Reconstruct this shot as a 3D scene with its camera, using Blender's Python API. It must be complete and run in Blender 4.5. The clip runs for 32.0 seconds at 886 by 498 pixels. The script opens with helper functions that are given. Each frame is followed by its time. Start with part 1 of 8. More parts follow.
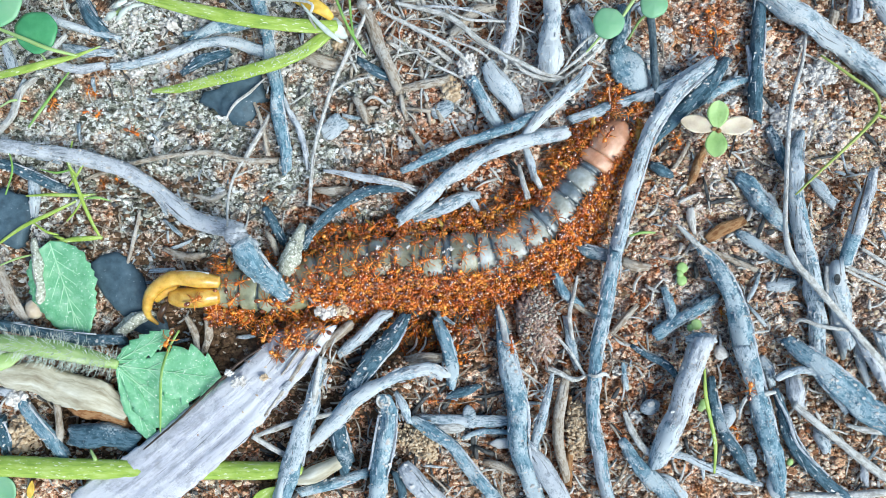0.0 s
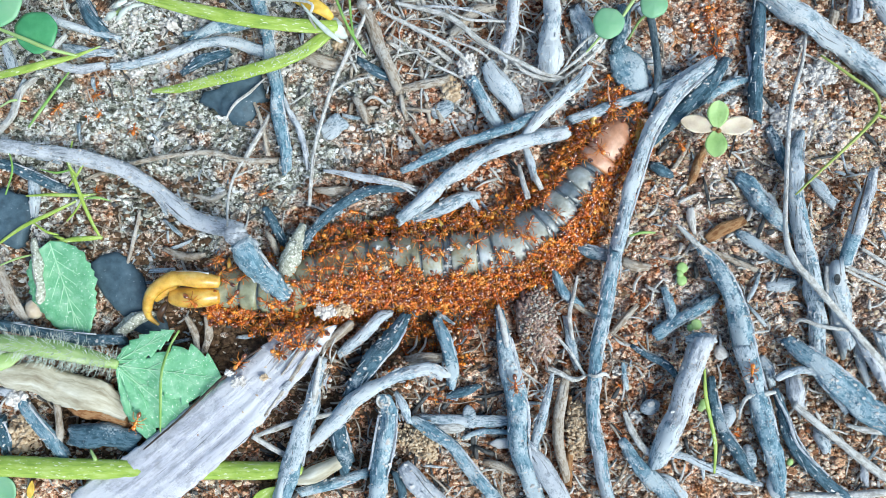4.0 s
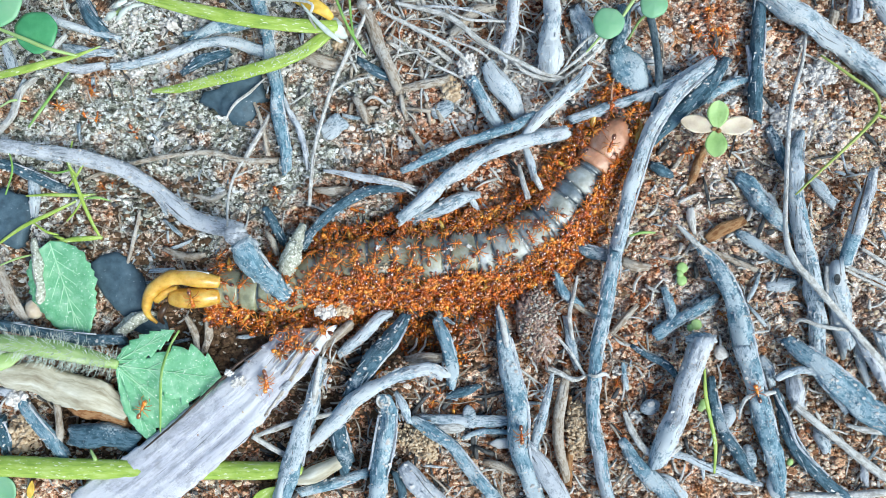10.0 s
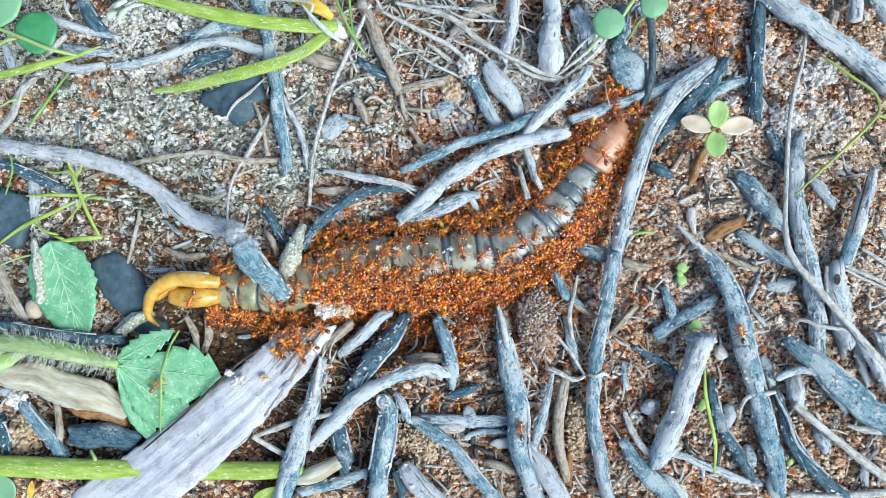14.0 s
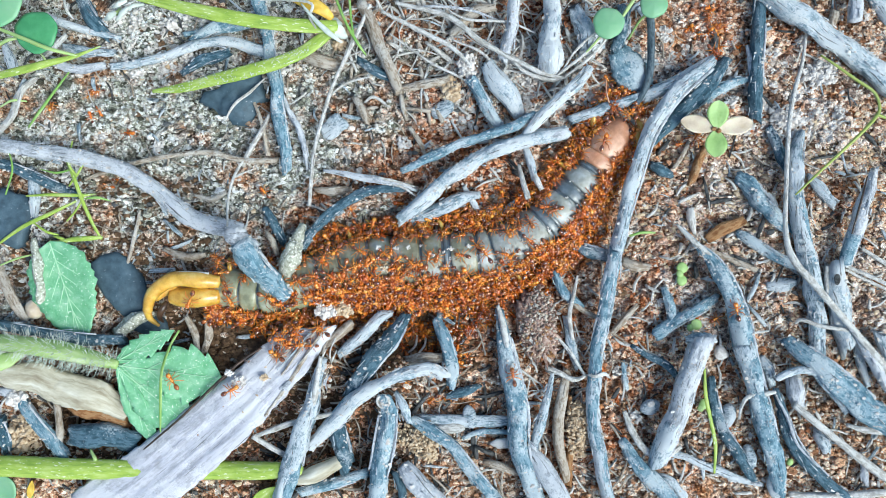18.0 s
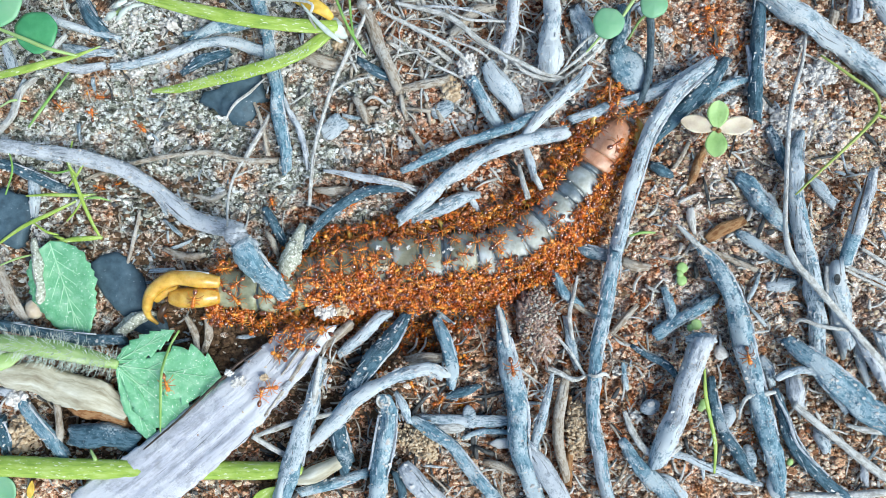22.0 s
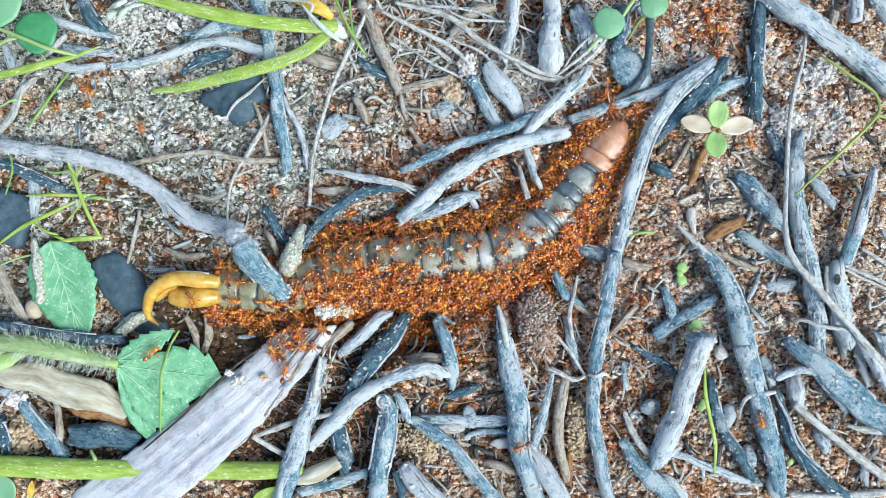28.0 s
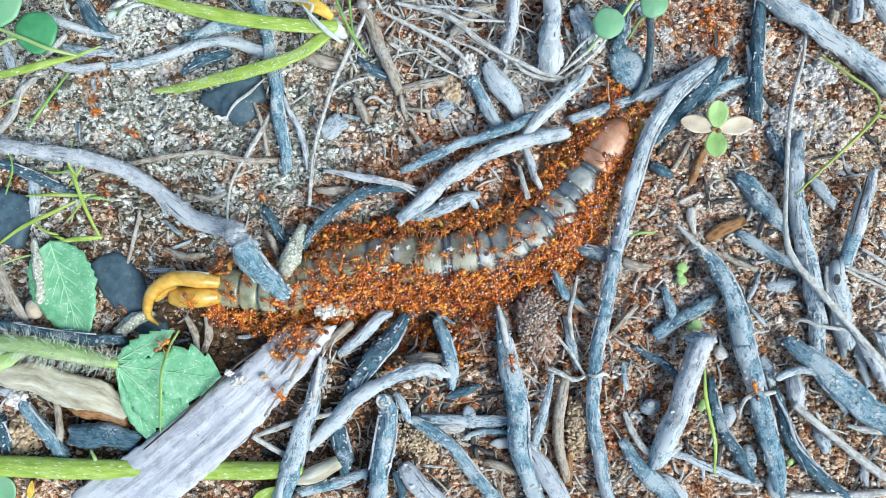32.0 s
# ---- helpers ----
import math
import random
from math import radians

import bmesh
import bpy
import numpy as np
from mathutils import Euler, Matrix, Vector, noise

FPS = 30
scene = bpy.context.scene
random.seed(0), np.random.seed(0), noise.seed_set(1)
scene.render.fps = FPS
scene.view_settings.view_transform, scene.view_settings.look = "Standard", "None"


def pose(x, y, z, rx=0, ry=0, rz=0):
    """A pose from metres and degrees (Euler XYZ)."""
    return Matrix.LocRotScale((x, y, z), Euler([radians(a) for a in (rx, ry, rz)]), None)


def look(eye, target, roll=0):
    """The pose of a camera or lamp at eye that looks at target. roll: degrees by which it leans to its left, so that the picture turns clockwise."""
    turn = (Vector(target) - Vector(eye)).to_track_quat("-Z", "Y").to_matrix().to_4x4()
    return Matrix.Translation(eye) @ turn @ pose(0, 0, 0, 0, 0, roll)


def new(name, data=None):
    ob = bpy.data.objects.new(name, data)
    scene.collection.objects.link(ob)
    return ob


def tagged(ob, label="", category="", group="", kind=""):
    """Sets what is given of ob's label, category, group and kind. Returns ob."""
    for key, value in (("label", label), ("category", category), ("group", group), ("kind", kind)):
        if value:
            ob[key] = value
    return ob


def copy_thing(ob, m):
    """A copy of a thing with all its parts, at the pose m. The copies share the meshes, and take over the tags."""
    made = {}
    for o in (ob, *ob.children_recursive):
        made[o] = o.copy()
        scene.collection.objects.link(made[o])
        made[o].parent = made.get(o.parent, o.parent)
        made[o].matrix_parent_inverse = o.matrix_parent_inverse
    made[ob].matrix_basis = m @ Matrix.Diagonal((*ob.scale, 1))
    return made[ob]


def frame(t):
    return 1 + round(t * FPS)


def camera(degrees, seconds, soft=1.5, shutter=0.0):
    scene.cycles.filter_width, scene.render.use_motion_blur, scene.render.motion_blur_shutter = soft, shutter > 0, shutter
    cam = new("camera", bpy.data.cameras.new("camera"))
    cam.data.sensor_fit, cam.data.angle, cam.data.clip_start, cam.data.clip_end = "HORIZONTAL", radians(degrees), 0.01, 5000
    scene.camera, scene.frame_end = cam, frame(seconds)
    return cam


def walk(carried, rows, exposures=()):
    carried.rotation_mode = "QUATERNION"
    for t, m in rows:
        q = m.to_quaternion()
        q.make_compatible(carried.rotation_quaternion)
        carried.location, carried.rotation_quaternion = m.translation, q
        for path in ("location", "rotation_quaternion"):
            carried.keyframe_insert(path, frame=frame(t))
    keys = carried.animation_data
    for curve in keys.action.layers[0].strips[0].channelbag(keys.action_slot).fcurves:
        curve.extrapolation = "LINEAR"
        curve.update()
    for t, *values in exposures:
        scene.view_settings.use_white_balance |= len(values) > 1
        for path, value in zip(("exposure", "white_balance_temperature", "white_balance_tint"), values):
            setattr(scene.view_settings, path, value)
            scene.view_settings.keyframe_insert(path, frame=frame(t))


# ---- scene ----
# A hand-sized plot of burnt scrubland seen from 17 cm above. Plan lengths in the calls below are millimetres.
EYE = 0.1697
cam = camera(60, 32.0, soft=0.6)
walk(cam, [(0, look((0, 0, EYE), (0, 0, 0))), (32.0, look((0, 0, EYE), (0, 0, 0)))],
     exposures=[(0, 0.38, 6050, -2), (32.0, 0.36, 6080, -2)])

# ---- light: open shade under a bright sky, a broad soft glow from the lower right ----
world = bpy.data.worlds.new("sky")
scene.world = world
world.use_nodes = True
sky = world.node_tree.nodes.new("ShaderNodeTexSky")
sky.sky_type = 'NISHITA'
sky.sun_disc = False
sky.sun_elevation = radians(48)
sky.sun_rotation = radians(125)
sky.air_density = 1.0
sky.dust_density = 2.0
back = world.node_tree.nodes["Background"]
back.inputs["Strength"].default_value = 0.125
world.node_tree.links.new(sky.outputs[0], back.inputs[0])
sun_data = bpy.data.lights.new("sun", 'SUN')
sun_data.energy = 2.7
sun_data.angle = radians(36)
sun_data.color = (1.0, 0.975, 0.95)
sun = new("sun", sun_data)
sun.matrix_world = look((0.82 * 0.67, -0.57 * 0.67, 0.74), (0, 0, 0))

# ---- materials ----
MM = 0.001


def nodes_of(name, rough=0.7, metal=0.0, spec=0.4):
    m = bpy.data.materials.new(name)
    m.use_nodes = True
    nt = m.node_tree
    b = nt.nodes["Principled BSDF"]
    b.inputs["Roughness"].default_value = rough
    b.inputs["Metallic"].default_value = metal
    b.inputs["Specular IOR Level"].default_value = spec
    return m, nt, b


def node(nt, kind, **inputs):
    n = nt.nodes.new(kind)
    for k, v in inputs.items():
        n.inputs[k.replace("_", " ")].default_value = v
    return n


def ramp(nt, fac, stops, smooth=False):
    r = nt.nodes.new("ShaderNodeValToRGB")
    e = r.color_ramp.elements
    while len(e) < len(stops):
        e.new(0.5)
    for el, (p, c) in zip(e, stops):
        el.position = p
        el.color = (*c, 1)
    if smooth:
        r.color_ramp.interpolation = 'EASE'
    nt.links.new(fac, r.inputs[0])
    return r.outputs[0]


def mix(nt, fac, a, b, mode='MIX'):
    n = nt.nodes.new("ShaderNodeMix")
    n.data_type, n.blend_type = 'RGBA', mode
    for sock, v in ((n.inputs[0], fac), (n.inputs[6], a), (n.inputs[7], b)):
        if isinstance(v, (int, float)):
            sock.default_value = v
        elif isinstance(v, tuple):
            sock.default_value = (*v, 1)
        else:
            nt.links.new(v, sock)
    return n.outputs[2]


def coords(nt, uv, stretch, shift=True):
    """Texture coordinates in millimetres, along and round the thing (uv) or in its own space, shifted from thing to thing."""
    tc = nt.nodes.new("ShaderNodeTexCoord")
    mp = nt.nodes.new("ShaderNodeMapping")
    k = 1.0 if uv else 1000.0
    mp.inputs["Scale"].default_value = tuple(k * s for s in stretch)
    nt.links.new(tc.outputs["UV" if uv else "Object"], mp.inputs[0])
    if shift:
        info = nt.nodes.new("ShaderNodeObjectInfo")
        mul = nt.nodes.new("ShaderNodeVectorMath")
        mul.operation = 'SCALE'
        mul.inputs[0].default_value = (37, 53, 71)
        nt.links.new(info.outputs["Random"], mul.inputs["Scale"])
        nt.links.new(mul.outputs[0], mp.inputs["Location"])
    return mp.outputs[0]


def noise_of(nt, vec, scale, detail=4.0, rough=0.6):
    n = node(nt, "ShaderNodeTexNoise", Scale=scale, Detail=detail, Roughness=rough)
    nt.links.new(vec, n.inputs["Vector"])
    return n.outputs["Fac"]


def bump(nt, b, height, strength, dist):
    n = node(nt, "ShaderNodeBump", Strength=strength, Distance=dist)
    nt.links.new(height, n.inputs["Height"])
    nt.links.new(n.outputs[0], b.inputs["Normal"])


def added(nt, a, b, k):
    """a + k * b, for two grey sockets."""
    n = nt.nodes.new("ShaderNodeMath")
    n.operation = 'MULTIPLY_ADD'
    nt.links.new(b, n.inputs[0])
    n.inputs[1].default_value = k
    nt.links.new(a, n.inputs[2])
    return n.outputs[0]


def wood(name, dark, mid, pale, fleck, cover=0.5, flecks=0.62, rough=0.75, bumps=0.8, along=0.3, spec=0.35, crack=0.3):
    """Fibrous wood: blotches and fibres from dark to pale, broken crusts of ash over part of it, fine flecks, dark cracks."""
    m, nt, b = nodes_of(name, rough, 0, spec)
    fib = coords(nt, True, (along, 1.2, 1.0))
    iso = coords(nt, True, (1.0, 1.0, 1.0))
    grain = noise_of(nt, fib, 1.7, 5, 0.7)
    blotch = noise_of(nt, iso, 0.55, 5, 0.7)
    tone = added(nt, grain, blotch, 0.9)
    base = ramp(nt, tone, [(0.58, dark), (0.9, mid), (1.28, pale)])
    fine = noise_of(nt, iso, 2.4, 4, 0.75)
    crust = added(nt, noise_of(nt, iso, 0.14, 3, 0.6), fine, 0.55)
    base = mix(nt, ramp(nt, crust, [(cover + 0.24, (0, 0, 0)), (cover + 0.33, (1, 1, 1))]), base, mix(nt, 0.6, pale, fleck))
    base = mix(nt, ramp(nt, fine, [(flecks, (0, 0, 0)), (flecks + 0.05, (1, 1, 1))]), base, fleck)
    pits = ramp(nt, noise_of(nt, coords(nt, True, (along * 0.5, 1.6, 1.0)), 1.4, 3, 0.6), [(crack, (0.25, 0.25, 0.25)), (crack + 0.06, (1, 1, 1))])
    base = mix(nt, 1.0, base, pits, 'MULTIPLY')
    nt.links.new(base, b.inputs["Base Color"])
    bump(nt, b, added(nt, added(nt, grain, fine, 1.0), crust, 0.6), bumps, 0.0007)
    return m


def plant(name, dark, mid, pale, fleck=None, rough=0.5, scale=0.5, uv=False, bumps=0.4, trans=0.0, flecks=0.66):
    m, nt, b = nodes_of(name, rough, 0, 0.4)
    v = coords(nt, uv, (0.3, 1.2, 1) if uv else (1, 1, 1))
    n = noise_of(nt, v, scale, 4)
    base = ramp(nt, n, [(0.3, dark), (0.52, mid), (0.75, pale)])
    if fleck:
        s = noise_of(nt, v, 2.1, 3)
        base = mix(nt, ramp(nt, s, [(flecks, (0, 0, 0)), (flecks + 0.04, (1, 1, 1))]), base, fleck)
    nt.links.new(base, b.inputs["Base Color"])
    b.inputs["Subsurface Weight"].default_value = trans
    b.inputs["Subsurface Radius"].default_value = (0.001, 0.001, 0.0004)
    bump(nt, b, noise_of(nt, v, 1.4, 4), bumps, 0.0003)
    return m


def shell(name, dark, mid, pale, rough=0.25, trans=0.15, scale=0.35, bumps=0.12, spec=0.6, coat=0.0, vary=0.0, dust=0.0):
    """Insect cuticle: smooth, a little translucent. vary: how much its depth differs from one piece to the next. dust: share of dirt specks."""
    m, nt, b = nodes_of(name, rough, 0, spec)
    v = coords(nt, False, (1, 1, 1))
    base = ramp(nt, noise_of(nt, v, scale, 4, 0.65), [(0.34, dark), (0.5, mid), (0.66, pale)])
    if vary:
        info = nt.nodes.new("ShaderNodeObjectInfo")
        geo = nt.nodes.new("ShaderNodeNewGeometry")
        both = added(nt, info.outputs["Random"], geo.outputs["Random Per Island"], 1.0)
        half = nt.nodes.new("ShaderNodeMath")
        half.operation = 'FRACT'
        nt.links.new(both, half.inputs[0])
        low = 1 - vary
        base = mix(nt, 1.0, base, ramp(nt, half.outputs[0], [(0.0, (low, low * 0.8, low * 0.7)), (0.45, (0.85, 0.8, 0.75)), (1.0, (1.15, 1.2, 1.2))]), 'MULTIPLY')
    if dust:
        grit = noise_of(nt, v, 1.6, 4, 0.7)
        base = mix(nt, ramp(nt, grit, [(0.68 - dust, (0, 0, 0)), (0.73 - dust, (0.8, 0.8, 0.8))]), base, (0.46, 0.42, 0.34))
    nt.links.new(base, b.inputs["Base Color"])
    b.inputs["Subsurface Weight"].default_value = trans
    b.inputs["Subsurface Radius"].default_value = (0.0012, 0.0005, 0.0002)
    b.inputs["Coat Weight"].default_value = coat
    b.inputs["Coat Roughness"].default_value = 0.52 if dust else 0.14
    b.inputs["Coat IOR"].default_value = 1.65
    bump(nt, b, noise_of(nt, v, 1.6 if dust else 2.5, 4), bumps, 0.0003 if dust else 0.0002)
    return m


def soil_mat(name, islands, depth):
    """Sandy, ashy soil: grains of tan, cream, brown and near-black; pale and ashy towards one corner of the plot,
    redder round its middle.
    depth: 1 for dry loose grains, less for the bed under them, darkened to stand for shade in the gaps."""
    m, nt, b = nodes_of(name, 0.9, 0, 0.2)
    v = coords(nt, False, (1, 1, 1), False)
    geo = nt.nodes.new("ShaderNodeNewGeometry")
    if islands:
        cell = geo.outputs["Random Per Island"]
    else:
        vor = node(nt, "ShaderNodeTexVoronoi", Scale=1.9)
        nt.links.new(v, vor.inputs["Vector"])
        sep = nt.nodes.new("ShaderNodeSeparateColor")
        nt.links.new(vor.outputs["Color"], sep.inputs[0])
        cell = sep.outputs[0]

    def tint(stops):
        return ramp(nt, cell, [(p, tuple(c * depth for c in col)) for p, col in stops])

    tan = tint([(0.0, (0.09, 0.045, 0.025)), (0.18, (0.40, 0.205, 0.115)), (0.36, (0.68, 0.43, 0.285)), (0.6, (0.84, 0.65, 0.50)), (1.0, (0.90, 0.84, 0.79))])
    red = tint([(0.0, (0.07, 0.022, 0.012)), (0.25, (0.36, 0.115, 0.042)), (0.55, (0.62, 0.275, 0.13)), (1.0, (0.84, 0.60, 0.46))])
    grey = tint([(0.0, (0.065, 0.07, 0.055)), (0.25, (0.27, 0.285, 0.235)), (0.5, (0.585, 0.615, 0.58)), (1.0, (0.84, 0.87, 0.89))])
    near = nt.nodes.new("ShaderNodeVectorMath")
    near.operation = 'DISTANCE'
    near.inputs[1].default_value = (0, 20, 0)
    nt.links.new(v, near.inputs[0])
    big = added(nt, noise_of(nt, v, 0.06, 4), near.outputs["Value"], -0.0028)
    c = mix(nt, ramp(nt, big, [(0.27, (0, 0, 0)), (0.43, (1, 1, 1))]), tan, red)
    corner = nt.nodes.new("ShaderNodeVectorMath")
    corner.operation = 'DISTANCE'
    corner.inputs[1].default_value = (-62, 42, 0)
    nt.links.new(v, corner.inputs[0])
    ash = added(nt, noise_of(nt, v, 0.09, 5, 0.65), corner.outputs["Value"], -0.0034)
    c = mix(nt, ramp(nt, ash, [(0.25, (0, 0, 0)), (0.40, (1, 1, 1))]), c, grey)
    for k, place in enumerate(((52, 38, 0), (80, 30, 0), (18, 38, 0), (92, -12, 0), (58, -10, 0), (64, 12, 0))):
        fall = nt.nodes.new("ShaderNodeVectorMath")
        fall.operation = 'DISTANCE'
        fall.inputs[1].default_value = place
        nt.links.new(v, fall.inputs[0])
        dusted = added(nt, noise_of(nt, v, 0.16 + 0.02 * k, 5, 0.7), fall.outputs["Value"], -0.011)
        c = mix(nt, ramp(nt, dusted, [(0.33, (0, 0, 0)), (0.46, (0.9, 0.9, 0.9))]), c, tint([(0.0, (0.16, 0.10, 0.08)), (0.3, (0.60, 0.50, 0.45)), (1.0, (0.92, 0.87, 0.84))]))
    rust = noise_of(nt, v, 0.11, 3, 0.5)
    c = mix(nt, ramp(nt, rust, [(0.55, (0, 0, 0)), (0.66, (0.75, 0.75, 0.75))]), c, tint([(0.0, (0.16, 0.05, 0.015)), (0.5, (0.46, 0.19, 0.06)), (1.0, (0.62, 0.36, 0.17))]))
    mid = noise_of(nt, v, 0.3, 4, 0.7)
    c = mix(nt, ramp(nt, mid, [(0.55, (0, 0, 0)), (0.63, (0.85, 0.85, 0.85))]), c, tint([(0.0, (0.34, 0.30, 0.27)), (0.5, (0.66, 0.62, 0.57)), (1.0, (0.86, 0.85, 0.83))]))
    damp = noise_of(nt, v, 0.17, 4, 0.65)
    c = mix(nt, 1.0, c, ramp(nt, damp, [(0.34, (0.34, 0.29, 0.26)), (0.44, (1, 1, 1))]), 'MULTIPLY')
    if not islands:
        # Dark brown put into the soil colour; the last two spots stand for shade.
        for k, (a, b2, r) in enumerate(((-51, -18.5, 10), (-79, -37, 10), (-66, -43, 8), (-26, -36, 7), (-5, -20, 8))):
            wet_or_shade = nt.nodes.new("ShaderNodeVectorMath")
            wet_or_shade.operation = 'DISTANCE'
            wet_or_shade.inputs[1].default_value = (a, b2, 0)
            nt.links.new(v, wet_or_shade.inputs[0])
            soaked_or_shaded = added(nt, noise_of(nt, v, 0.25 + 0.03 * k, 4, 0.6), wet_or_shade.outputs["Value"], -0.4 / r)
            c = mix(nt, ramp(nt, soaked_or_shaded, [(0.08, (0, 0, 0)), (0.2, (1, 1, 1))]), c, tint([(0.0, (0.05, 0.03, 0.018)), (0.5, (0.15, 0.095, 0.055)), (1.0, (0.30, 0.21, 0.13))]))
    fine = noise_of(nt, v, 1.15, 5, 0.7)
    c = mix(nt, 0.9, c, ramp(nt, fine, [(0.36, (0.30, 0.27, 0.25)), (0.55, (1.34, 1.31, 1.28))]), 'MULTIPLY')
    grit = noise_of(nt, v, 3.4, 4, 0.7)
    c = mix(nt, 0.75, c, ramp(nt, grit, [(0.38, (0.38, 0.36, 0.34)), (0.54, (1.36, 1.34, 1.32))]), 'MULTIPLY')
    nt.links.new(c, b.inputs["Base Color"])
    bump(nt, b, added(nt, fine, grit, 0.6), 1.0, 0.0009)
    return m


# Bed darker than the grains: crevice shade is put into its colour.
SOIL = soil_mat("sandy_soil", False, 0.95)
GRAIN = soil_mat("soil_grains", True, 1.22)
CHAR = wood("charred_wood", (0.05, 0.11, 0.15), (0.15, 0.29, 0.385), (0.33, 0.485, 0.585), (0.82, 0.87, 0.90), cover=0.53, flecks=0.60, crack=0.28)
DARK = wood("dark_charcoal", (0.018, 0.042, 0.06), (0.05, 0.12, 0.17), (0.13, 0.225, 0.295), (0.68, 0.73, 0.78), cover=0.6, flecks=0.63, rough=0.6, crack=0.27)
ASHY = wood("ash_grey_wood", (0.045, 0.085, 0.12), (0.28, 0.385, 0.465), (0.64, 0.715, 0.785), (0.80, 0.84, 0.88), cover=0.5, flecks=0.60, crack=0.335)
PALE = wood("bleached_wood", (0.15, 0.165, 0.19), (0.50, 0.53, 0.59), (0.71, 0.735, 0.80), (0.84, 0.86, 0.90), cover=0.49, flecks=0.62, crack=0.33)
FROST = wood("ash_frosted_wood", (0.08, 0.14, 0.185), (0.42, 0.535, 0.62), (0.72, 0.785, 0.84), (0.86, 0.885, 0.91), cover=0.46, flecks=0.58, crack=0.32)
BOARD = wood("smooth_bleached_wood", (0.34, 0.34, 0.38), (0.54, 0.54, 0.61), (0.64, 0.64, 0.72), (0.78, 0.78, 0.82), cover=0.5, flecks=0.67, bumps=0.6, along=0.12, crack=0.29)
TAN = wood("dry_tan_twig", (0.20, 0.135, 0.09), (0.44, 0.35, 0.265), (0.64, 0.57, 0.49), (0.78, 0.75, 0.70), cover=0.58, flecks=0.66)
STRAW = wood("cream_straw", (0.26, 0.235, 0.21), (0.58, 0.555, 0.52), (0.78, 0.765, 0.74), (0.84, 0.83, 0.82), cover=0.58, flecks=0.68, bumps=0.7, crack=0.28)
RUST = wood("rusty_bark", (0.16, 0.06, 0.025), (0.36, 0.16, 0.06), (0.50, 0.28, 0.13), (0.6, 0.45, 0.3), cover=0.6, flecks=0.68)
SOOT = wood("sooty_splinter", (0.02, 0.021, 0.022), (0.055, 0.058, 0.06), (0.13, 0.135, 0.14), (0.4, 0.41, 0.42), cover=0.7, flecks=0.68, crack=0.26)
CHIP = plant("slate_charcoal", (0.045, 0.075, 0.10), (0.07, 0.115, 0.15), (0.11, 0.165, 0.21), (0.45, 0.5, 0.54), rough=0.6, scale=0.5, bumps=0.5, flecks=0.69)
LICHEN = plant("grey_green_lichen", (0.20, 0.20, 0.15), (0.44, 0.45, 0.37), (0.68, 0.68, 0.60), (0.84, 0.83, 0.79), rough=0.95, scale=1.4, bumps=1.0, flecks=0.57)
LEAF = plant("fresh_leaf", (0.13, 0.38, 0.18), (0.21, 0.48, 0.27), (0.36, 0.60, 0.40), (0.74, 0.83, 0.72), rough=0.5, scale=0.45, trans=0.15, flecks=0.625, bumps=0.8)
DISC = plant("round_leaf", (0.184, 0.423, 0.221), (0.221, 0.432, 0.248), (0.276, 0.478, 0.294), rough=0.4, scale=0.12, trans=0.2, bumps=0.1)
COIN = plant("deep_green_round_leaf", (0.06, 0.25, 0.10), (0.085, 0.31, 0.13), (0.12, 0.37, 0.17), rough=0.4, scale=0.3, trans=0.15, bumps=0.15)
VINE = plant("olive_green_vine", (0.26, 0.32, 0.07), (0.36, 0.43, 0.11), (0.48, 0.54, 0.2), rough=0.5, uv=True, scale=0.6, trans=0.1)
LIME = plant("lime_grass", (0.229, 0.352, 0.053), (0.370, 0.493, 0.088), (0.528, 0.616, 0.246), (0.72, 0.76, 0.6), rough=0.45, uv=True, scale=0.9, trans=0.2, flecks=0.62)
FINE = plant("fine_grass", (0.144, 0.306, 0.054), (0.252, 0.432, 0.108), (0.432, 0.558, 0.252), rough=0.5, uv=True, scale=0.5, trans=0.2)
STEM = plant("hairy_green_stem", (0.246, 0.396, 0.106), (0.396, 0.528, 0.211), (0.581, 0.660, 0.405), rough=0.6, uv=True, scale=0.4, trans=0.2)
DOWN = plant("white_plant_hair", (0.48, 0.54, 0.48), (0.6, 0.65, 0.6), (0.72, 0.75, 0.71), rough=0.6)
PINK = plant("pinkish_leaf", (0.52, 0.40, 0.29), (0.68, 0.57, 0.44), (0.70, 0.68, 0.50), rough=0.45, scale=0.3, trans=0.25, bumps=0.15)
SPROUT = plant("yellow_green_leaf", (0.28, 0.45, 0.14), (0.40, 0.58, 0.22), (0.52, 0.66, 0.32), rough=0.42, scale=0.2, trans=0.25)
WITHER = plant("withered_leaf", (0.30, 0.25, 0.17), (0.54, 0.50, 0.39), (0.72, 0.70, 0.62), rough=0.8, scale=0.5, bumps=0.8, uv=True)
YELLOW = plant("ripe_yellow", (0.55, 0.33, 0.04), (0.72, 0.48, 0.07), (0.78, 0.62, 0.2), rough=0.45, trans=0.2)
HUSK = plant("brown_husk", (0.12, 0.06, 0.045), (0.38, 0.25, 0.20), (0.66, 0.54, 0.47), (0.74, 0.64, 0.58), rough=0.85, scale=1.1, bumps=1.0, flecks=0.6)
# Brown of real humus, also used where dark crumbs stand for shade.
HUMUS_SHADE = plant("dark_humus_and_shade", (0.035, 0.02, 0.012), (0.13, 0.075, 0.04), (0.30, 0.19, 0.11), rough=0.9, scale=0.9, bumps=1.0)
CRUMB = plant("white_crumb", (0.46, 0.41, 0.38), (0.70, 0.66, 0.63), (0.88, 0.86, 0.85), rough=0.9, scale=1.0, bumps=0.8)
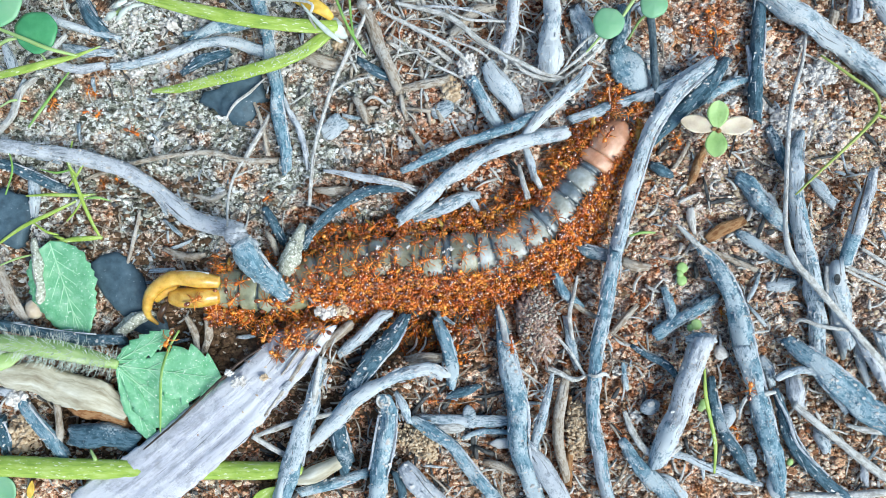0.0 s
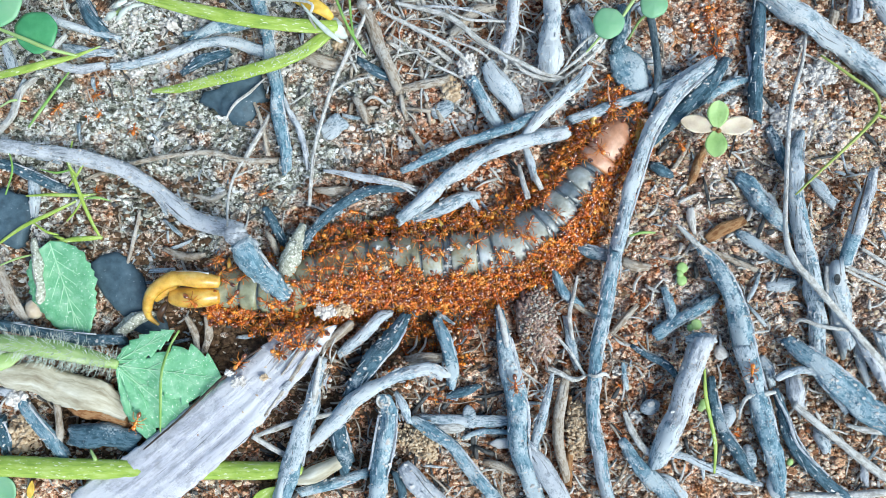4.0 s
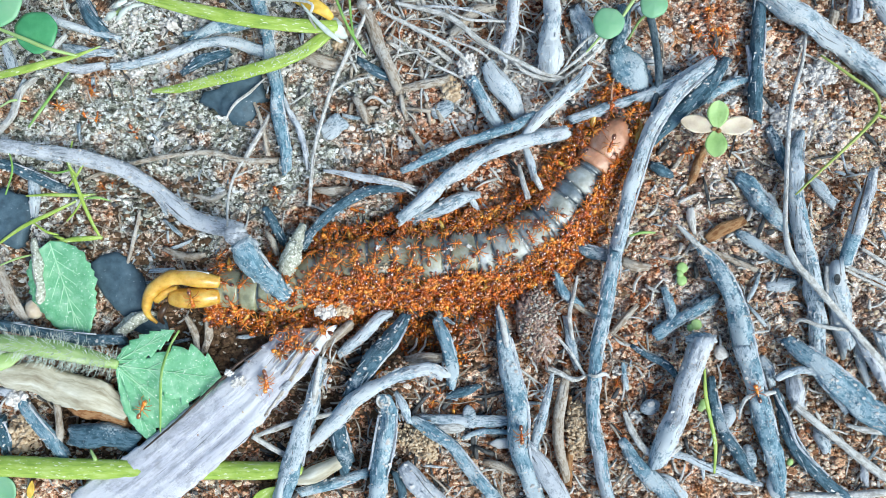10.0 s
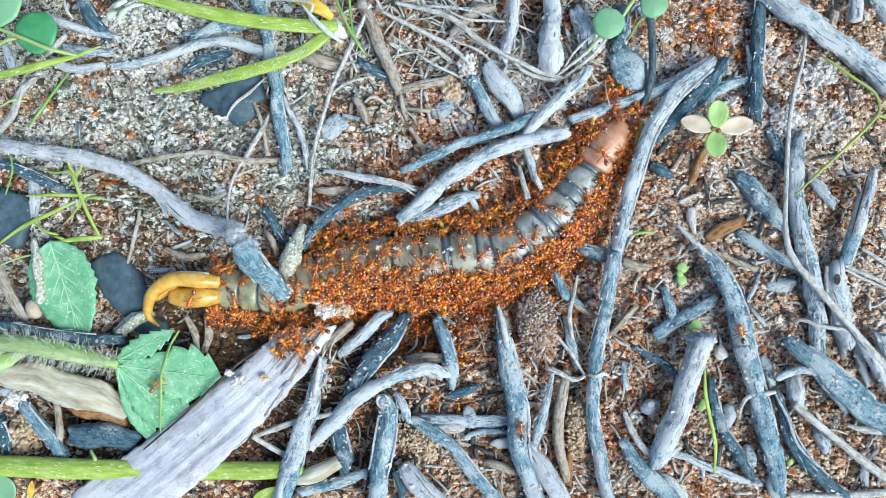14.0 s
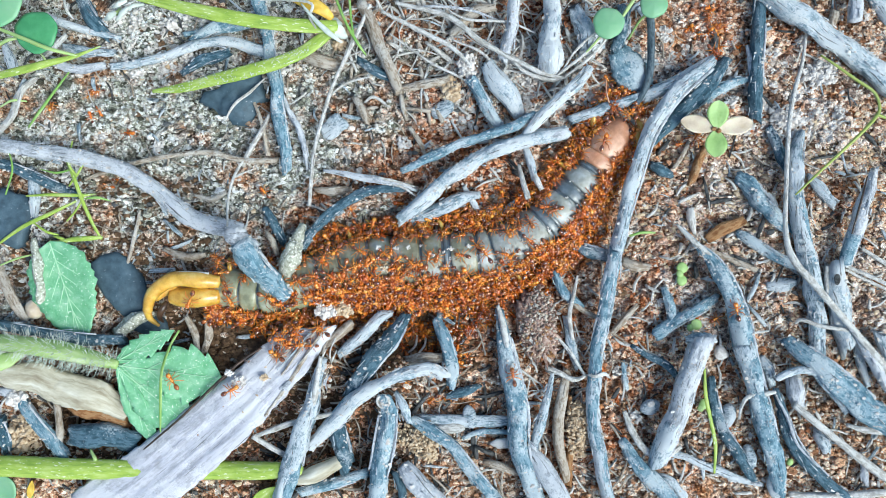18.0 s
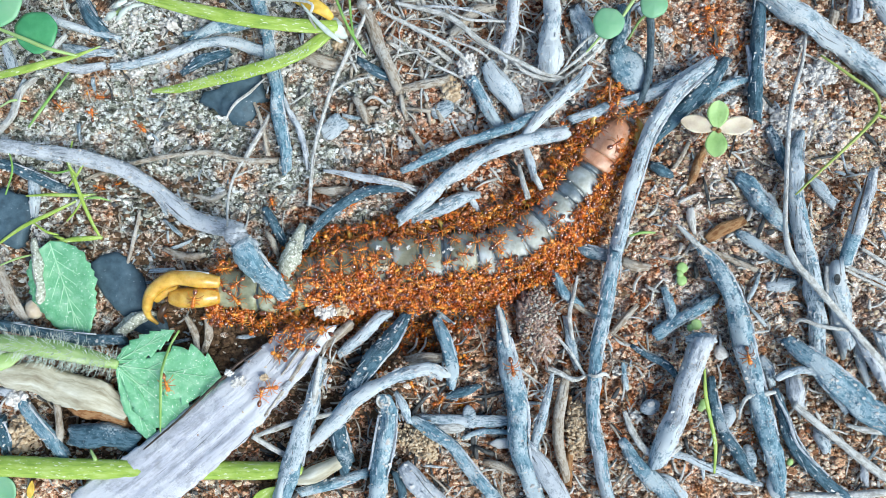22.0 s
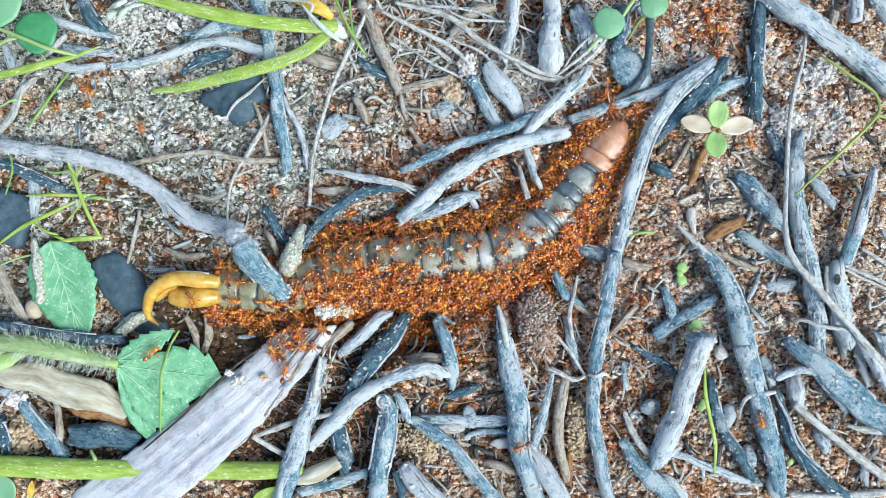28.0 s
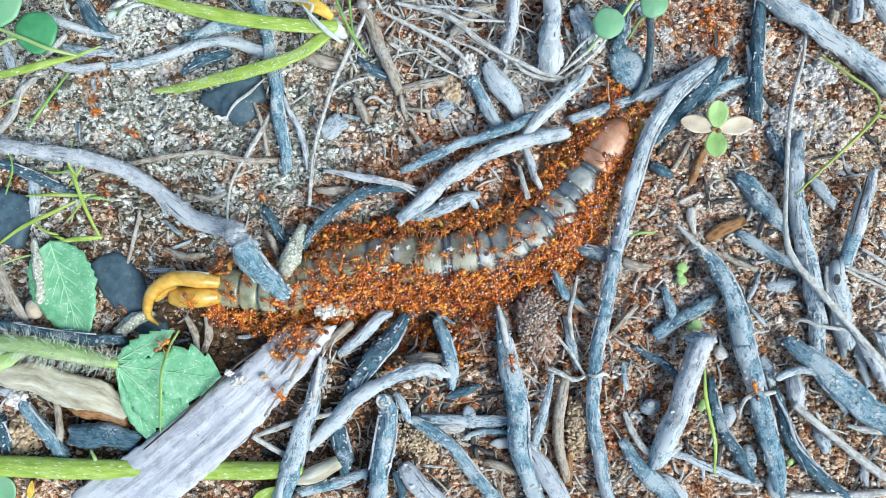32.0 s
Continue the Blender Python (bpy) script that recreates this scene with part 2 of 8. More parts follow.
CREAM = plant("creamy_soil_crumb", (0.36, 0.24, 0.14), (0.62, 0.48, 0.33), (0.78, 0.68, 0.54), rough=0.95, scale=0.9, bumps=1.0)

# Bluish pale tones put the sky's sheen into the colour of the next two.
OLIVE = shell("olive_cuticle", (0.15, 0.135, 0.07), (0.26, 0.245, 0.155), (0.38, 0.40, 0.39), rough=0.5, trans=0.05, spec=0.8, coat=0.9, scale=0.22, bumps=0.4, dust=0.01)
SKYSHEEN = shell("sky_sheen_cuticle", (0.16, 0.155, 0.11), (0.29, 0.30, 0.27), (0.48, 0.505, 0.515), rough=0.5, trans=0.05, spec=0.8, coat=0.8, scale=0.2, bumps=0.5, dust=0.02)
PALEOLIVE = shell("pale_olive_cuticle", (0.20, 0.20, 0.11), (0.33, 0.33, 0.20), (0.46, 0.47, 0.36), rough=0.3, trans=0.15, spec=0.8, coat=0.8, bumps=0.3, dust=0.01)
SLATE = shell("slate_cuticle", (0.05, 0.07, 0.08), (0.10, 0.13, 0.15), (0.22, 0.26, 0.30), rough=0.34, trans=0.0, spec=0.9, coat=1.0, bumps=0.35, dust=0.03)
HEADC = shell("orange_brown_cuticle", (0.44, 0.18, 0.08), (0.60, 0.29, 0.16), (0.68, 0.42, 0.29), rough=0.45, trans=0.15, spec=0.8, coat=0.7, bumps=0.3, dust=0.004)
AMBER = shell("amber_cuticle", (0.52, 0.26, 0.03), (0.70, 0.42, 0.07), (0.80, 0.55, 0.16), rough=0.3, trans=0.25, spec=0.6, coat=0.4)
ANT = shell("ant_amber", (0.42, 0.07, 0.005), (0.70, 0.185, 0.013), (0.88, 0.41, 0.065), rough=0.22, trans=0.2, spec=0.6, coat=0.5, vary=0.68)
GASTER = shell("ant_dark_abdomen", (0.06, 0.014, 0.004), (0.25, 0.06, 0.009), (0.58, 0.20, 0.03), rough=0.14, trans=0.15, spec=0.8, coat=0.9, scale=0.9, vary=0.65)
LIMB = shell("ant_leg", (0.46, 0.11, 0.014), (0.70, 0.22, 0.03), (0.84, 0.40, 0.09), rough=0.32, trans=0.15, spec=0.5, vary=0.6)
CLAW = shell("dark_claw", (0.02, 0.012, 0.01), (0.05, 0.03, 0.02), (0.09, 0.05, 0.03), rough=0.3, trans=0.0)
TENDRIL = wood("blue_black_tendril", (0.02, 0.03, 0.04), (0.05, 0.08, 0.10), (0.12, 0.16, 0.19), (0.3, 0.33, 0.36), cover=0.75, flecks=0.75, rough=0.5, bumps=0.3)

# ---- building kit: every builder takes millimetres ----
ORIGIN = {}


def mesh_object(name, verts, faces, mat, parent=None, origin=None, uvs=None, smooth=True, label=""):
    """One mesh object, at origin or, as a part, in the space of its parent."""
    if parent is not None:
        origin = ORIGIN[parent.name]
    if origin is None:
        a = np.asarray(verts)
        origin = (float((a[:, 0].min() + a[:, 0].max()) / 2), float((a[:, 1].min() + a[:, 1].max()) / 2), float(a[:, 2].min()))
    v = (np.asarray(verts, float) - np.asarray(origin)) * MM
    me = bpy.data.meshes.new(name)
    me.from_pydata(v.tolist(), [], faces)
    if uvs is not None:
        layer = me.uv_layers.new(name="UVMap")
        loops = np.zeros(len(me.loops), dtype=np.int32)
        me.loops.foreach_get("vertex_index", loops)
        layer.data.foreach_set("uv", np.asarray(uvs, float)[loops].ravel())
    if smooth:
        me.polygons.foreach_set("use_smooth", [True] * len(me.polygons))
    me.materials.append(mat)
    ob = new(name, me)
    if parent is None:
        ob.location = Vector(origin) * MM
    else:
        ob.parent = parent
    ORIGIN[ob.name] = origin
    if label:
        tagged(ob, label)
    return ob


def spline(pts, step):
    """A smooth line through the points, resampled about every step millimetres; all columns glide together."""
    p = np.asarray(pts, float)
    if len(p) == 2:
        n = max(2, int(np.linalg.norm(p[1, :3] - p[0, :3]) / step) + 1)
        return p[0] + (p[1] - p[0]) * np.linspace(0, 1, n)[:, None]
    q = np.vstack([2 * p[0] - p[1], p, 2 * p[-1] - p[-2]])
    out = []
    for i in range(1, len(q) - 2):
        n = max(2, int(np.linalg.norm(q[i + 1, :3] - q[i, :3]) / step) + 1)
        t = np.linspace(0, 1, n, endpoint=False)[:, None]
        a, b, c, d = q[i - 1:i + 3]
        out.append(0.5 * (2 * b + (c - a) * t + (2 * a - 5 * b + 4 * c - d) * t * t + (3 * b - a - 3 * c + d) * t ** 3))
    return np.vstack(out + [p[-1:]])


def tube(pts, step=0.8, sides=10, rough=0.12, flat=1.0, ragged=0.5, seed=0.0, furrow=0.0):
    """Verts, faces and uvs of a round or flattened rod along pts (x, y, z, radius), lumpy and with broken ends."""
    c = spline(pts, step)
    n = len(c)
    pos, rad = c[:, :3], np.maximum(c[:, 3], 0.04)
    tan = np.gradient(pos, axis=0)
    tan /= np.linalg.norm(tan, axis=1)[:, None] + 1e-9
    up = np.tile((0.0, 0.0, 1.0), (n, 1))
    steep = np.abs(tan[:, 2]) > 0.9
    up[steep] = (0.6, 0.8, 0.0)
    side = np.cross(tan, up)
    side /= np.linalg.norm(side, axis=1)[:, None] + 1e-9
    top = np.cross(side, tan)
    run = np.concatenate([[0], np.cumsum(np.linalg.norm(np.diff(pos, axis=0), axis=1))])
    ang = np.linspace(0, 2 * math.pi, sides, endpoint=False)
    verts, uvs = [], []
    mean = float(rad.mean())
    rng = random.Random(int(seed * 1000) + 7)
    if rough >= 0.1 and n > 4:
        for i in range(n):
            pos[i] += (side[i] * noise.noise((run[i] * 0.16, seed, 1.0)) + top[i] * 0.4 * noise.noise((run[i] * 0.16, seed, 7.0))) * 0.32 * rad[i]
    slant = [(rng.uniform(0, 6.283), rng.uniform(0.2, 0.9)) for _ in range(2)]
    for i in range(n):
        s = run[i]
        for a in ang:
            ca, sa = math.cos(a), math.sin(a)
            k = 1.0 + rough * (noise.noise((s * 0.28 / max(mean, 0.4), ca * 1.3 + seed, sa * 1.3)) * 1.3 + 0.5 * noise.noise((s * 1.1, ca * 2.6 + seed, sa * 2.6)))
            if rough >= 0.1:
                k += 0.085 / (0.35 + rad[i]) * noise.noise((s * 1.9 + seed, ca * rad[i] * 2.4, sa * rad[i] * 2.4)) + 0.05 / (0.35 + rad[i]) * noise.noise((s * 4.0, ca * rad[i] * 4.5 + seed, sa * rad[i] * 4.5))
            if furrow:
                k += furrow * noise.noise((s * 0.08, a * 2.2 + seed * 3, 5.0))
            r = rad[i] * k
            e = 0.0
            if ragged and i in (0, n - 1):
                e = (1 if i else -1) * (rng.random() - 0.35) * ragged * rad[i]
                if ragged > 0.3:
                    at, by = slant[1 if i else 0]
                    e += by * rad[i] * math.cos(a - at)
            verts.append(pos[i] + side[i] * (ca * r) + top[i] * (sa * r * flat) + tan[i] * e)
            uvs.append((s + seed * 9, a / (2 * math.pi) * 6.28 * mean))
    faces = []
    for i in range(n - 1):
        for j in range(sides):
            k = (j + 1) % sides
            faces.append((i * sides + j, (i + 1) * sides + j, (i + 1) * sides + k, i * sides + k))
    for end, i in ((-1, 0), (1, n - 1)):
        mid = len(verts)
        verts.append(pos[i] + tan[i] * end * rad[i] * (0.25 if ragged < 0.2 else -0.15))
        uvs.append((run[i] + seed * 9, 0.5))
        for j in range(sides):
            k = (j + 1) % sides
            faces.append((mid, i * sides + (k if end > 0 else j), i * sides + (j if end > 0 else k)))
    return verts, faces, uvs


def ball(center, axes, turn=0.0, rough=0.15, freq=0.6, rings=10, segs=16, square=1.0, seed=0.0, tilt=0.0):
    """Verts, faces and uvs of a lumpy, possibly blocky ellipsoid with half-axes in millimetres."""
    verts, uvs = [], []
    m = Euler((radians(tilt), 0, radians(turn))).to_matrix()
    for i in range(rings + 1):
        th = math.pi * i / rings
        for j in range(segs):
            ph = 2 * math.pi * j / segs
            d = [math.sin(th) * math.cos(ph), math.sin(th) * math.sin(ph), math.cos(th)]
            d = [math.copysign(abs(x) ** square, x) for x in d]
            p = Vector((d[0] * axes[0], d[1] * axes[1], d[2] * axes[2]))
            k = 1 + rough * (noise.noise(p * freq + Vector((seed * 7, seed * 3, seed))) * 1.4 + 0.6 * noise.noise(p * freq * 2.7 + Vector((seed, 9, seed * 5))))
            verts.append(Vector(center) + m @ (p * k))
            uvs.append((p.x * 1.5, p.y * 1.5))
    faces = [(i * segs + j, (i + 1) * segs + j, (i + 1) * segs + (j + 1) % segs, i * segs + (j + 1) % segs) for i in range(rings) for j in range(segs)]
    return verts, faces, uvs


def joined(pieces):
    """Several (verts, faces, uvs) as one."""
    v, f, u = [], [], []
    for pv, pf, pu in pieces:
        k = len(v)
        v += list(pv)
        u += list(pu)
        f += [tuple(i + k for i in face) for face in pf]
    return v, f, u


COUNT = [0]


def next_seed():
    COUNT[0] += 1
    return COUNT[0] * 0.377


GRIT = []


def grit_shape():
    bm = bmesh.new()
    bmesh.ops.create_icosphere(bm, subdivisions=1, radius=1.0)
    GRIT.append(np.array([v.co[:] for v in bm.verts]))
    GRIT.append(np.array([[v.index for v in f.verts] for f in bm.faces]))
    bm.free()


grit_shape()


def dress(ob, pts, seed, mat):
    """Ash specks and lifted slivers of bark on a stick's upper side, as two scatters that belong to it."""
    rng = np.random.default_rng(int(seed * 1000))
    c = spline(pts, 0.4)
    n = len(c)
    tan = np.gradient(c[:, :3], axis=0)
    tan /= np.linalg.norm(tan, axis=1)[:, None] + 1e-9
    side = np.cross(tan, (0, 0, 1.0))
    side /= np.linalg.norm(side, axis=1)[:, None] + 1e-9
    top = np.cross(side, tan)
    mean = float(c[:, 3].mean())
    count = int(n * 0.4 * mean * 3.2)
    if count > 3:
        k = rng.integers(0, n, count)
        a = rng.uniform(0.1, math.pi - 0.1, count)
        kept = [i for i in range(count) if noise.noise((k[i] * 0.16, a[i] * 1.1 + seed, 3.0)) + 0.35 * rng.random() > 0.16]
        kept = kept or [0]
        k, a, count = k[kept], a[kept], len(kept)
        r = (0.05 + 0.2 * rng.random(count) ** 2.2) * (0.6 + 0.4 * min(mean, 2))
        p = c[k, :3] + side[k] * (np.cos(a) * c[k, 3])[:, None] + top[k] * (np.sin(a) * c[k, 3])[:, None]
        base, tri = GRIT
        v = p[:, None, :] + base[None] * r[:, None, None] * rng.uniform(0.4, 1.6, (count, len(base), 1)) * np.array((1.3, 1.0, 0.45))
        f = (tri[None] + (np.arange(count) * len(base))[:, None, None]).reshape(-1, 3)
        u = np.repeat(rng.uniform(0, 50, (count, 2)), len(base), axis=0)
        tagged(mesh_object("ash_dust", v.reshape(-1, 3), f.tolist(), CRUMB, parent=ob, uvs=u, smooth=False), "white specks of ash", kind="stuff")
    # Thin pale strip along the +x edge of charred sticks.
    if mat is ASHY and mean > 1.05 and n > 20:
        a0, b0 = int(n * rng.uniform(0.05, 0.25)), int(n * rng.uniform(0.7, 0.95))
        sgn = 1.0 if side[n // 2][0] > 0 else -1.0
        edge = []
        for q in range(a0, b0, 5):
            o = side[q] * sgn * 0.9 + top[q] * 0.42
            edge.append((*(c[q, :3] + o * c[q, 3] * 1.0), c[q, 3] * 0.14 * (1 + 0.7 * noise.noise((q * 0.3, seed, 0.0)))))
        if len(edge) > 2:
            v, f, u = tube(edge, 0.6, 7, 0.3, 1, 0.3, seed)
            mesh_object("worn_edge", v, f, PALE, parent=ob, uvs=u, label="pale strip along the right edge")
    pieces = []
    for i in range(int(n * 0.4 * 0.22 * (0.5 + mean))):
        k = int(rng.integers(2, max(3, n - 3)))
        a = rng.uniform(0.0, math.pi)
        ln = rng.uniform(0.8, 2.6)
        e = min(n - 1, k + max(2, int(ln / 0.4)))
        m = (k + e) // 2
        r = rng.uniform(0.07, 0.2)
        rows = []
        for q, lift in ((k, 0.0), (m, 0.14), (e, rng.uniform(0, 0.5))):
            o = side[q] * math.cos(a) + top[q] * math.sin(a)
            rows.append((*(c[q, :3] + o * (c[q, 3] * 1.02 + lift)), r))
        pieces.append(tube(rows, 0.9, 5, 0.05, 0.6, 0.5, i * 0.3))
    if pieces:
        v, f, u = joined(pieces)
        tagged(mesh_object("loose_bark", v, f, mat, parent=ob, uvs=u), "lifted slivers of bark", kind="stuff")


RODS = {}
LAID = []


def slimmed(pts, k):
    """The same rod with k times its thickness, its underside where it was."""
    return [(x, y, z - (1 - k) * r, r * k) for x, y, z, r in pts]


def drawn_in(parent, p):
    """A place on a slimmed stick, moved in with its surface, and the stick's share of thickness."""
    if parent.name not in RODS:
        return p, 1.0
    line, k = RODS[parent.name]
    c = line[int(np.argmin(((line[:, :3] - np.asarray(p[:3])) ** 2).sum(axis=1)))]
    return tuple(c[q] + (p[q] - c[q]) * k - ((1 - k) * c[3] if q == 2 else 0.0) for q in range(3)), k


def stick(name, pts, mat, label, category="twig", rough=0.13, flat=1.0, ragged=0.6, sides=16, step=0.5, furrow=0.1, group="", slim=0.0):
    seed = next_seed()
    woody = mat in (CHAR, DARK, ASHY, PALE, FROST)
    k = slim or (0.86 if woody and flat == 1.0 else 1.0)
    line = spline(pts, 0.5)
    pts = slimmed(pts, k)
    if woody:
        LAID.append(spline(pts, 0.5))
    v, f, u = tube(pts, step, sides, rough * 1.55 if woody else rough, flat, ragged, seed, furrow * 1.3)
    ob = mesh_object(name, v, f, mat, uvs=u)
    if k != 1.0:
        RODS[ob.name] = (line, k)
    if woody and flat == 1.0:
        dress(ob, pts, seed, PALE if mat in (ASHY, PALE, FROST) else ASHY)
    return tagged(ob, label if len(label.split()) > 3 else label + " on burnt soil", category, group)


def stick_part(name, pts, mat, parent, label="", rough=0.13, flat=1.0, ragged=0.6, sides=12, step=0.5, furrow=0.1):
    if parent.name in RODS:
        moved = [drawn_in(parent, p) for p in pts]
        pts = [(*q, p[3] * k) for p, (q, k) in zip(pts, moved)]
    v, f, u = tube(pts, step, sides, rough, flat, ragged, next_seed(), furrow)
    return mesh_object(name, v, f, mat, parent=parent, uvs=u, label=label)


def lump(name, center, axes, mat, label, category, turn=0.0, rough=0.15, freq=0.6, square=1.0, rings=10, segs=16, tilt=0.0, group=""):
    v, f, u = ball(center, axes, turn, rough, freq, rings, segs, square, next_seed(), tilt)
    return tagged(mesh_object(name, v, f, mat, uvs=u), label if len(label.split()) > 3 else label + " on burnt soil", category, group)


def lump_part(name, center, axes, mat, parent, label="", turn=0.0, rough=0.15, freq=0.6, square=1.0, rings=8, segs=12, tilt=0.0):
    center, k = drawn_in(parent, center)
    v, f, u = ball(center, tuple(a * k for a in axes), turn, rough, freq, rings, segs, square, next_seed(), tilt)
    return mesh_object(name, v, f, mat, parent=parent, uvs=u, label=label)


def crumbs(center, axes, count, size, seed):
    """A crumbly heap of small angular grains within a flat dome."""
    rng = np.random.default_rng(int(seed * 1000) + 3)
    base, tri = GRIT
    d = rng.normal(size=(count, 3))
    d /= np.linalg.norm(d, axis=1)[:, None]
    d[:, 2] = np.abs(d[:, 2])
    wob = 0.75 + 0.35 * rng.random(count)
    p = np.asarray(center) + d * np.asarray(axes) * (rng.random(count) ** 0.4 * wob)[:, None]
    r = size * (0.5 + 0.9 * rng.random(count) ** 2)
    v = p[:, None, :] + base[None] * r[:, None, None] * rng.uniform(0.65, 1.4, (count, len(base), 1))
    f = (tri[None] + (np.arange(count) * len(base))[:, None, None]).reshape(-1, 3)
    return v.reshape(-1, 3), f.tolist(), np.repeat(rng.uniform(0, 50, (count, 2)), len(base), axis=0)


def clod(name, center, axes, mat, label, category, size=0.55, turn=0.0, density=1.0):
    count = int(density * 16 * axes[0] * axes[1] / (size / 0.55) ** 2) + 24
    v, f, u = crumbs((0, 0, 0), axes, count, size, next_seed())
    m = np.array(Euler((0, 0, radians(turn))).to_matrix())
    v = v @ m.T + np.asarray(center) - np.array((0, 0, axes[2] * 0.4))
    ob = mesh_object(name, v, f, mat, uvs=u, smooth=False)
    return tagged(ob, label if len(label.split()) > 3 else label + " on burnt soil", category)


def clod_part(name, center, axes, mat, parent, label="", size=0.3):
    v, f, u = crumbs(center, axes, int(30 * axes[0] * axes[1]) + 14, size, next_seed())
    return mesh_object(name, v, f, mat, parent=parent, uvs=u, smooth=False, label=label)


# ---- the ground: one sheet, finely relieved where it is seen close, running on to the horizon ----
DENTS = [
    (*(-6.12, -19.88, 0), 7, 4.0), (*(2, 6.38, 0), 4, 2.5), (*(-18, -14.88, 0), 5, 2.5), (*(25.12, -4.88, 0), 5, 2.5), (*(19.5, 51.38, 0), 5, 4.0),
    (*(-35.5, -41.12, 0), 6, 4.0), (*(-18, -44.88, 0), 7, 3.5), (*(-94.25, -6.12, 0), 6, 3.0), (*(-86.75, 52.62, 0), 8, 4.0), (*(-56.75, -16.75, 0), 7, 2.5),
    (*(-80.5, -34.88, 0), 8, 3.0), (*(27, -31.12, 0), 5, 3.0), (*(-41.75, -3.62, 0), 4, 2.0), (*(82, -29.88, 0), 4, 2.0),
    (*(-45.5, 42.62, 0), 4, 2.0), (*(43.25, 17.62, 0), 4, 2.0), (*(5.75, 51.38, 0), 5, 2.5), (*(-1.75, 41.38, 0), 4, 2.0), (*(-61.75, -44.88, 0), 7, 3.0),
]


# Humus hollows; those at (-26, -36) and (-5, -20) stand for shade.
DAMP_OR_SHADED = [(-51, -18.5, 8.5), (-42, -17, 5), (-79, -37, 8), (-64, -43, 5), (-26, -36, 5), (-5, -20, 6), (-66, -13, 4)]


def is_damp_or_shaded(x, y):
    """Whether a plan place lies in a damp hollow of dark humus or a spot darkened for shade, where no dry grains lie.
    """
    return any((x - a) ** 2 + (y - b) ** 2 < (r * (1 + 0.5 * noise.noise((x * 0.3, y * 0.3, 4.0)))) ** 2 for a, b, r in DAMP_OR_SHADED)


def ground_h(x, y):
    """Height of the soil in millimetres at a plan place in millimetres."""
    v = Vector((x, y, 0.0))
    h = 0.9 * noise.noise(v * 0.045) + 1.2 * noise.noise(v * 0.13 + Vector((3, 7, 1))) + 0.9 * noise.noise(v * 0.42) + 0.9 * abs(noise.noise(v * 0.8)) + 0.75 * noise.noise(v * 1.3)
    for dx, dy, dz, r, d in DENTS:
        q = ((x - dx) ** 2 + (y - dy) ** 2) / (r * r)
        if q < 6:
            h -= d * math.exp(-q)
    return h - 0.6


def soil_sheet():
    far = [180, 260, 420, 800, 1800, 5000, 20000, 100000, 500000]
    xs = [-f for f in reversed(far)] + list(np.linspace(-118, 118, 560)) + far
    ys = [-f for f in reversed(far)] + list(np.linspace(-70, 70, 332)) + far
    verts = []
    for y in ys:
        for x in xs:
            near = abs(x) < 150 and abs(y) < 100
            verts.append((x, y, ground_h(x, y) if near else 0.0))
    n = len(xs)
    faces = [(j * n + i, j * n + i + 1, (j + 1) * n + i + 1, (j + 1) * n + i) for j in range(len(ys) - 1) for i in range(n - 1)]
    ob = mesh_object("ground", verts, faces, SOIL, origin=(0, 0, 0))
    return tagged(ob, "sandy reddish-brown burnt soil with ash and loose grains", "ground", kind="structure")


ground = soil_sheet()


def grain_bed(name, count, low, high, seed, mat, label, box=(-104, 104, -62, 62)):
    """Loose grains as one scatter: jittered low polyhedra half sunk in the soil."""
    rng = np.random.default_rng(seed)
    bm = bmesh.new()
    bmesh.ops.create_icosphere(bm, subdivisions=1, radius=1.0)
    base = np.array([v.co[:] for v in bm.verts])
    tri = np.array([[v.index for v in f.verts] for f in bm.faces])
    bm.free()
    k = len(base)
    size = low + (high - low) * rng.random(count) ** 2.2
    x = rng.uniform(box[0], box[1], count)
    y = rng.uniform(box[2], box[3], count)
    if mat not in (HUMUS_SHADE, SOOT):
        dry = np.array([not is_damp_or_shaded(a, b) or q > 0.86 for a, b, q in zip(x, y, rng.random(count))])
        size, x, y = size[dry], x[dry], y[dry]
        count = len(x)
    allv = np.zeros((count, k, 3))
    for i in range(count):
        ax = rng.normal(size=(3, 3))
        q, _ = np.linalg.qr(ax)
        b = (base * (1 + rng.uniform(-0.36, 0.36, (k, 1)))) @ q * np.array((1.35, 1.0, 0.65)) * size[i]
        allv[i] = b + np.array((x[i], y[i], ground_h(x[i], y[i]) + 0.45 * size[i]))
    faces = (tri[None] + (np.arange(count) * k)[:, None, None]).reshape(-1, 3)
    ob = mesh_object(name, allv.reshape(-1, 3), faces.tolist(), mat, origin=(0, 0, 0), smooth=False)
    return tagged(ob, label, "soil grains", kind="stuff")


grain_bed("soil_grains", 33000, 0.13, 0.52, 5, GRAIN, "loose tan, cream and dark grains of sandy soil")
grain_bed("soil_grains", 15000, 0.3, 0.72, 7, GRAIN, "coarse tan, cream and white grains of sandy soil")
grain_bed("soil_clods", 1100, 0.45, 1.0, 6, GRAIN, "small crumbly clods of ashy soil")
grain_bed("ash_flecks", 2200, 0.1, 0.42, 8, CRUMB, "white flecks of ash on the soil")
grain_bed("charcoal_bits", 1000, 0.15, 0.7, 9, SOOT, "small black bits of charcoal on the soil")


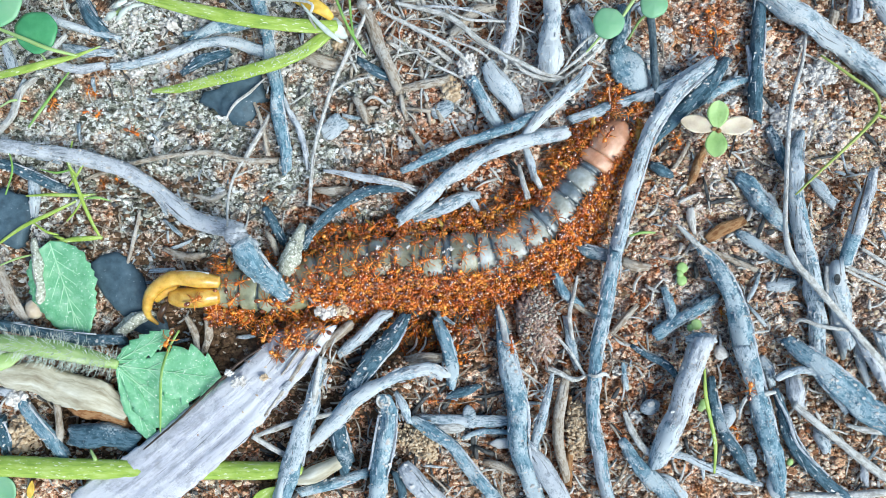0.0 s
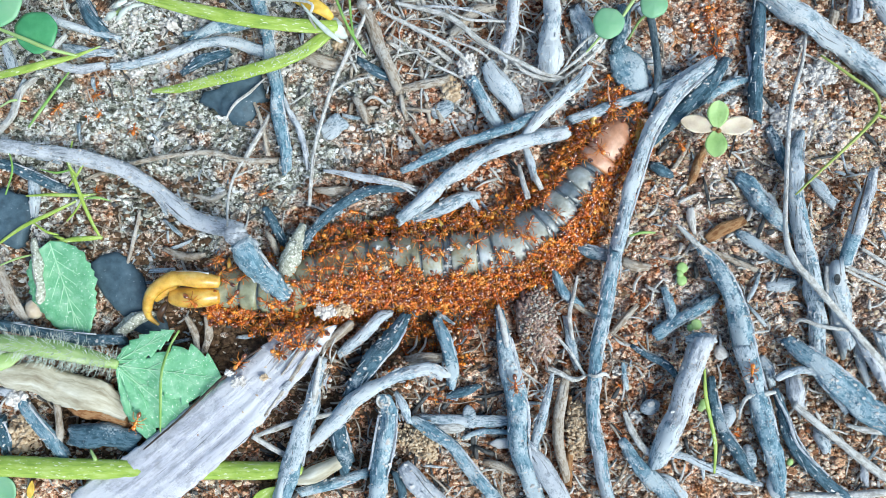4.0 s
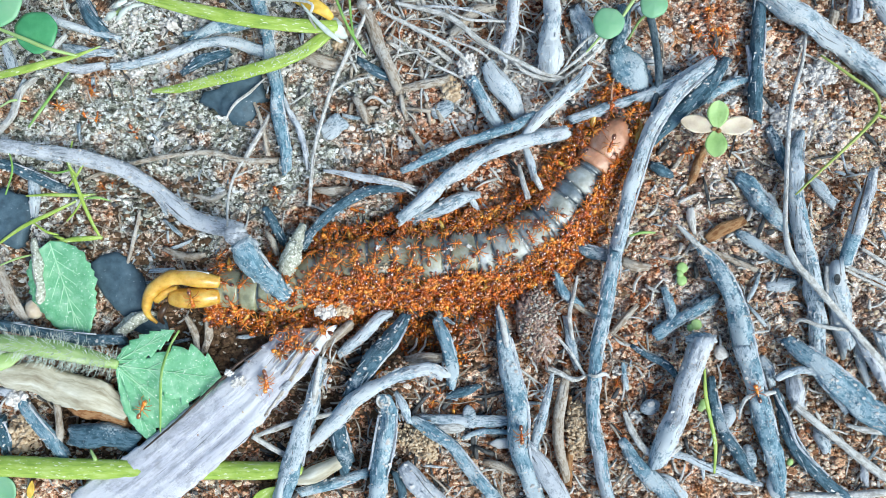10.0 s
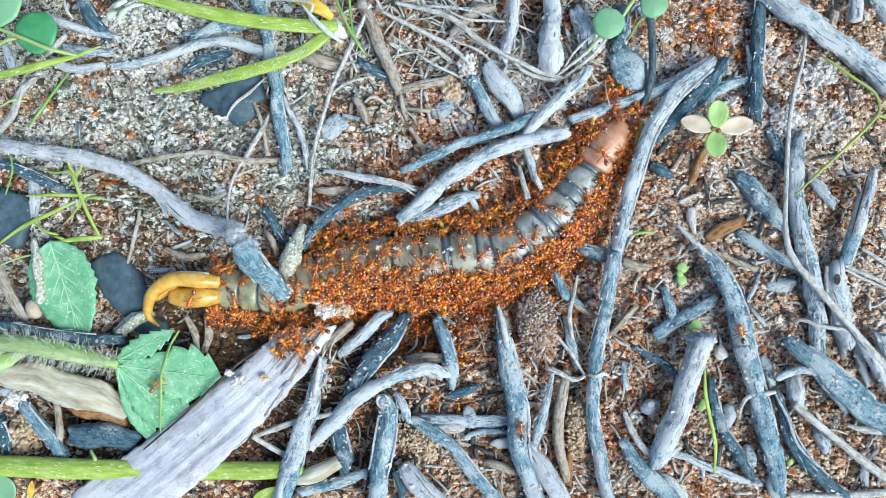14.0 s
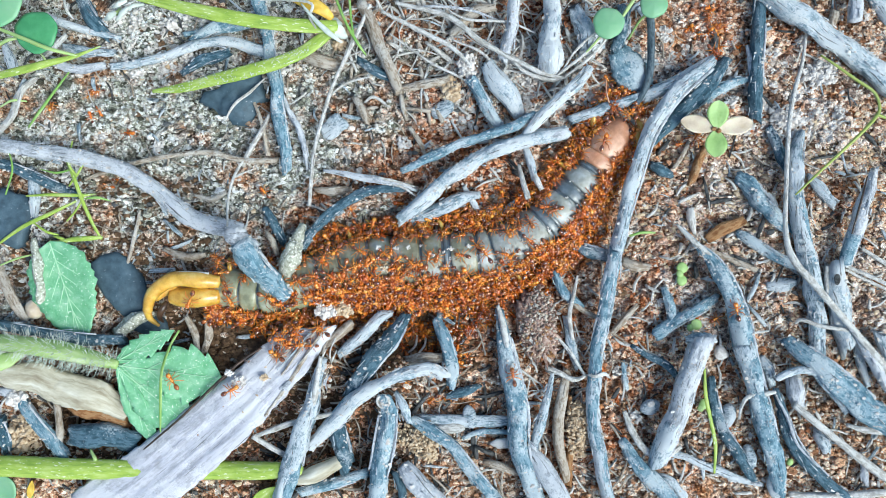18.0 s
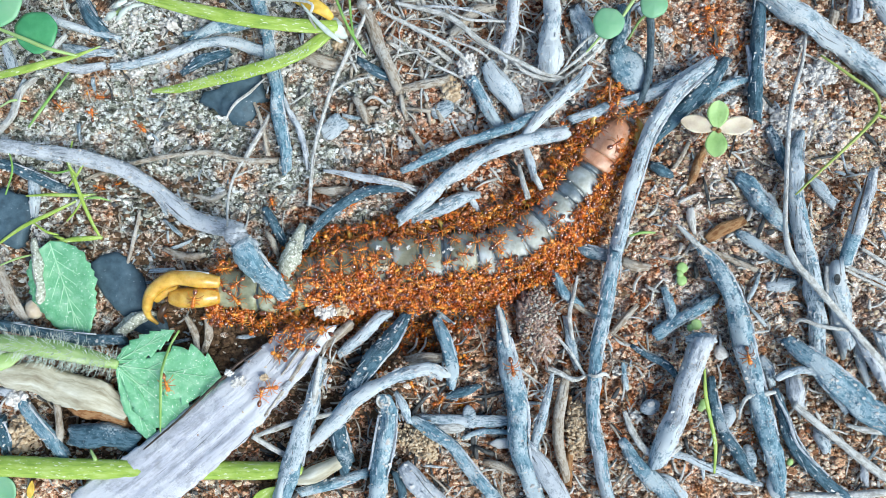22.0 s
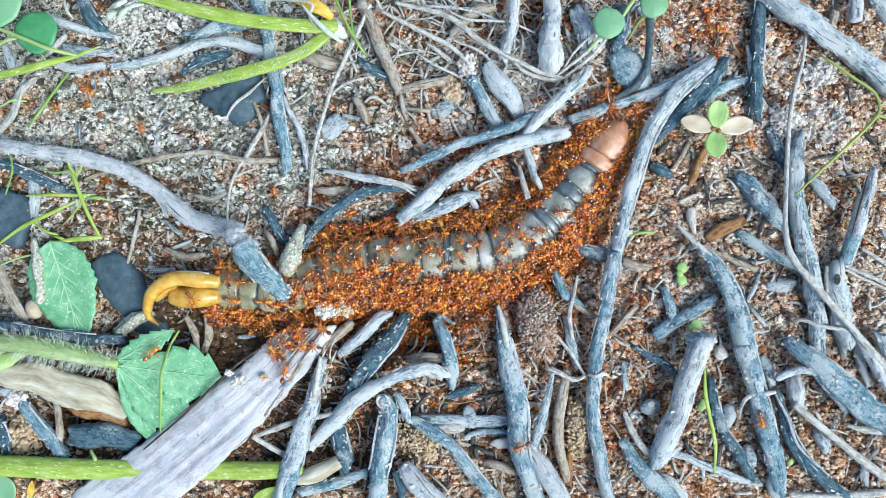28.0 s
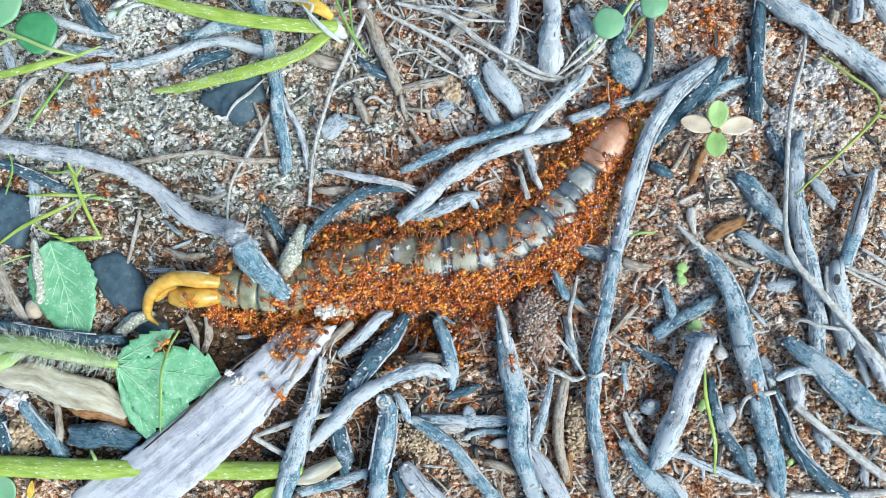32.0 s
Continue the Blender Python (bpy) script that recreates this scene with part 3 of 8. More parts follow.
def fibre_litter(name, count, seed, mat, label, low, high, box=(-100, 100, -58, 58), lift=0.25, thick=(0.1, 0.28), bend=0.35):
    rng = random.Random(seed)
    pieces = []
    for i in range(count):
        x, y, a, ln = rng.uniform(box[0], box[1]), rng.uniform(box[2], box[3]), rng.uniform(0, 6.28), rng.uniform(low, high)
        dx, dy = math.cos(a) * ln / 2, math.sin(a) * ln / 2
        r = rng.uniform(*thick)
        bow = rng.uniform(-bend, bend) * ln
        z = [ground_h(x + s * dx, y + s * dy) + lift + r for s in (-1, 0, 1)]
        pieces.append(tube([(x - dx, y - dy, z[0], r), (x - dy / ln * bow, y + dx / ln * bow, max(z), r * 1.1), (x + dx, y + dy, z[2], r * 0.6)], 1.0, 5, 0.1, 0.7, 0.4, i * 0.13))
    v, f, u = joined(pieces)
    return tagged(mesh_object(name, v, f, mat, origin=(0, 0, 0), uvs=u), label, "plant litter", kind="stuff")


fibre_litter("straw_litter", 420, 11, STRAW, "thin broken bits of dry straw and rootlets", 2, 7)
fibre_litter("twig_litter", 380, 12, TAN, "short brown twig splinters lying on the soil", 2, 6)
fibre_litter("char_litter", 220, 13, SOOT, "short charred splinters lying on the soil", 2, 6)
fibre_litter("root_litter", 110, 14, STRAW, "tangle of pale thin rootlets", 5, 13, (-22, 34, 34, 57), 1.0)
fibre_litter("bark_litter", 160, 15, ASHY, "small grey flakes of bark and ash", 1.5, 4)
fibre_litter("root_litter", 60, 16, TAN, "thin brown rootlets among sticks", 5, 12, (-30, 40, -56, -18), 0.8)
for k, (box, count) in enumerate((((36, 66, 29, 50), 2200), ((0, 36, 26, 47), 2000), ((68, 90, 22, 44), 1500), ((-76, -30, 38, 54), 1300), ((-95, -60, 18, 36), 600), ((46, 60, -20, -8), 250))):
    grain_bed("ash_patch", count, 0.12, 0.5, 30 + k, CRUMB if k % 2 else GRAIN, "patch of whitish ash crumbs on soil", box)
fibre_litter("root_litter", 26, 17, TAN, "frayed pale fibres beside the wood slab", 2, 6, (-31, -19, -36, -14), 0.8)
grain_bed("pale_crumbs", 700, 0.2, 0.65, 41, CREAM, "ochre and cream crumbs of soil")
grain_bed("dark_crumbs", 1300, 0.25, 0.7, 42, HUMUS_SHADE, "dark brown crumbs of humus")
fibre_litter("burnt_litter", 40, 18, SOOT, "short burnt splinters scattered between sticks", 2, 7, (15, 100, -56, 56), 0.3, (0.25, 0.6), 0.08)
fibre_litter("pale_litter", 90, 19, ASHY, "short bleached splinters scattered between sticks", 2, 7, (-100, 100, -56, 56), 0.3, (0.2, 0.55), 0.1)
fibre_litter("burnt_litter", 50, 20, SOOT, "short black splinters among the lower sticks", 2, 7, (-45, 15, -56, -22), 0.3, (0.25, 0.6), 0.08)


def lumpy_soil(name, count, seed, mat, label, low, high, box=(-100, 100, -58, 58)):
    """Crumbly aggregates of grains, standing proud of the soil, as one scatter."""
    rng = random.Random(seed)
    pieces = []
    for i in range(count):
        x, y, r = rng.uniform(box[0], box[1]), rng.uniform(box[2], box[3]), rng.uniform(low, high)
        if is_damp_or_shaded(x, y):
            continue
        pieces.append(crumbs((x, y, ground_h(x, y) - 0.1 * r), (r * rng.uniform(0.8, 1.5), r, r * 0.75), int(14 + 9 * r * r), 0.24 + 0.1 * r, i * 0.71 + seed))
    v, f, u = joined(pieces)
    return tagged(mesh_object(name, v, f, mat, origin=(0, 0, 0), uvs=u, smooth=False), label, "soil", kind="stuff")


lumpy_soil("soil_lumps", 330, 51, GRAIN, "crumbly lumps of tan and ashy soil", 0.7, 2.0)
lumpy_soil("ash_lumps", 90, 52, CRUMB, "small crusts of white ash", 0.6, 1.7)
for k, (box, count) in enumerate((((36, 64, 30, 48), 80), ((4, 34, 27, 45), 70), ((66, 88, 24, 43), 60), ((-82, -34, 37, 54), 60), ((70, 96, -50, -10), 26), ((-95, -55, 8, 36), 40))):
    lumpy_soil("ash_lumps", count, 60 + k, CRUMB if k < 4 else GRAIN, "crust of whitish ash crumbs", 0.6, 1.9, box)
fibre_litter("root_litter", 34, 21, STRAW, "tangled pale fibres between charred sticks", 2, 7, (18, 34, -33, -18), 1.0)

grain_bed("dark_crumbs", 2600, 0.2, 0.65, 43, HUMUS_SHADE, "dark damp humus under the tail", (-62, -38, -27, -10))
grain_bed("dark_crumbs", 1500, 0.2, 0.65, 45, HUMUS_SHADE, "damp brown humus under the withered leaf", (-92, -62, -48, -30))
# Dark crumbs laid in place of the shade between slab and sticks.
grain_bed("dark_crumbs", 3000, 0.2, 0.65, 46, HUMUS_SHADE, "dark crumbs standing for shade between the lower sticks", (-46, -6, -54, -20))
grain_bed("pale_crumbs", 3200, 0.1, 0.42, 44, CREAM, "peach and cream crumbs between charred sticks", (40, 96, -50, 4))
fibre_litter("straw_litter", 55, 22, STRAW, "pale flakes of dry grass among the roots", 2, 8, (-20, 34, 33, 57), 0.6, (0.2, 0.6), 0.25)
fibre_litter("twig_litter", 45, 23, TAN, "broken tan flakes of stem among the roots", 2, 7, (-22, 30, 28, 57), 0.4, (0.25, 0.6), 0.15)
fibre_litter("straw_litter", 120, 24, STRAW, "pale splinters between the charred sticks", 1.5, 6, (36, 98, -54, 20), 0.4, (0.12, 0.4), 0.3)
fibre_litter("pale_litter", 26, 25, FROST, "ashy splinters among the ash crumbs", 2, 6, (30, 66, 28, 54), 0.4, (0.25, 0.6), 0.12)
grain_bed("dark_crumbs", 1500, 0.2, 0.65, 47, HUMUS_SHADE, "dark humus in the shade of weeds", (-98, -52, -14, 16))
# Dark crumbs here take the place of shade under the body.
grain_bed("dark_crumbs", 1100, 0.2, 0.6, 48, HUMUS_SHADE, "dark crumbs standing for shade under the middle of the body", (-16, 8, -27, -13))
grain_bed("pale_crumbs", 2600, 0.15, 0.5, 49, CREAM, "peach and cream crumbs of soil", (40, 98, 2, 30))
# ---- burnt and bleached sticks ----
CHARRED = "charred blue-black twig flecked with white ash on soil"
GREYED = "weathered ash-grey twig lying on burnt soil"
WHITE = "bleached pale grey stick with fibrous splits"
BLACKED = "dull black charcoal twig half sunk in soil"
DRY = "dry tan twig lying among burnt sticks"
CREAMY = "thin cream-coloured dry straw"

# the long stick that crosses the centipede's head end
long_stick = stick("stick", [(58.32, 40.63, 4.05, 1.46), (50.32, 34.23, 5.49, 2.06), (44.03, 24.78, 6.4, 1.92), (40.17, 13.35, 6.44, 1.98), (37.5, 1.33, 5.49, 2.06), (35.39, -10.83, 4.58, 2.19), (33.35, -21.79, 4.44, 2.01), (32.6, -35.42, 3.31, 1.84), (34.06, -45.21, 3.36, 1.9), (36.52, -56.26, 3.31, 1.84)],
                   ASHY, "long weathered stick, bleached above and charred below, with lengthwise cracks", "stick", furrow=0.2, slim=0.74)
stick_part("charred_bark", [(37.04, 0.12, 5.91, 1.81), (35.29, -10.79, 5.04, 2), (33.26, -21.73, 4.91, 1.82), (32.51, -35.32, 3.78, 1.65), (33.97, -45.09, 3.83, 1.71), (36.18, -54.87, 3.78, 1.65)], CHAR, long_stick, "blue-black charred bark", flat=0.9)
stick_part("split", [(55.74, 39.05, 5.55, 0.48), (48.71, 32.51, 6.84, 0.6), (42.52, 22.81, 7.55, 0.48), (39.2, 11.47, 7.46, 0.36)], PALE, long_stick, "bleached raised splinter")
stick_part("split", [(58.53, 38.45, 4.51, 0.43), (50.84, 30.92, 5.75, 0.48), (45.87, 22.99, 6.26, 0.36), (42.87, 13.37, 6.22, 0.3), (39.11, 2.54, 5.82, 0.3)], PALE, long_stick)
stick_part("crack", [(39.85, 11.45, 7.73, 0.18), (38.14, 3.71, 7.38, 0.24), (37.23, -3.49, 6.13, 0.18)], CLAW, long_stick, "dark lengthwise crack", rough=0.4)
stick_part("fibre_band", [(30.54, -27.03, 5.17, 0.24), (32.61, -27.31, 6.35, 0.48), (35.5, -26.92, 5.79, 0.54), (37.31, -28.04, 4.17, 0.24)], STRAW, long_stick, "torn band of pale fibres", rough=0.5, flat=0.5)

stick("stick", [(62.71, 41.81, 0.79, 1.12), (57.37, 35.82, 2.58, 2.22), (50.68, 29.1, 2.31, 1.85), (45.24, 22.99, 1.88, 1.24)], DARK, "dark charred stick under a bleached one", "stick")
stick("twig", [(67.67, 37.55, 1.44, 0.62), (62.37, 35.87, 2.38, 1.23), (56.17, 32.4, 2.46, 1.36), (49.6, 27.95, 1.79, 1.11)], CHAR, CHARRED)
stick("stick", [(69.24, 56.28, 2.14, 1.6), (68.79, 46.88, 2.64, 1.6), (68.44, 39.51, 2.59, 1.54), (68.34, 32.81, 2.22, 1.73), (68.62, 28.36, 1.55, 1.49)], DARK, "upright-looking blue-black charred stick", "stick")
stick("twig", [(71.53, 26.82, 1.11, 0.87), (73.11, 22.39, 1.76, 1.36), (76.21, 16.88, 1.2, 0.99)], DARK, BLACKED)
stick("splinter", [(66.75, 44.79, 1.26, 0.37), (67.19, 40.88, 2.02, 0.74), (67.76, 36.73, 1.22, 0.31)], PALE, "short bleached splinter", "splinter")

# thick bleached branch, upper right
thick = stick("branch", [(67.28, 56.9, 3.92, 2.69), (73.7, 52.66, 4.6, 2.92), (79.82, 48.79, 4.51, 2.8), (87.38, 43.45, 4.01, 2.81), (93.11, 39.27, 3.6, 2.94), (100.08, 33.85, 3.19, 3.07)], FROST, "thick ash-grey branch with flaking white bark", "branch", furrow=0.15, slim=0.76)
stick_part("bark_patch", [(72.7, 51.35, 4.11, 0.85), (78.25, 47.36, 5.25, 1.45), (84.09, 43.69, 4.5, 0.97)], ASHY, thick, "grey bark patch", flat=0.8, rough=0.3)
stick_part("bark_patch", [(89.65, 40.32, 4.34, 1.58), (93.11, 37.19, 4.69, 2.07), (98.31, 33.05, 4.11, 1.83)], ASHY, thick, flat=0.8, rough=0.3)
stick("stick", [(90.02, 56.93, 2.05, 1.48), (89.79, 53.01, 2.72, 1.72), (89.83, 49.59, 2.64, 1.6)], PALE, "stub of a bleached stick with a rounded end", "stick", ragged=0.1)
stick("stick", [(93.77, 56.56, 1.31, 1.86), (98.63, 50.92, 1.49, 2.11)], ASHY, GREYED, "stick")
stick("twig", [(86.64, 52.41, 0.7, 1), (84.67, 47.37, 0.91, 0.87), (83.7, 45.66, 0.35, 0.5)], TAN, DRY)

# pair of upright-looking sticks on the far side of the seedling
blue = stick("stick", [(78.42, 25.11, 1.79, 1.11), (76.4, 18.49, 3.49, 2.08), (76.45, 11.11, 3.9, 1.95), (77.96, 2.56, 4.08, 2.2), (80.03, -6, 3.58, 2.2), (81.17, -14.61, 2.99, 2.09), (81.87, -22.69, 2.31, 1.85)], ASHY, "slate-blue charred stick with a pale split side", "stick", furrow=0.15, slim=0.82)
stick_part("charred_bark", [(76.6, 17.23, 3.84, 1.59), (76.74, 9.87, 4.34, 1.58), (78.4, 1.34, 4.42, 1.7), (80.59, -7.2, 3.92, 1.71), (81.71, -18.28, 3.14, 1.59)], CHAR, blue, "smooth blue-black bark", flat=0.95)
stick("straw", [(79.45, 48.48, 2.22, 0.31), (78.42, 40.81, 2.31, 0.43), (75.97, 33.21, 3.35, 0.49), (74.76, 25.78, 3.85, 0.49), (74.05, 15.96, 4.35, 0.49), (72.9, 4.93, 6.39, 0.54), (74.08, -1.68, 6.97, 0.78), (79.23, -8.03, 6.97, 0.78), (86.59, -15.84, 5.53, 0.73), (92.54, -22.38, 4.61, 0.85), (99.83, -30.46, 3.61, 0.86)], STRAW, "long thin cream straw bent across the sticks", "straw", rough=0.08, ragged=0.3, sides=8)
stick("twig", [(64.88, 16.03, 0.96, 1.37), (67.48, 13.47, 1.91, 1.85), (71.31, 8.51, 2.2, 1.97), (75.76, 4.09, 1.36, 1.36)], CHAR, "burnt knobbly twig with ash on its end", rough=0.3)
stick("twig", [(64.98, 3.61, 0.7, 1), (67.87, 1.36, 1.55, 1.49), (73.23, -1.73, 1.48, 1.24), (79.52, -4.84, 1.27, 1.24)], CHAR, CHARRED, rough=0.2)
stick("twig", [(80.79, 16.33, 0.44, 0.62), (82.59, 13.14, 1.35, 1.49), (86.29, 9.45, 0.9, 0.99)], ASHY, GREYED)
stick("bark_chip", [(58.19, 2.11, 0.9, 0.99), (61.47, 4.09, 1.46, 1.36), (66.41, 6.59, 0.86, 0.93)], RUST, "rust-brown chip of bark on soil", "bark chip", flat=0.55)
reed = stick("stick", [(51.51, 4.79, 2.81, 0.43), (55.18, 0.61, 3.61, 0.86), (58.29, -2.56, 4.14, 1.59), (61.3, -7.78, 4.58, 2.19), (63.93, -15.07, 4.71, 2.37), (65.53, -22.41, 4.35, 2.44), (67.63, -30.4, 3.96, 2.32), (69.96, -39.01, 3.66, 2.32), (72.21, -47.77, 2.99, 2.09), (73.31, -52.95, 2.14, 1.6)], CHAR, "tapered blue-grey reed stick with pale edges and a ring joint", "stick", furrow=0.14, slim=0.88)
stick_part("tip", [(50.77, 5.27, 3.22, 0.31), (53.68, 1.95, 4.44, 0.61), (57.99, -1.7, 4.99, 0.55)], STRAW, reed, "pale pointed tip", rough=0.06)
stick_part("ring_joint", [(64.84, -20.8, 4.54, 2.55), (65.16, -22, 4.67, 2.74), (65.57, -23.48, 4.54, 2.55)], ASHY, reed, "raised pale ring joint", rough=0.1, ragged=0.1)
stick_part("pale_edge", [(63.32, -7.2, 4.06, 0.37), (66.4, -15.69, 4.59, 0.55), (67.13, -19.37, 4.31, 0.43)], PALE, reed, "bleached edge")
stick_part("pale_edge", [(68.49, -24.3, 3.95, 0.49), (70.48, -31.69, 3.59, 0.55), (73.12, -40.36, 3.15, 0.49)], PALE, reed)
stick("straw", [(57.06, 0.12, 2.76, 0.37), (62.28, -2.09, 2.59, 0.55), (68.42, -4.45, 2.04, 0.62)], TAN, "short tan straw lying on soil", "straw", ragged=0.3)
stick("twig", [(54.58, 9.1, 0.52, 0.75), (54.38, 6.33, 1.16, 0.93), (55.39, 3.62, 0.35, 0.5)], STRAW, CREAMY)
split = stick("stick", [(93.59, 17.49, 3.61, 0.86), (91.45, 11.69, 4.38, 1.64), (89.93, 5.62, 3.83, 1.71), (88.34, 0.12, 3.14, 1.59), (88.04, -3.33, 2.08, 1.23)], PALE, "split bleached stick with a dark fissure", "stick", furrow=0.25)
stick_part("fissure", [(90.93, 15.86, 5.33, 0.18), (89.09, 8.59, 5.38, 0.24), (87.84, 2.55, 4.53, 0.18)], CLAW, split, "dark fissure")
stick_part("charred_foot", [(88.79, 3.17, 4.12, 1.71), (87.72, -1.1, 3.38, 1.65), (87.58, -3.57, 2.48, 1.23)], CHAR, split, "blue charred foot")
stick("straw", [(86.48, -3.08, 2.22, 0.31), (91.98, -5.43, 2.31, 0.43), (98.15, -8.26, 2.31, 0.43)], STRAW, CREAMY, "straw", ragged=0.2)
stick("straw", [(87.98, -4.33, 1.72, 0.31), (92.9, -6.93, 1.76, 0.37), (99.09, -9.77, 1.76, 0.37)], STRAW, CREAMY, "straw", ragged=0.2)
stick("straw", [(91.69, 0.12, 1.72, 0.31), (94.65, -1.73, 1.95, 0.49), (99.03, -4.82, 1.85, 0.49)], STRAW, CREAMY, "straw", ragged=0.2)
hollow = stick("stick", [(85.43, -4.31, 2.58, 2.22), (85.64, -9.69, 3.12, 2.7), (86.67, -15.22, 3.04, 2.58), (88.43, -21.06, 2.49, 2.09)], FROST, "hollow broken stick with a frayed open end", "stick", furrow=0.3, ragged=1.6)
lump_part("hollow", (84.42, -6.6, 5.9), (0.8, 1.5, 0.35), SOOT, hollow, "dark hollow of the broken end")
stick_part("splinter", [(82.94, -3.55, 3.62, 0.31), (82.58, -7.19, 4.35, 0.49), (83.13, -12.07, 4.22, 0.3)], STRAW, hollow)
stick_part("splinter", [(81.45, -6.01, 3.17, 0.25), (81.45, -10.88, 3.66, 0.37), (83.06, -16.42, 3.38, 0.25)], STRAW, hollow)
stick("straw", [(76.98, -16.16, 2.22, 0.31), (77.95, -15.32, 3.31, 0.43), (81.75, -16.69, 4.31, 0.43), (87.23, -17.54, 4.31, 0.43)], STRAW, "thin white curled rootlet", "rootlet", ragged=0.1)

# lower right tangle
big = stick("branch", [(74.6, -19.51, 3.14, 1.59), (78.56, -22.98, 4.61, 2.8), (83.57, -27.45, 5.51, 3.75), (89.12, -32.33, 5.31, 3.75), (95.21, -37.28, 4.83, 3.64), (100.49, -41.24, 4.54, 3.53)], CHAR, "thick blue-grey charred branch with ashy flank", "branch", furrow=0.15, slim=0.72)
stick_part("ash_crust", [(75.29, -20.9, 3.77, 1.22), (79.59, -25.36, 4.99, 2.06), (84.18, -31.55, 4.31, 1.83), (87.21, -36.67, 3.19, 1.1)], ASHY, big, "pale crust of ash", flat=0.8, rough=0.35)
stick_part("side_twig", [(83, -27.46, 5.45, 1.45), (77.54, -26.73, 5.47, 1.21), (72.79, -28.46, 5.28, 1.21), (69.6, -30.54, 4.5, 0.97)], ASHY, big, "pale side twig")
stick("rootlet", [(64.66, -37.14, 2.17, 0.25), (64.73, -34.2, 3.26, 0.37), (65.65, -31.67, 4.95, 0.49), (69.55, -30.9, 5.19, 0.55), (71.39, -30.72, 4.86, 0.36)], STRAW, "white curved rootlet across a stick", "rootlet", ragged=0.2)
stick("stick", [(72.83, -30.74, 2.11, 0.86), (74.4, -36.83, 2.46, 1.36), (76.42, -42.33, 2.64, 1.6), (80.77, -47.9, 2.54, 1.6), (87.85, -54.24, 1.96, 1.36)], DARK, "blue-black charred stick with a pale edge", "stick")
stick("twig", [(71.95, -31.45, 3.57, 0.24), (74.55, -36.72, 4.06, 0.37), (76.71, -42.39, 3.86, 0.37), (81.35, -47.17, 3.38, 0.25)], PALE, "thin pale sliver along a charred stick")
stick("straw", [(75.89, -33.66, 3.52, 0.73), (80.16, -37.15, 3.81, 0.86), (85.17, -41.24, 3.57, 0.8), (91.46, -46.22, 3.26, 0.92), (99.15, -51.79, 2.7, 0.98)], STRAW, "straight white straw", "straw", rough=0.06, ragged=0.2, sides=8)
stick("straw", [(87.53, -38.13, 3.26, 0.37), (91.23, -39.01, 3.68, 0.67), (98.71, -40.29, 3.44, 0.61)], STRAW, "white straw with a frayed tip", "straw", ragged=0.3)
stick("stick", [(89.11, -17.63, 3.52, 0.73), (91.51, -22.42, 4.28, 1.22), (93.7, -26.11, 4.08, 1.22), (98.86, -33.61, 3.19, 1.1)], PALE, "split white stick with a dark groove", "stick", furrow=0.35)
stick("stick", [(94.82, -18.3, 2.96, 1.35), (97.15, -24.44, 2.96, 1.35)], ASHY, GREYED, "stick")
stick("twig", [(91.49, -18.52, 0.94, 0.62), (91.3, -23.45, 1.29, 1.12), (93.32, -29.7, 1.01, 0.87)], ASHY, GREYED)
stick("twig", [(58.83, -28.17, 1.2, 0.99), (59.06, -32.62, 1.96, 1.36), (61, -39.39, 2.05, 1.48), (64.71, -44.95, 2.05, 1.48), (68.22, -50.73, 1.3, 0.99)], DARK, "bent black charcoal twig")
stump = stick("stick", [(55.25, -19.91, 5.92, 2.65), (53.35, -25.23, 5.84, 2.53), (51.36, -31.98, 5.24, 2.54), (48.81, -39.44, 4.44, 2.56), (47.13, -45.53, 3.09, 2.09)], PALE, "bleached grey stick with a charred lower end", "stick", furrow=0.16, slim=0.88)
stick_part("frayed_top", [(52.07, -19.35, 4.53, 0.73), (54.97, -18.93, 6.05, 1.45), (58.74, -19.54, 4.93, 0.73)], ASHY, stump, "frayed grey top", rough=0.45)
stick_part("charred_foot", [(49.94, -36.85, 5.15, 2.42), (47.99, -42.51, 4.35, 2.44), (46.44, -46.81, 2.91, 1.84)], ASHY, stump, "blue-grey foot")
stick("twig", [(46.62, -44.51, 1.39, 1.12), (52.13, -45.19, 1.61, 0.87), (57.05, -47.15, 1.7, 0.99), (62.62, -49.62, 1.7, 0.99), (69.7, -51.81, 1.04, 0.62)], ASHY, GREYED)
stick("rootlet", [(39.78, -35.67, 0.95, 0.5), (41.08, -39.47, 1.72, 0.74), (43.98, -43.74, 1.97, 0.8), (47.89, -45.79, 2.12, 0.74), (52.08, -43.18, 1.75, 0.49)], STRAW, "white hooked rootlet", "rootlet", ragged=0.2)
stick("stick", [(39.18, -42.03, 1.39, 1.12), (42.04, -46.98, 2.31, 1.85), (46.9, -51.83, 2.58, 2.22), (51.21, -56.5, 2.58, 2.22)], CHAR, "blue-grey charred stick with ash specks", "stick")
stick("twig", [(45.55, -49.66, 0.74, 0.62), (49.62, -50.61, 1.7, 0.99), (52.75, -54.36, 1.59, 1.11)], ASHY, GREYED)
stick("twig", [(76.54, -26.5, 1.56, 1.36), (77.1, -30.67, 2.49, 2.09), (78.27, -34.8, 1.56, 1.36)], PALE, "short bleached stick stub")
stick("twig", [(69.75, -23.75, 0.91, 0.87), (70.8, -25.87, 1.65, 1.49), (72.24, -29.67, 1.19, 1.12)], ASHY, GREYED)
stick("twig", [(81.66, -40.33, 0.7, 1), (83.07, -41.97, 1.64, 1.61), (84.3, -44.64, 0.9, 0.99)], ASHY, GREYED)
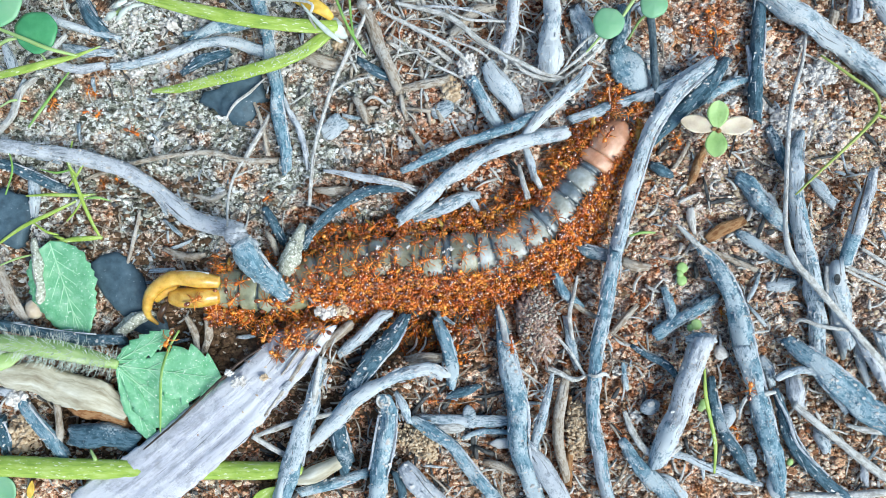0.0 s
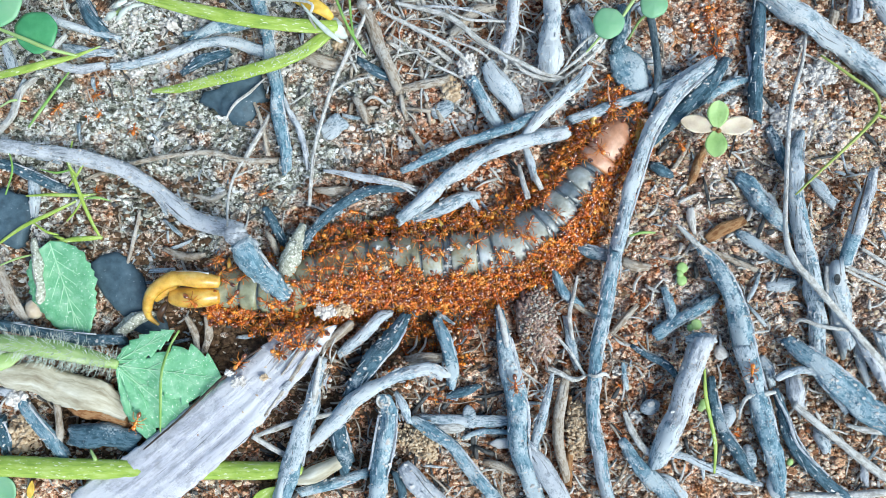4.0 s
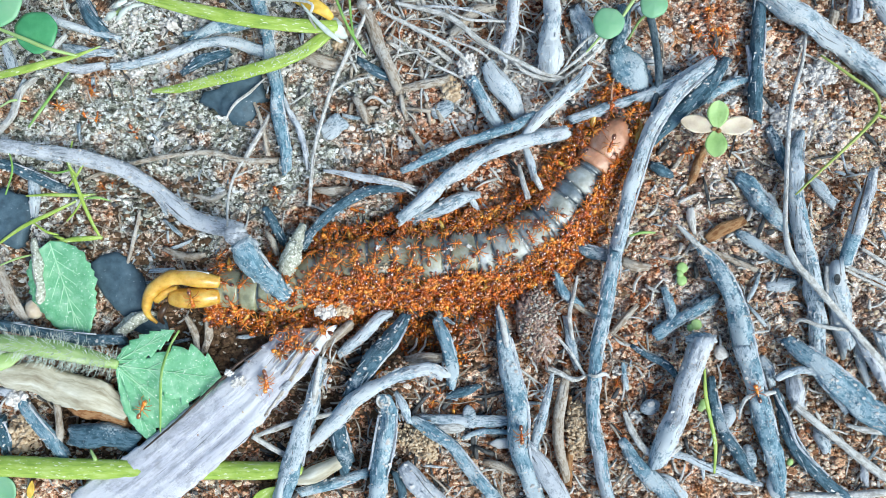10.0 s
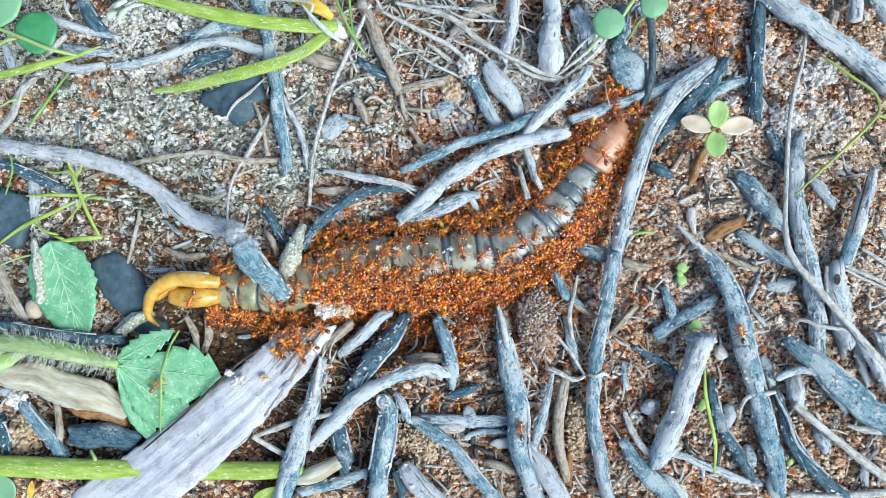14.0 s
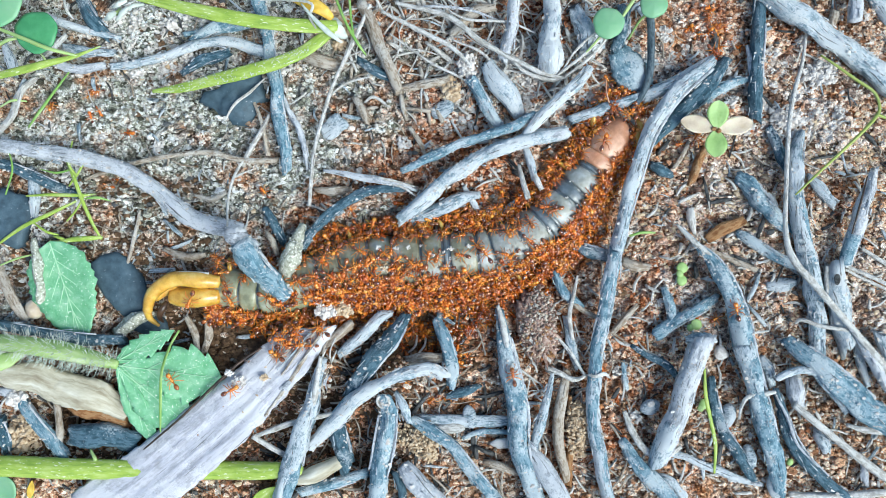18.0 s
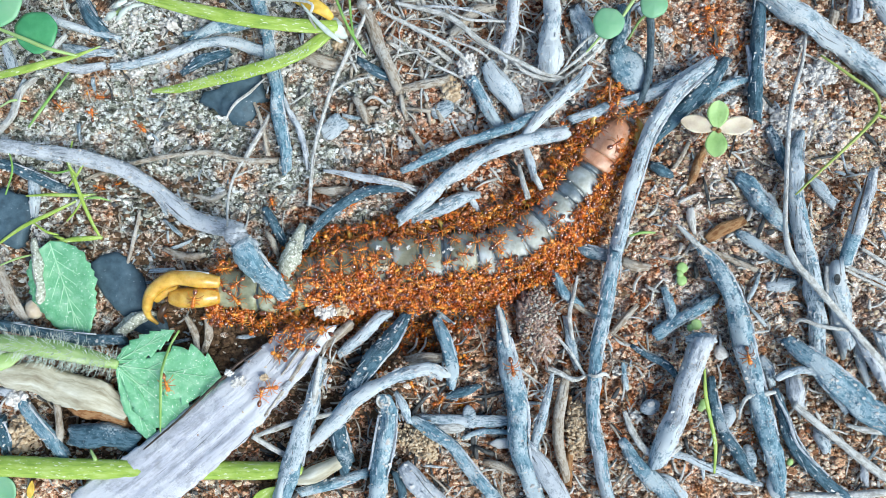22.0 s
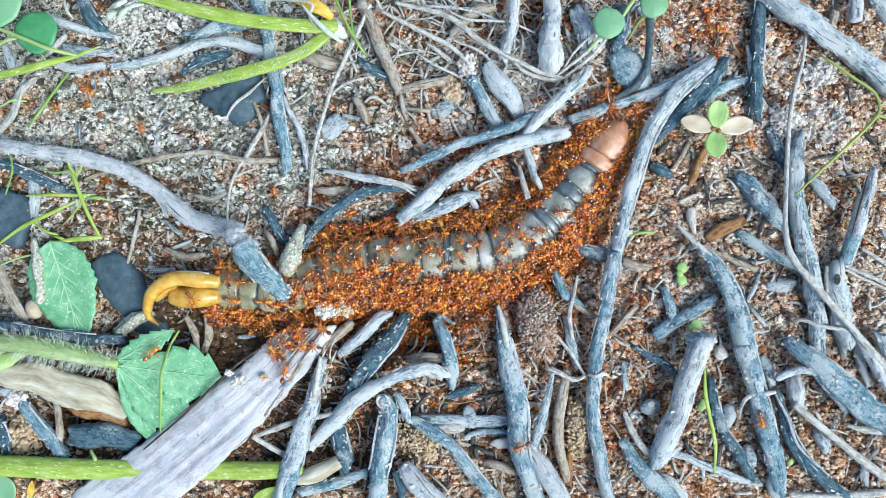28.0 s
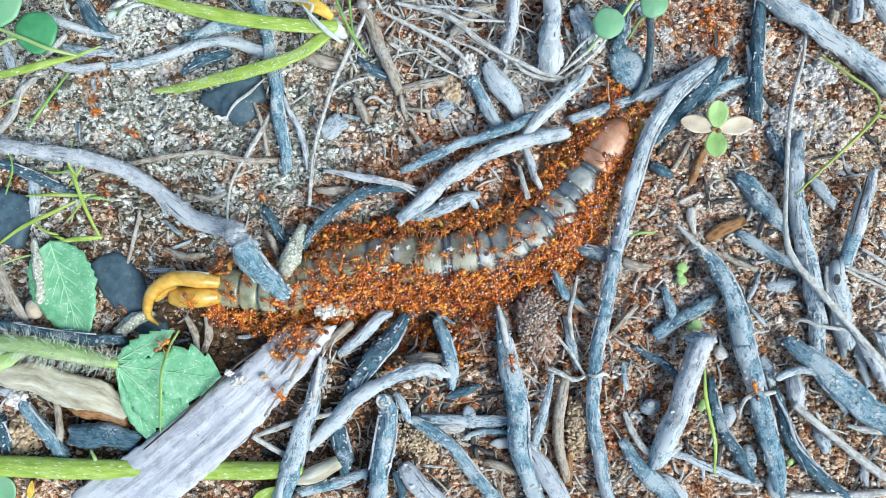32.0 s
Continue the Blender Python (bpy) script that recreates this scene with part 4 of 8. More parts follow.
stick("twig", [(92.48, -45.87, 0.95, 0.5), (92.47, -49.46, 1.41, 0.87), (93.46, -52.14, 0.75, 0.5)], PALE, "short bleached splinter on soil", "splinter")
stick("straw", [(75.85, -53.67, 1.44, 0.62), (84.73, -53.98, 2.01, 0.86), (95.99, -53.31, 1.77, 0.8), (99.9, -53.67, 1.44, 0.62)], STRAW, "white straw lying flat", "straw", ragged=0.2)
stick("stick", [(48.46, -8.32, 1.02, 0.75), (49.45, -11.62, 1.88, 1.24), (50.25, -16.58, 1.68, 1.24)], CHAR, CHARRED, "stick")
stick("stick", [(46.51, -18.68, 1.76, 1.36), (51.95, -15.3, 2.16, 1.36), (56.24, -12.83, 2.25, 1.48), (59.97, -10.78, 1.5, 0.99)], CHAR, "burnt twig with a forked ashy end", "stick", rough=0.25)
stick("twig", [(41.59, -21.29, 0.65, 0.5), (45.37, -23.68, 1.41, 0.87), (49.09, -25.29, 1.41, 0.87), (52.31, -29.07, 1.02, 0.75)], DARK, BLACKED)
stick("twig", [(39.67, -24.82, 0.35, 0.5), (40.05, -28.49, 0.82, 0.75), (40.68, -31.07, 0.31, 0.44)], CHAR, BLACKED)
stick("twig", [(42.76, -12.31, 0.95, 0.5), (39.76, -15.36, 1.52, 0.74), (37.02, -18.51, 1.04, 0.62)], TAN, DRY)
stick("twig", [(39.36, -2.62, 0.61, 0.87), (42.33, -3.6, 1.19, 1.12), (45.61, -4.11, 0.52, 0.75)], TAN, "short brown twig beside a long stick")
stick("twig", [(28.33, 1.12, 1.01, 0.87), (32.87, -0.62, 1.94, 1.61), (37.94, -2.11, 1.36, 1.36)], DARK, BLACKED)
stick("twig", [(45.48, 18.52, 1, 0.99), (47.81, 17.46, 1.56, 1.36), (50.26, 16.3, 0.81, 0.87)], DARK, BLACKED)
stick("twig", [(54.34, 23.8, 0.51, 0.44), (52.38, 20.03, 0.79, 0.56), (50.61, 17.58, 0.46, 0.37)], TAN, DRY)
stick("twig", [(58.31, 23.18, 0.54, 0.62), (56.01, 18.75, 1.1, 0.99), (54.55, 14.45, 0.62, 0.75)], RUST, "faded purplish-brown twig on soil")

for cx, cy, cz, cr, turn in ((*(62.68, -36.49, 1.2), 1.6, -8), (*(67.27, -45.55, 1.2), 1.5, 12), (*(72.89, -51.7, 1.4), 1.8, 3)):
    lump("seed_husk", (cx, cy, cz), (cr, cr * 1.75, cr * 0.9), ASHY, "oval grey seed husk with pale streaks", "seed husk", turn, 0.1, group="seed husks")
lump("pebble", (45.48, -34.67, 1), (2.2, 1.8, 1.2), ASHY, "blue-grey pebble in soil", "pebble", 20, 0.12)
lump("pebble", (61.07, -22.84, 1.2), (1.5, 1.6, 1.1), CRUMB, "small white pebble", "pebble", 10, 0.15)
lump("pebble", (45.46, -33.85, 2), (0.9, 0.7, 0.5), CRUMB, "small white pebble", "pebble", 10, 0.15)
clod("ash_clod", (83.01, 38.4, 1), (4.2, 2.6, 1.4), CRUMB, "lump of white ash", "ash clod")
clod("ash_clod", (76.02, 28.74, 0.8), (4.6, 2.6, 1.2), CRUMB, "lump of white ash", "ash clod")
lump("charcoal_chip", (74.15, -7.96, 0.8), (3.6, 1.6, 1.0), ASHY, "flat grey chip of burnt wood", "charcoal chip", 12, 0.25)

# ---- middle: below the centipede ----
fork = stick("stick", [(12.06, -13.17, 2.61, 0.86), (13.32, -19.44, 3.74, 1.59), (14.75, -26.7, 4.17, 2.19), (16.35, -35.26, 4.06, 2.32), (16.87, -43.88, 3.78, 2.2), (18.85, -50.07, 3.49, 2.08), (20.94, -56.81, 3.49, 2.08)], CHAR, "blue-grey charred stick, split and pale at its top", "stick", furrow=0.16, slim=0.95)
stick_part("split", [(11.72, -12.09, 3.91, 0.43), (13.21, -18.06, 5.12, 0.73), (14.45, -25.38, 4.82, 0.3)], STRAW, fork, "cream split tip")
stick_part("split", [(14.08, -18.08, 4.97, 0.24), (15.99, -26.53, 5.22, 0.3), (17.74, -36.93, 4.77, 0.24)], PALE, fork)
stick_part("branch", [(18.53, -42.83, 3.1, 0.98), (21.73, -47.49, 3.97, 2.2), (24.91, -52.38, 3.95, 2.44), (27.63, -56.72, 3.75, 2.44)], PALE, fork, "bleached side branch")
stick("stick", [(23.89, -26.96, 2.55, 0.49), (22.56, -32.37, 3.26, 0.92), (20.95, -38.47, 3.36, 1.35), (19.54, -44.72, 2.9, 0.98)], ASHY, "tapered grey side stick with a cream end", "stick")
stick("twig", [(18.41, -41.32, 4.22, 0.3), (19.29, -42.34, 4.99, 0.55), (20.23, -43.64, 4.22, 0.3)], PALE, "loose white splinter", "splinter")
stick("twig", [(27.18, -26.56, 1.21, 0.87), (26.09, -32.03, 1.83, 1.17), (25.22, -37.58, 1.88, 1.24), (25.47, -43.77, 1.83, 1.17), (27.17, -50.13, 1.26, 0.93)], TAN, "bent tan root with smooth bark", rough=0.08)
stick("twig", [(27.94, -32.31, 0.35, 0.5), (28.11, -39.68, 0.82, 0.75), (27.63, -52.15, 0.72, 0.75)], RUST, DRY)
stick("twig", [(-1.48, -14.97, 1.79, 1.11), (0.49, -19.55, 2.74, 1.6), (1.6, -25.08, 2.83, 1.72), (1.98, -30.02, 1.96, 1.36)], CHAR, CHARRED, rough=0.2)
diag = stick("stick", [(-6.91, -37.12, 2.27, 1.23), (-1.72, -40.17, 2.94, 1.6), (2.95, -44.1, 2.94, 1.6), (6.64, -48.8, 2.83, 1.72), (11.81, -55.26, 2.62, 1.72)], CHAR, "slate-blue charred stick with a pale lower edge", "stick")
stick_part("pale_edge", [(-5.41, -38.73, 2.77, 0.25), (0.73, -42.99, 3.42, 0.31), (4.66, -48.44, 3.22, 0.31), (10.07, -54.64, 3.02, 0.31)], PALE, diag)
stick("twig", [(4.23, -41.64, 0.95, 0.5), (8.18, -40.16, 1.42, 0.74), (14.41, -40.25, 1.04, 0.62)], CHAR, CHARRED)
stick("stick", [(-5.23, -37.45, 0.79, 1.12), (1.98, -37.7, 1.35, 1.49), (14.41, -37.76, 1.09, 1.12)], ASHY, "flat grey-brown stick under the tangle", "stick", flat=0.6)
lump("wood_chip", (1.98, -39.16, 2), (3.0, 1.1, 0.6), STRAW, "white chip of split wood", "wood chip", 3, 0.15, square=0.8)
lump("wood_chip", (13.17, -42.75, 1), (3.0, 1.3, 0.6), STRAW, "white flat chip of wood", "wood chip", 5, 0.25, square=0.8)
lump("seed_husk", (5.95, -36.82, 1.4), (1.5, 2.7, 1.1), ASHY, "oval grey seed husk with pale streaks", "seed husk", 15, 0.12, group="seed husks")
stick("twig", [(9.21, -46.92, 0.74, 0.62), (12.53, -47.78, 1.21, 0.87), (16.3, -49.41, 0.74, 0.62)], TAN, DRY)
stick("twig", [(0.75, -32.41, 1.12, 0.75), (4.45, -31.4, 1.88, 1.24), (8.2, -29.96, 0.95, 0.5)], DARK, "pointed black charcoal splinter", "splinter")
stick("rootlet", [(29.37, -5.8, 2.17, 0.25), (28.38, -9.71, 2.91, 0.43), (27.51, -14.62, 2.95, 0.49), (28.24, -19.6, 2.31, 0.43), (29.47, -22.79, 1.57, 0.25)], STRAW, "white thin bent rootlet", "rootlet", ragged=0.2)
stick("twig", [(26.76, -10.41, 1.52, 0.74), (29.8, -12.86, 1.84, 0.62), (33.61, -15, 1.35, 0.5)], TAN, DRY)
stick("twig", [(24.31, -4.84, 1.3, 0.99), (26.69, -9.76, 1.96, 1.36), (30.49, -12.89, 1.41, 0.87)], CHAR, BLACKED)
stick("rootlet", [(24.8, -19, 2.17, 0.25), (27.77, -22.61, 2.91, 0.43), (29.28, -25.1, 2.66, 0.37), (30.78, -27.35, 3.22, 0.31)], STRAW, CREAMY, "rootlet", ragged=0.2)
stick("rootlet", [(22.32, -25.77, 2.31, 0.43), (25.3, -26.9, 2.95, 0.49), (28.37, -28.37, 2.99, 0.55), (30.7, -27.52, 3.66, 0.37)], STRAW, "torn pale root fibre", "rootlet", rough=0.3)
stick("rootlet", [(16.68, -17.05, 3.17, 0.25), (18.81, -19.42, 3.86, 0.37), (20.96, -21.94, 3.26, 0.37), (23.48, -24.46, 2.82, 0.31)], STRAW, CREAMY, "rootlet")
stick("twig", [(26.82, -14.78, 1.12, 0.75), (28.19, -20.89, 1.88, 1.24), (29.54, -25.94, 1.21, 0.87)], ASHY, GREYED)
clod("soil_clump", (29.43, -39.45, 1.8), (2.8, 6.5, 2.4), CREAM, "crumbly ochre clump of soil", "soil clump", size=0.33)
clod("soil_clump", (-4.45, -41.26, 2), (5.6, 4.0, 2.8), CREAM, "crumbly ochre clump of soil", "soil clump", size=0.33)
clod("soil_clump", (-2.97, -45.19, 1.6), (1.9, 1.7, 1.6), CREAM, "pale round clod of soil", "soil clump")

# charred sticks under the middle of the body
stick("stick", [(-8.11, -14.62, 2.96, 1.35), (-10.86, -19.15, 4.09, 2.07), (-15.37, -24.28, 4.06, 2.32), (-18.61, -28.65, 3.49, 2.08), (-20.44, -33.37, 2.54, 1.6)], DARK, "charred stick crusted with white ash specks", "stick", rough=0.2)
arch = stick("stick", [(-29.09, -43.26, 2.36, 1.36), (-23.96, -38.02, 3.71, 1.83), (-18.44, -32.39, 5, 1.94), (-11.98, -28.32, 5.42, 1.69), (-5.93, -25.9, 5.42, 1.69), (-1.7, -25.96, 5.02, 1.7), (0.24, -27.16, 4.36, 1.34)], FROST, "arched slate-grey stick with an ashy upper side", "stick", rough=0.18)
stick_part("charred_flank", [(-25.22, -38.08, 3.48, 1.22), (-19.94, -32.21, 4.67, 1.22), (-15.06, -29.03, 4.81, 0.85)], CHAR, arch, "charred flank", flat=0.9)
stick_part("frayed_end", [(-3.52, -24.17, 4.82, 0.3), (-1.09, -25.3, 5.35, 0.48), (0.12, -27.6, 4.62, 0.3)], PALE, arch, "frayed pale end")
ring = stick("stick", [(-12.65, -31.87, 4.54, 1.58), (-11.68, -36.37, 4.58, 2.19), (-12.2, -42.58, 4.06, 2.32), (-13.7, -48.8, 3.66, 2.32), (-14.68, -56.17, 3.58, 2.2)], CHAR, "blue-black stick with a cut pale ring end", "stick", furrow=0.12)
cx, cy, cz = (-12.93, -32.64, 5.6)
stick_part("cut_end", [(cx + 1.5 * math.cos(k * 0.785), cy + 1.35 * math.sin(k * 0.785), cz, 0.42) for k in range(9)], STRAW, ring, "pale ringed cut end", ragged=0)
lump_part("pith", (cx, cy, cz - 0.1), (1.1, 1.0, 0.4), TAN, ring, "brown pith", rough=0.3)
stick_part("split", [(-14.09, -35.71, 4.82, 0.3), (-15.32, -41.21, 4.66, 0.36), (-16.33, -47.42, 4.22, 0.3)], PALE, ring)
stick_part("split", [(-9.59, -34.48, 4.86, 0.36), (-10.21, -39.97, 4.75, 0.49), (-11.21, -47.4, 4.26, 0.37)], PALE, ring, "pale raised edge")
stick("twig", [(-10.29, -31.11, 3.44, 0.61), (-8.77, -33.36, 4.39, 1.1), (-7.24, -37.65, 3.21, 0.86)], ASHY, GREYED)
stick("stick", [(-8.83, -47.12, 3.11, 1.84), (-6.35, -49.97, 3.84, 2.57), (-1.1, -55.44, 3.92, 2.69)], PALE, "rounded bleached stick stub", "stick", ragged=0.1)
stick("stick", [(-23.76, -36.38, 1.71, 1.86), (-22.31, -41.78, 2.38, 2.22), (-20.91, -47.52, 1.71, 1.86)], DARK, "thick black charcoal stub", "stick", rough=0.25)
stick("twig", [(-31.78, -53.5, 1.18, 1.24), (-24.6, -51.31, 1.85, 1.48), (-16.62, -49.25, 1.27, 1.24)], CHAR, CHARRED)
stick("twig", [(-10.44, -48.96, 1, 0.99), (-8.93, -53.22, 1.29, 1.12), (-9.43, -56.94, 1.29, 1.12)], DARK, BLACKED)
dry_end = stick("withered_stalk", [(-31.9, -50.13, 2.48, 1.23), (-27.45, -48.66, 3.31, 1.84), (-22.61, -45.97, 2.85, 1.47)], WITHER, "yellow-green withered stem end", "stem", rough=0.12, ragged=0.2)
stick("twig", [(-7.7, -24.72, 1.07, 1.24), (-3.6, -24.06, 1.36, 1.36), (0.75, -23.76, 0.81, 0.87)], TAN, "grey-brown twig under the tangle")
stick("twig", [(-22.77, -23.14, 1.7, 0.99), (-18.95, -20.18, 2.65, 1.48), (-14.25, -15.23, 2.94, 1.6), (-11.6, -14.07, 2.1, 0.99)], ASHY, "fibrous grey-purple twig")
stick("twig", [(-29.23, -24.65, 1.52, 0.74), (-25.8, -21.11, 2.1, 0.99), (-20.24, -16.53, 2.19, 1.11)], TAN, DRY)
stick("straw", [(-41.19, -40.82, 3.26, 0.37), (-35.95, -38.77, 3.68, 0.67), (-29.82, -36.91, 3.79, 0.55), (-21.86, -35.05, 3.91, 0.43)], STRAW, "tan straw caught under a stick", "straw", ragged=0.2)
stick("straw", [(-41.28, -40.55, 3.39, 0.55), (-37.98, -42.65, 2.84, 0.61), (-34.42, -45.04, 2.19, 0.56)], STRAW, "short cream straw meeting another at a point", "straw", ragged=0.2)
split2 = stick("stick", [(-25.89, -24.3, 3.9, 0.98), (-27.46, -30.26, 4.74, 1.58), (-29.64, -36.93, 4.78, 2.19), (-31.68, -43.75, 4.26, 2.32), (-33.73, -49.99, 3.78, 2.2), (-35.36, -56.78, 3.58, 2.2)], ASHY, "grey-blue stick with a split frayed top", "stick", furrow=0.3)
stick_part("split", [(-26.27, -22.88, 5.35, 0.48), (-27.26, -30.04, 5.93, 0.72), (-28.35, -35.62, 5.24, 0.61)], STRAW, split2, "cream fibrous split")
stick_part("charred_bark", [(-30.63, -40.59, 4.71, 1.82), (-32.43, -46.81, 4.2, 1.95), (-34.68, -56.05, 3.91, 1.83)], CHAR, split2, "blue-black bark", flat=0.95)
stick_part("slit", [(-28.5, -33.08, 5.77, 0.24), (-29.5, -36.15, 5.58, 0.24)], CLAW, split2, "dark slit", rough=0.3)
stick_part("slit", [(-30.26, -38.01, 5.38, 0.24), (-31.59, -41.79, 4.77, 0.24)], CLAW, split2, rough=0.3)

# the board-like piece of dead wood
def split_board():
    """A flat slab of weathered wood: level fibrous top, torn long edges, running from the body to the lower border."""
    c = spline([(-29.27, -17.27, 3.44, 0.61), (-37.01, -26.66, 4.44, 0.61), (-48.57, -37.62, 4.44, 0.61), (-62.72, -49.3, 4.04, 0.61), (-75.72, -58.59, 3.64, 0.61)], 0.9)
    half = np.interp(np.linspace(0, 1, len(c)), [0, 0.12, 0.4, 0.75, 1], [3.9, 4.9, 6.6, 7.3, 7.4])
    verts, uvs, faces = [], [], []
    cols = 26
    run = 0.0
    d = (c[-1, :2] - c[0, :2]) / np.linalg.norm(c[-1, :2] - c[0, :2])
    nrm = np.array((-d[1], d[0]))
    for i, p in enumerate(c):
        run = i * 0.9
        edge = [half[i] + 0.55 * noise.noise((run * 0.35, 3.0 * s, 2.0)) + 0.4 * noise.noise((run * 1.3, 5.0 * s, 4.0)) for s in (-1, 1)]
        for k in range(cols):
            a = 2 * k / (cols - 1) - 1
            w = a * edge[0 if a < 0 else 1]
            h = p[2] + 1.1 * (1 - a ** 6) + 0.45 * noise.noise((run * 0.05, w * 0.9, 1.0)) + 0.22 * noise.noise((run * 0.25, w * 2.2, 8.0))
            e = -5.2 * a * max(0.0, 1 - run / 22)
            if i == 0:
                e -= 2.2 * noise.noise((w * 0.8, 1.0, 2.0))
            verts.append((p[0] + nrm[0] * w + d[0] * e, p[1] + nrm[1] * w + d[1] * e, h))
            uvs.append((run, w))
        for k in range(cols):
            a = 1 - 2 * k / (cols - 1)
            w = a * edge[0 if a < 0 else 1] * 0.94
            e = -5.2 * a * max(0.0, 1 - run / 22)
            verts.append((p[0] + nrm[0] * w + d[0] * e, p[1] + nrm[1] * w + d[1] * e, p[2] - 1.8))
            uvs.append((run, w + 40))
    n = 2 * cols
    for i in range(len(c) - 1):
        for k in range(n):
            j = (k + 1) % n
            faces.append((i * n + k, (i + 1) * n + k, (i + 1) * n + j, i * n + j))
    faces.append(tuple(range(n)))
    faces.append(tuple((len(c) - 1) * n + k for k in range(n - 1, -1, -1)))
    ob = mesh_object("wood_slab", verts, faces, BOARD, uvs=uvs)
    return tagged(ob, "broad bleached slab of dead wood with torn edges", "wood slab")


board = split_board()
stick_part("torn_edge", [(-25.75, -17.37, 4.77, 0.24), (-28.95, -22.29, 5.26, 0.36), (-32.95, -28.46, 5.26, 0.36), (-38.09, -35.66, 5.02, 0.3)], TAN, board, "torn brownish edge", rough=0.45)
stick_part("fibre", [(-26.36, -16.57, 5.53, 0.18), (-30.65, -21.6, 5.88, 0.24), (-34.52, -26.92, 5.83, 0.18)], TAN, board, "lifted brown fibre")
stick_part("fibre", [(-28.51, -18, 5.69, 0.12), (-32.31, -22.54, 6.03, 0.18), (-35.45, -25.81, 5.99, 0.12)], ASHY, board)
clod_part("crumb", (-43.49, -28.23, 6.6), (1.9, 1.2, 0.5), CRUMB, board, "whitish crumbs of lichen")
clod_part("crumb", (-45.64, -26.38, 6.2), (1.0, 0.8, 0.5), CRUMB, board)
clod_part("crumb", (-37.96, -27.27, 6.6), (1.2, 0.7, 0.4), CREAM, board)
for i, (x, y, z) in enumerate(((-37.65, -25.06, 6.9), (-41.28, -23.88, 6.8), (-34.08, -22.68, 6.8), (-39.45, -31.06, 6.9), (-46.68, -33.48, 6.8), (-52.08, -39.48, 6.8), (-42.48, -34.68, 6.8))):
    lump_part("speck", (x, y, z), (0.22 + 0.05 * (i % 4), 0.18, 0.15), HUSK if i % 3 else CREAM, board, turn=i * 50, rough=0.4)
stick_part("bark_edge", [(-38.88, -21.13, 5.77, 0.24), (-43.83, -24.57, 6.22, 0.3), (-49.61, -29.98, 6.22, 0.3), (-57.16, -37.02, 5.97, 0.24), (-63.89, -42.76, 5.73, 0.18)], CLAW, board, "thin dark bark along the edge", rough=0.3)
lump_part("flake", (-33.72, -29.37, 5.6), (1.7, 0.9, 0.5), PALE, board, "lifted pale flake", turn=35, rough=0.3)

FRAY = random.Random(31)
for i in range(16):
    x0, y0 = FRAY.uniform(-33.5, -25.0), FRAY.uniform(-21.5, -16.5)
    ln = FRAY.uniform(2.5, 7.5)
    stick_part("fibre", [(x0, y0, 5.4, 0.12), (x0 - 0.33 * ln, y0 - 0.38 * ln, 5.75, FRAY.uniform(0.08, 0.17)), (x0 - 0.66 * ln, y0 - 0.75 * ln, 5.5, 0.06)], STRAW if i % 3 else TAN, board, rough=0.3, sides=6)
for i in range(14):
    x0 = FRAY.uniform(-27.5, -23.0)
    y0 = -17.0 - (x0 + 23.0) * -1.6 + FRAY.uniform(-8, 1)
    ln = FRAY.uniform(3, 8)
    stick("fibre", [(x0, y0, 3.2, 0.14), (x0 - 0.2 * ln, y0 - 0.5 * ln, 4.0, FRAY.uniform(0.16, 0.38)), (x0 - 0.3 * ln + FRAY.uniform(-1, 1), y0 - ln, 2.6, 0.1)], (TAN, STRAW, PALE)[i % 3], "frayed fibre of rotten wood beside the slab", "wood fibre", rough=0.3, sides=7, group="frayed fibres")

# ---- upper middle: sticks above the body ----
stick("twig", [(-30.58, 0.12, 2.99, 1.11), (-27.97, 4.03, 3.88, 1.22), (-23.85, 8.03, 4.52, 1.28), (-18.74, 11.32, 4.47, 1.22), (-14.16, 12.82, 3.99, 1.1), (-8.45, 13.11, 3.41, 0.86)], DARK, "curved charred twig with ash-dusted bark", rough=0.18)
frayed = stick("twig", [(-26.08, 17.1, 2.66, 0.37), (-22.53, 16.53, 3.48, 0.67), (-16.33, 15.23, 4.3, 0.97), (-10.23, 14.13, 4.32, 0.73), (-5.63, 12.6, 3.62, 0.31)], PALE, "splintered bleached twig with frayed ends", furrow=0.3)
stick_part("splinter", [(-15.69, 15.69, 4.58, 0.24), (-11.39, 14.9, 5.26, 0.36), (-5.95, 13.49, 4.73, 0.18)], STRAW, frayed)
stick_part("splinter", [(-11.42, 14.1, 4.73, 0.18), (-8.37, 12.98, 5.02, 0.3), (-5.86, 11.11, 3.89, 0.12)], STRAW, frayed)
stick("twig", [(-8.81, 17.01, 3.61, 0.86), (-2.92, 19.6, 4.39, 1.1), (3.76, 22.7, 4.88, 1.21), (10.43, 24.85, 5.12, 1.27), (15.89, 26.56, 5.08, 1.21), (20.18, 29.29, 4.7, 0.97)], CHAR, "curved slate-blue charred twig", rough=0.16)
stick("stick", [(17.45, 24.36, 5.19, 1.09), (19.99, 27.21, 6.22, 1.69), (24.18, 31.39, 6.4, 1.92), (28.49, 35.13, 5.8, 1.93), (31.91, 39.34, 4.36, 1.34)], FROST, "bleached stick lying over a charred one", "stick", slim=0.68)
knotted = stick("stick", [(-9.82, 6.01, 3.14, 1.59), (-4.75, 10.1, 4.49, 2.07), (1.94, 15.64, 5.09, 2.06), (8.6, 19.75, 5.2, 1.94), (14.06, 22.17, 5.2, 1.94), (21.34, 24.13, 5.09, 2.06), (26.68, 25.46, 4.31, 1.83)], FROST, "gnarled ash-grey stick with a broken end", "stick", rough=0.2, furrow=0.15, slim=0.78)
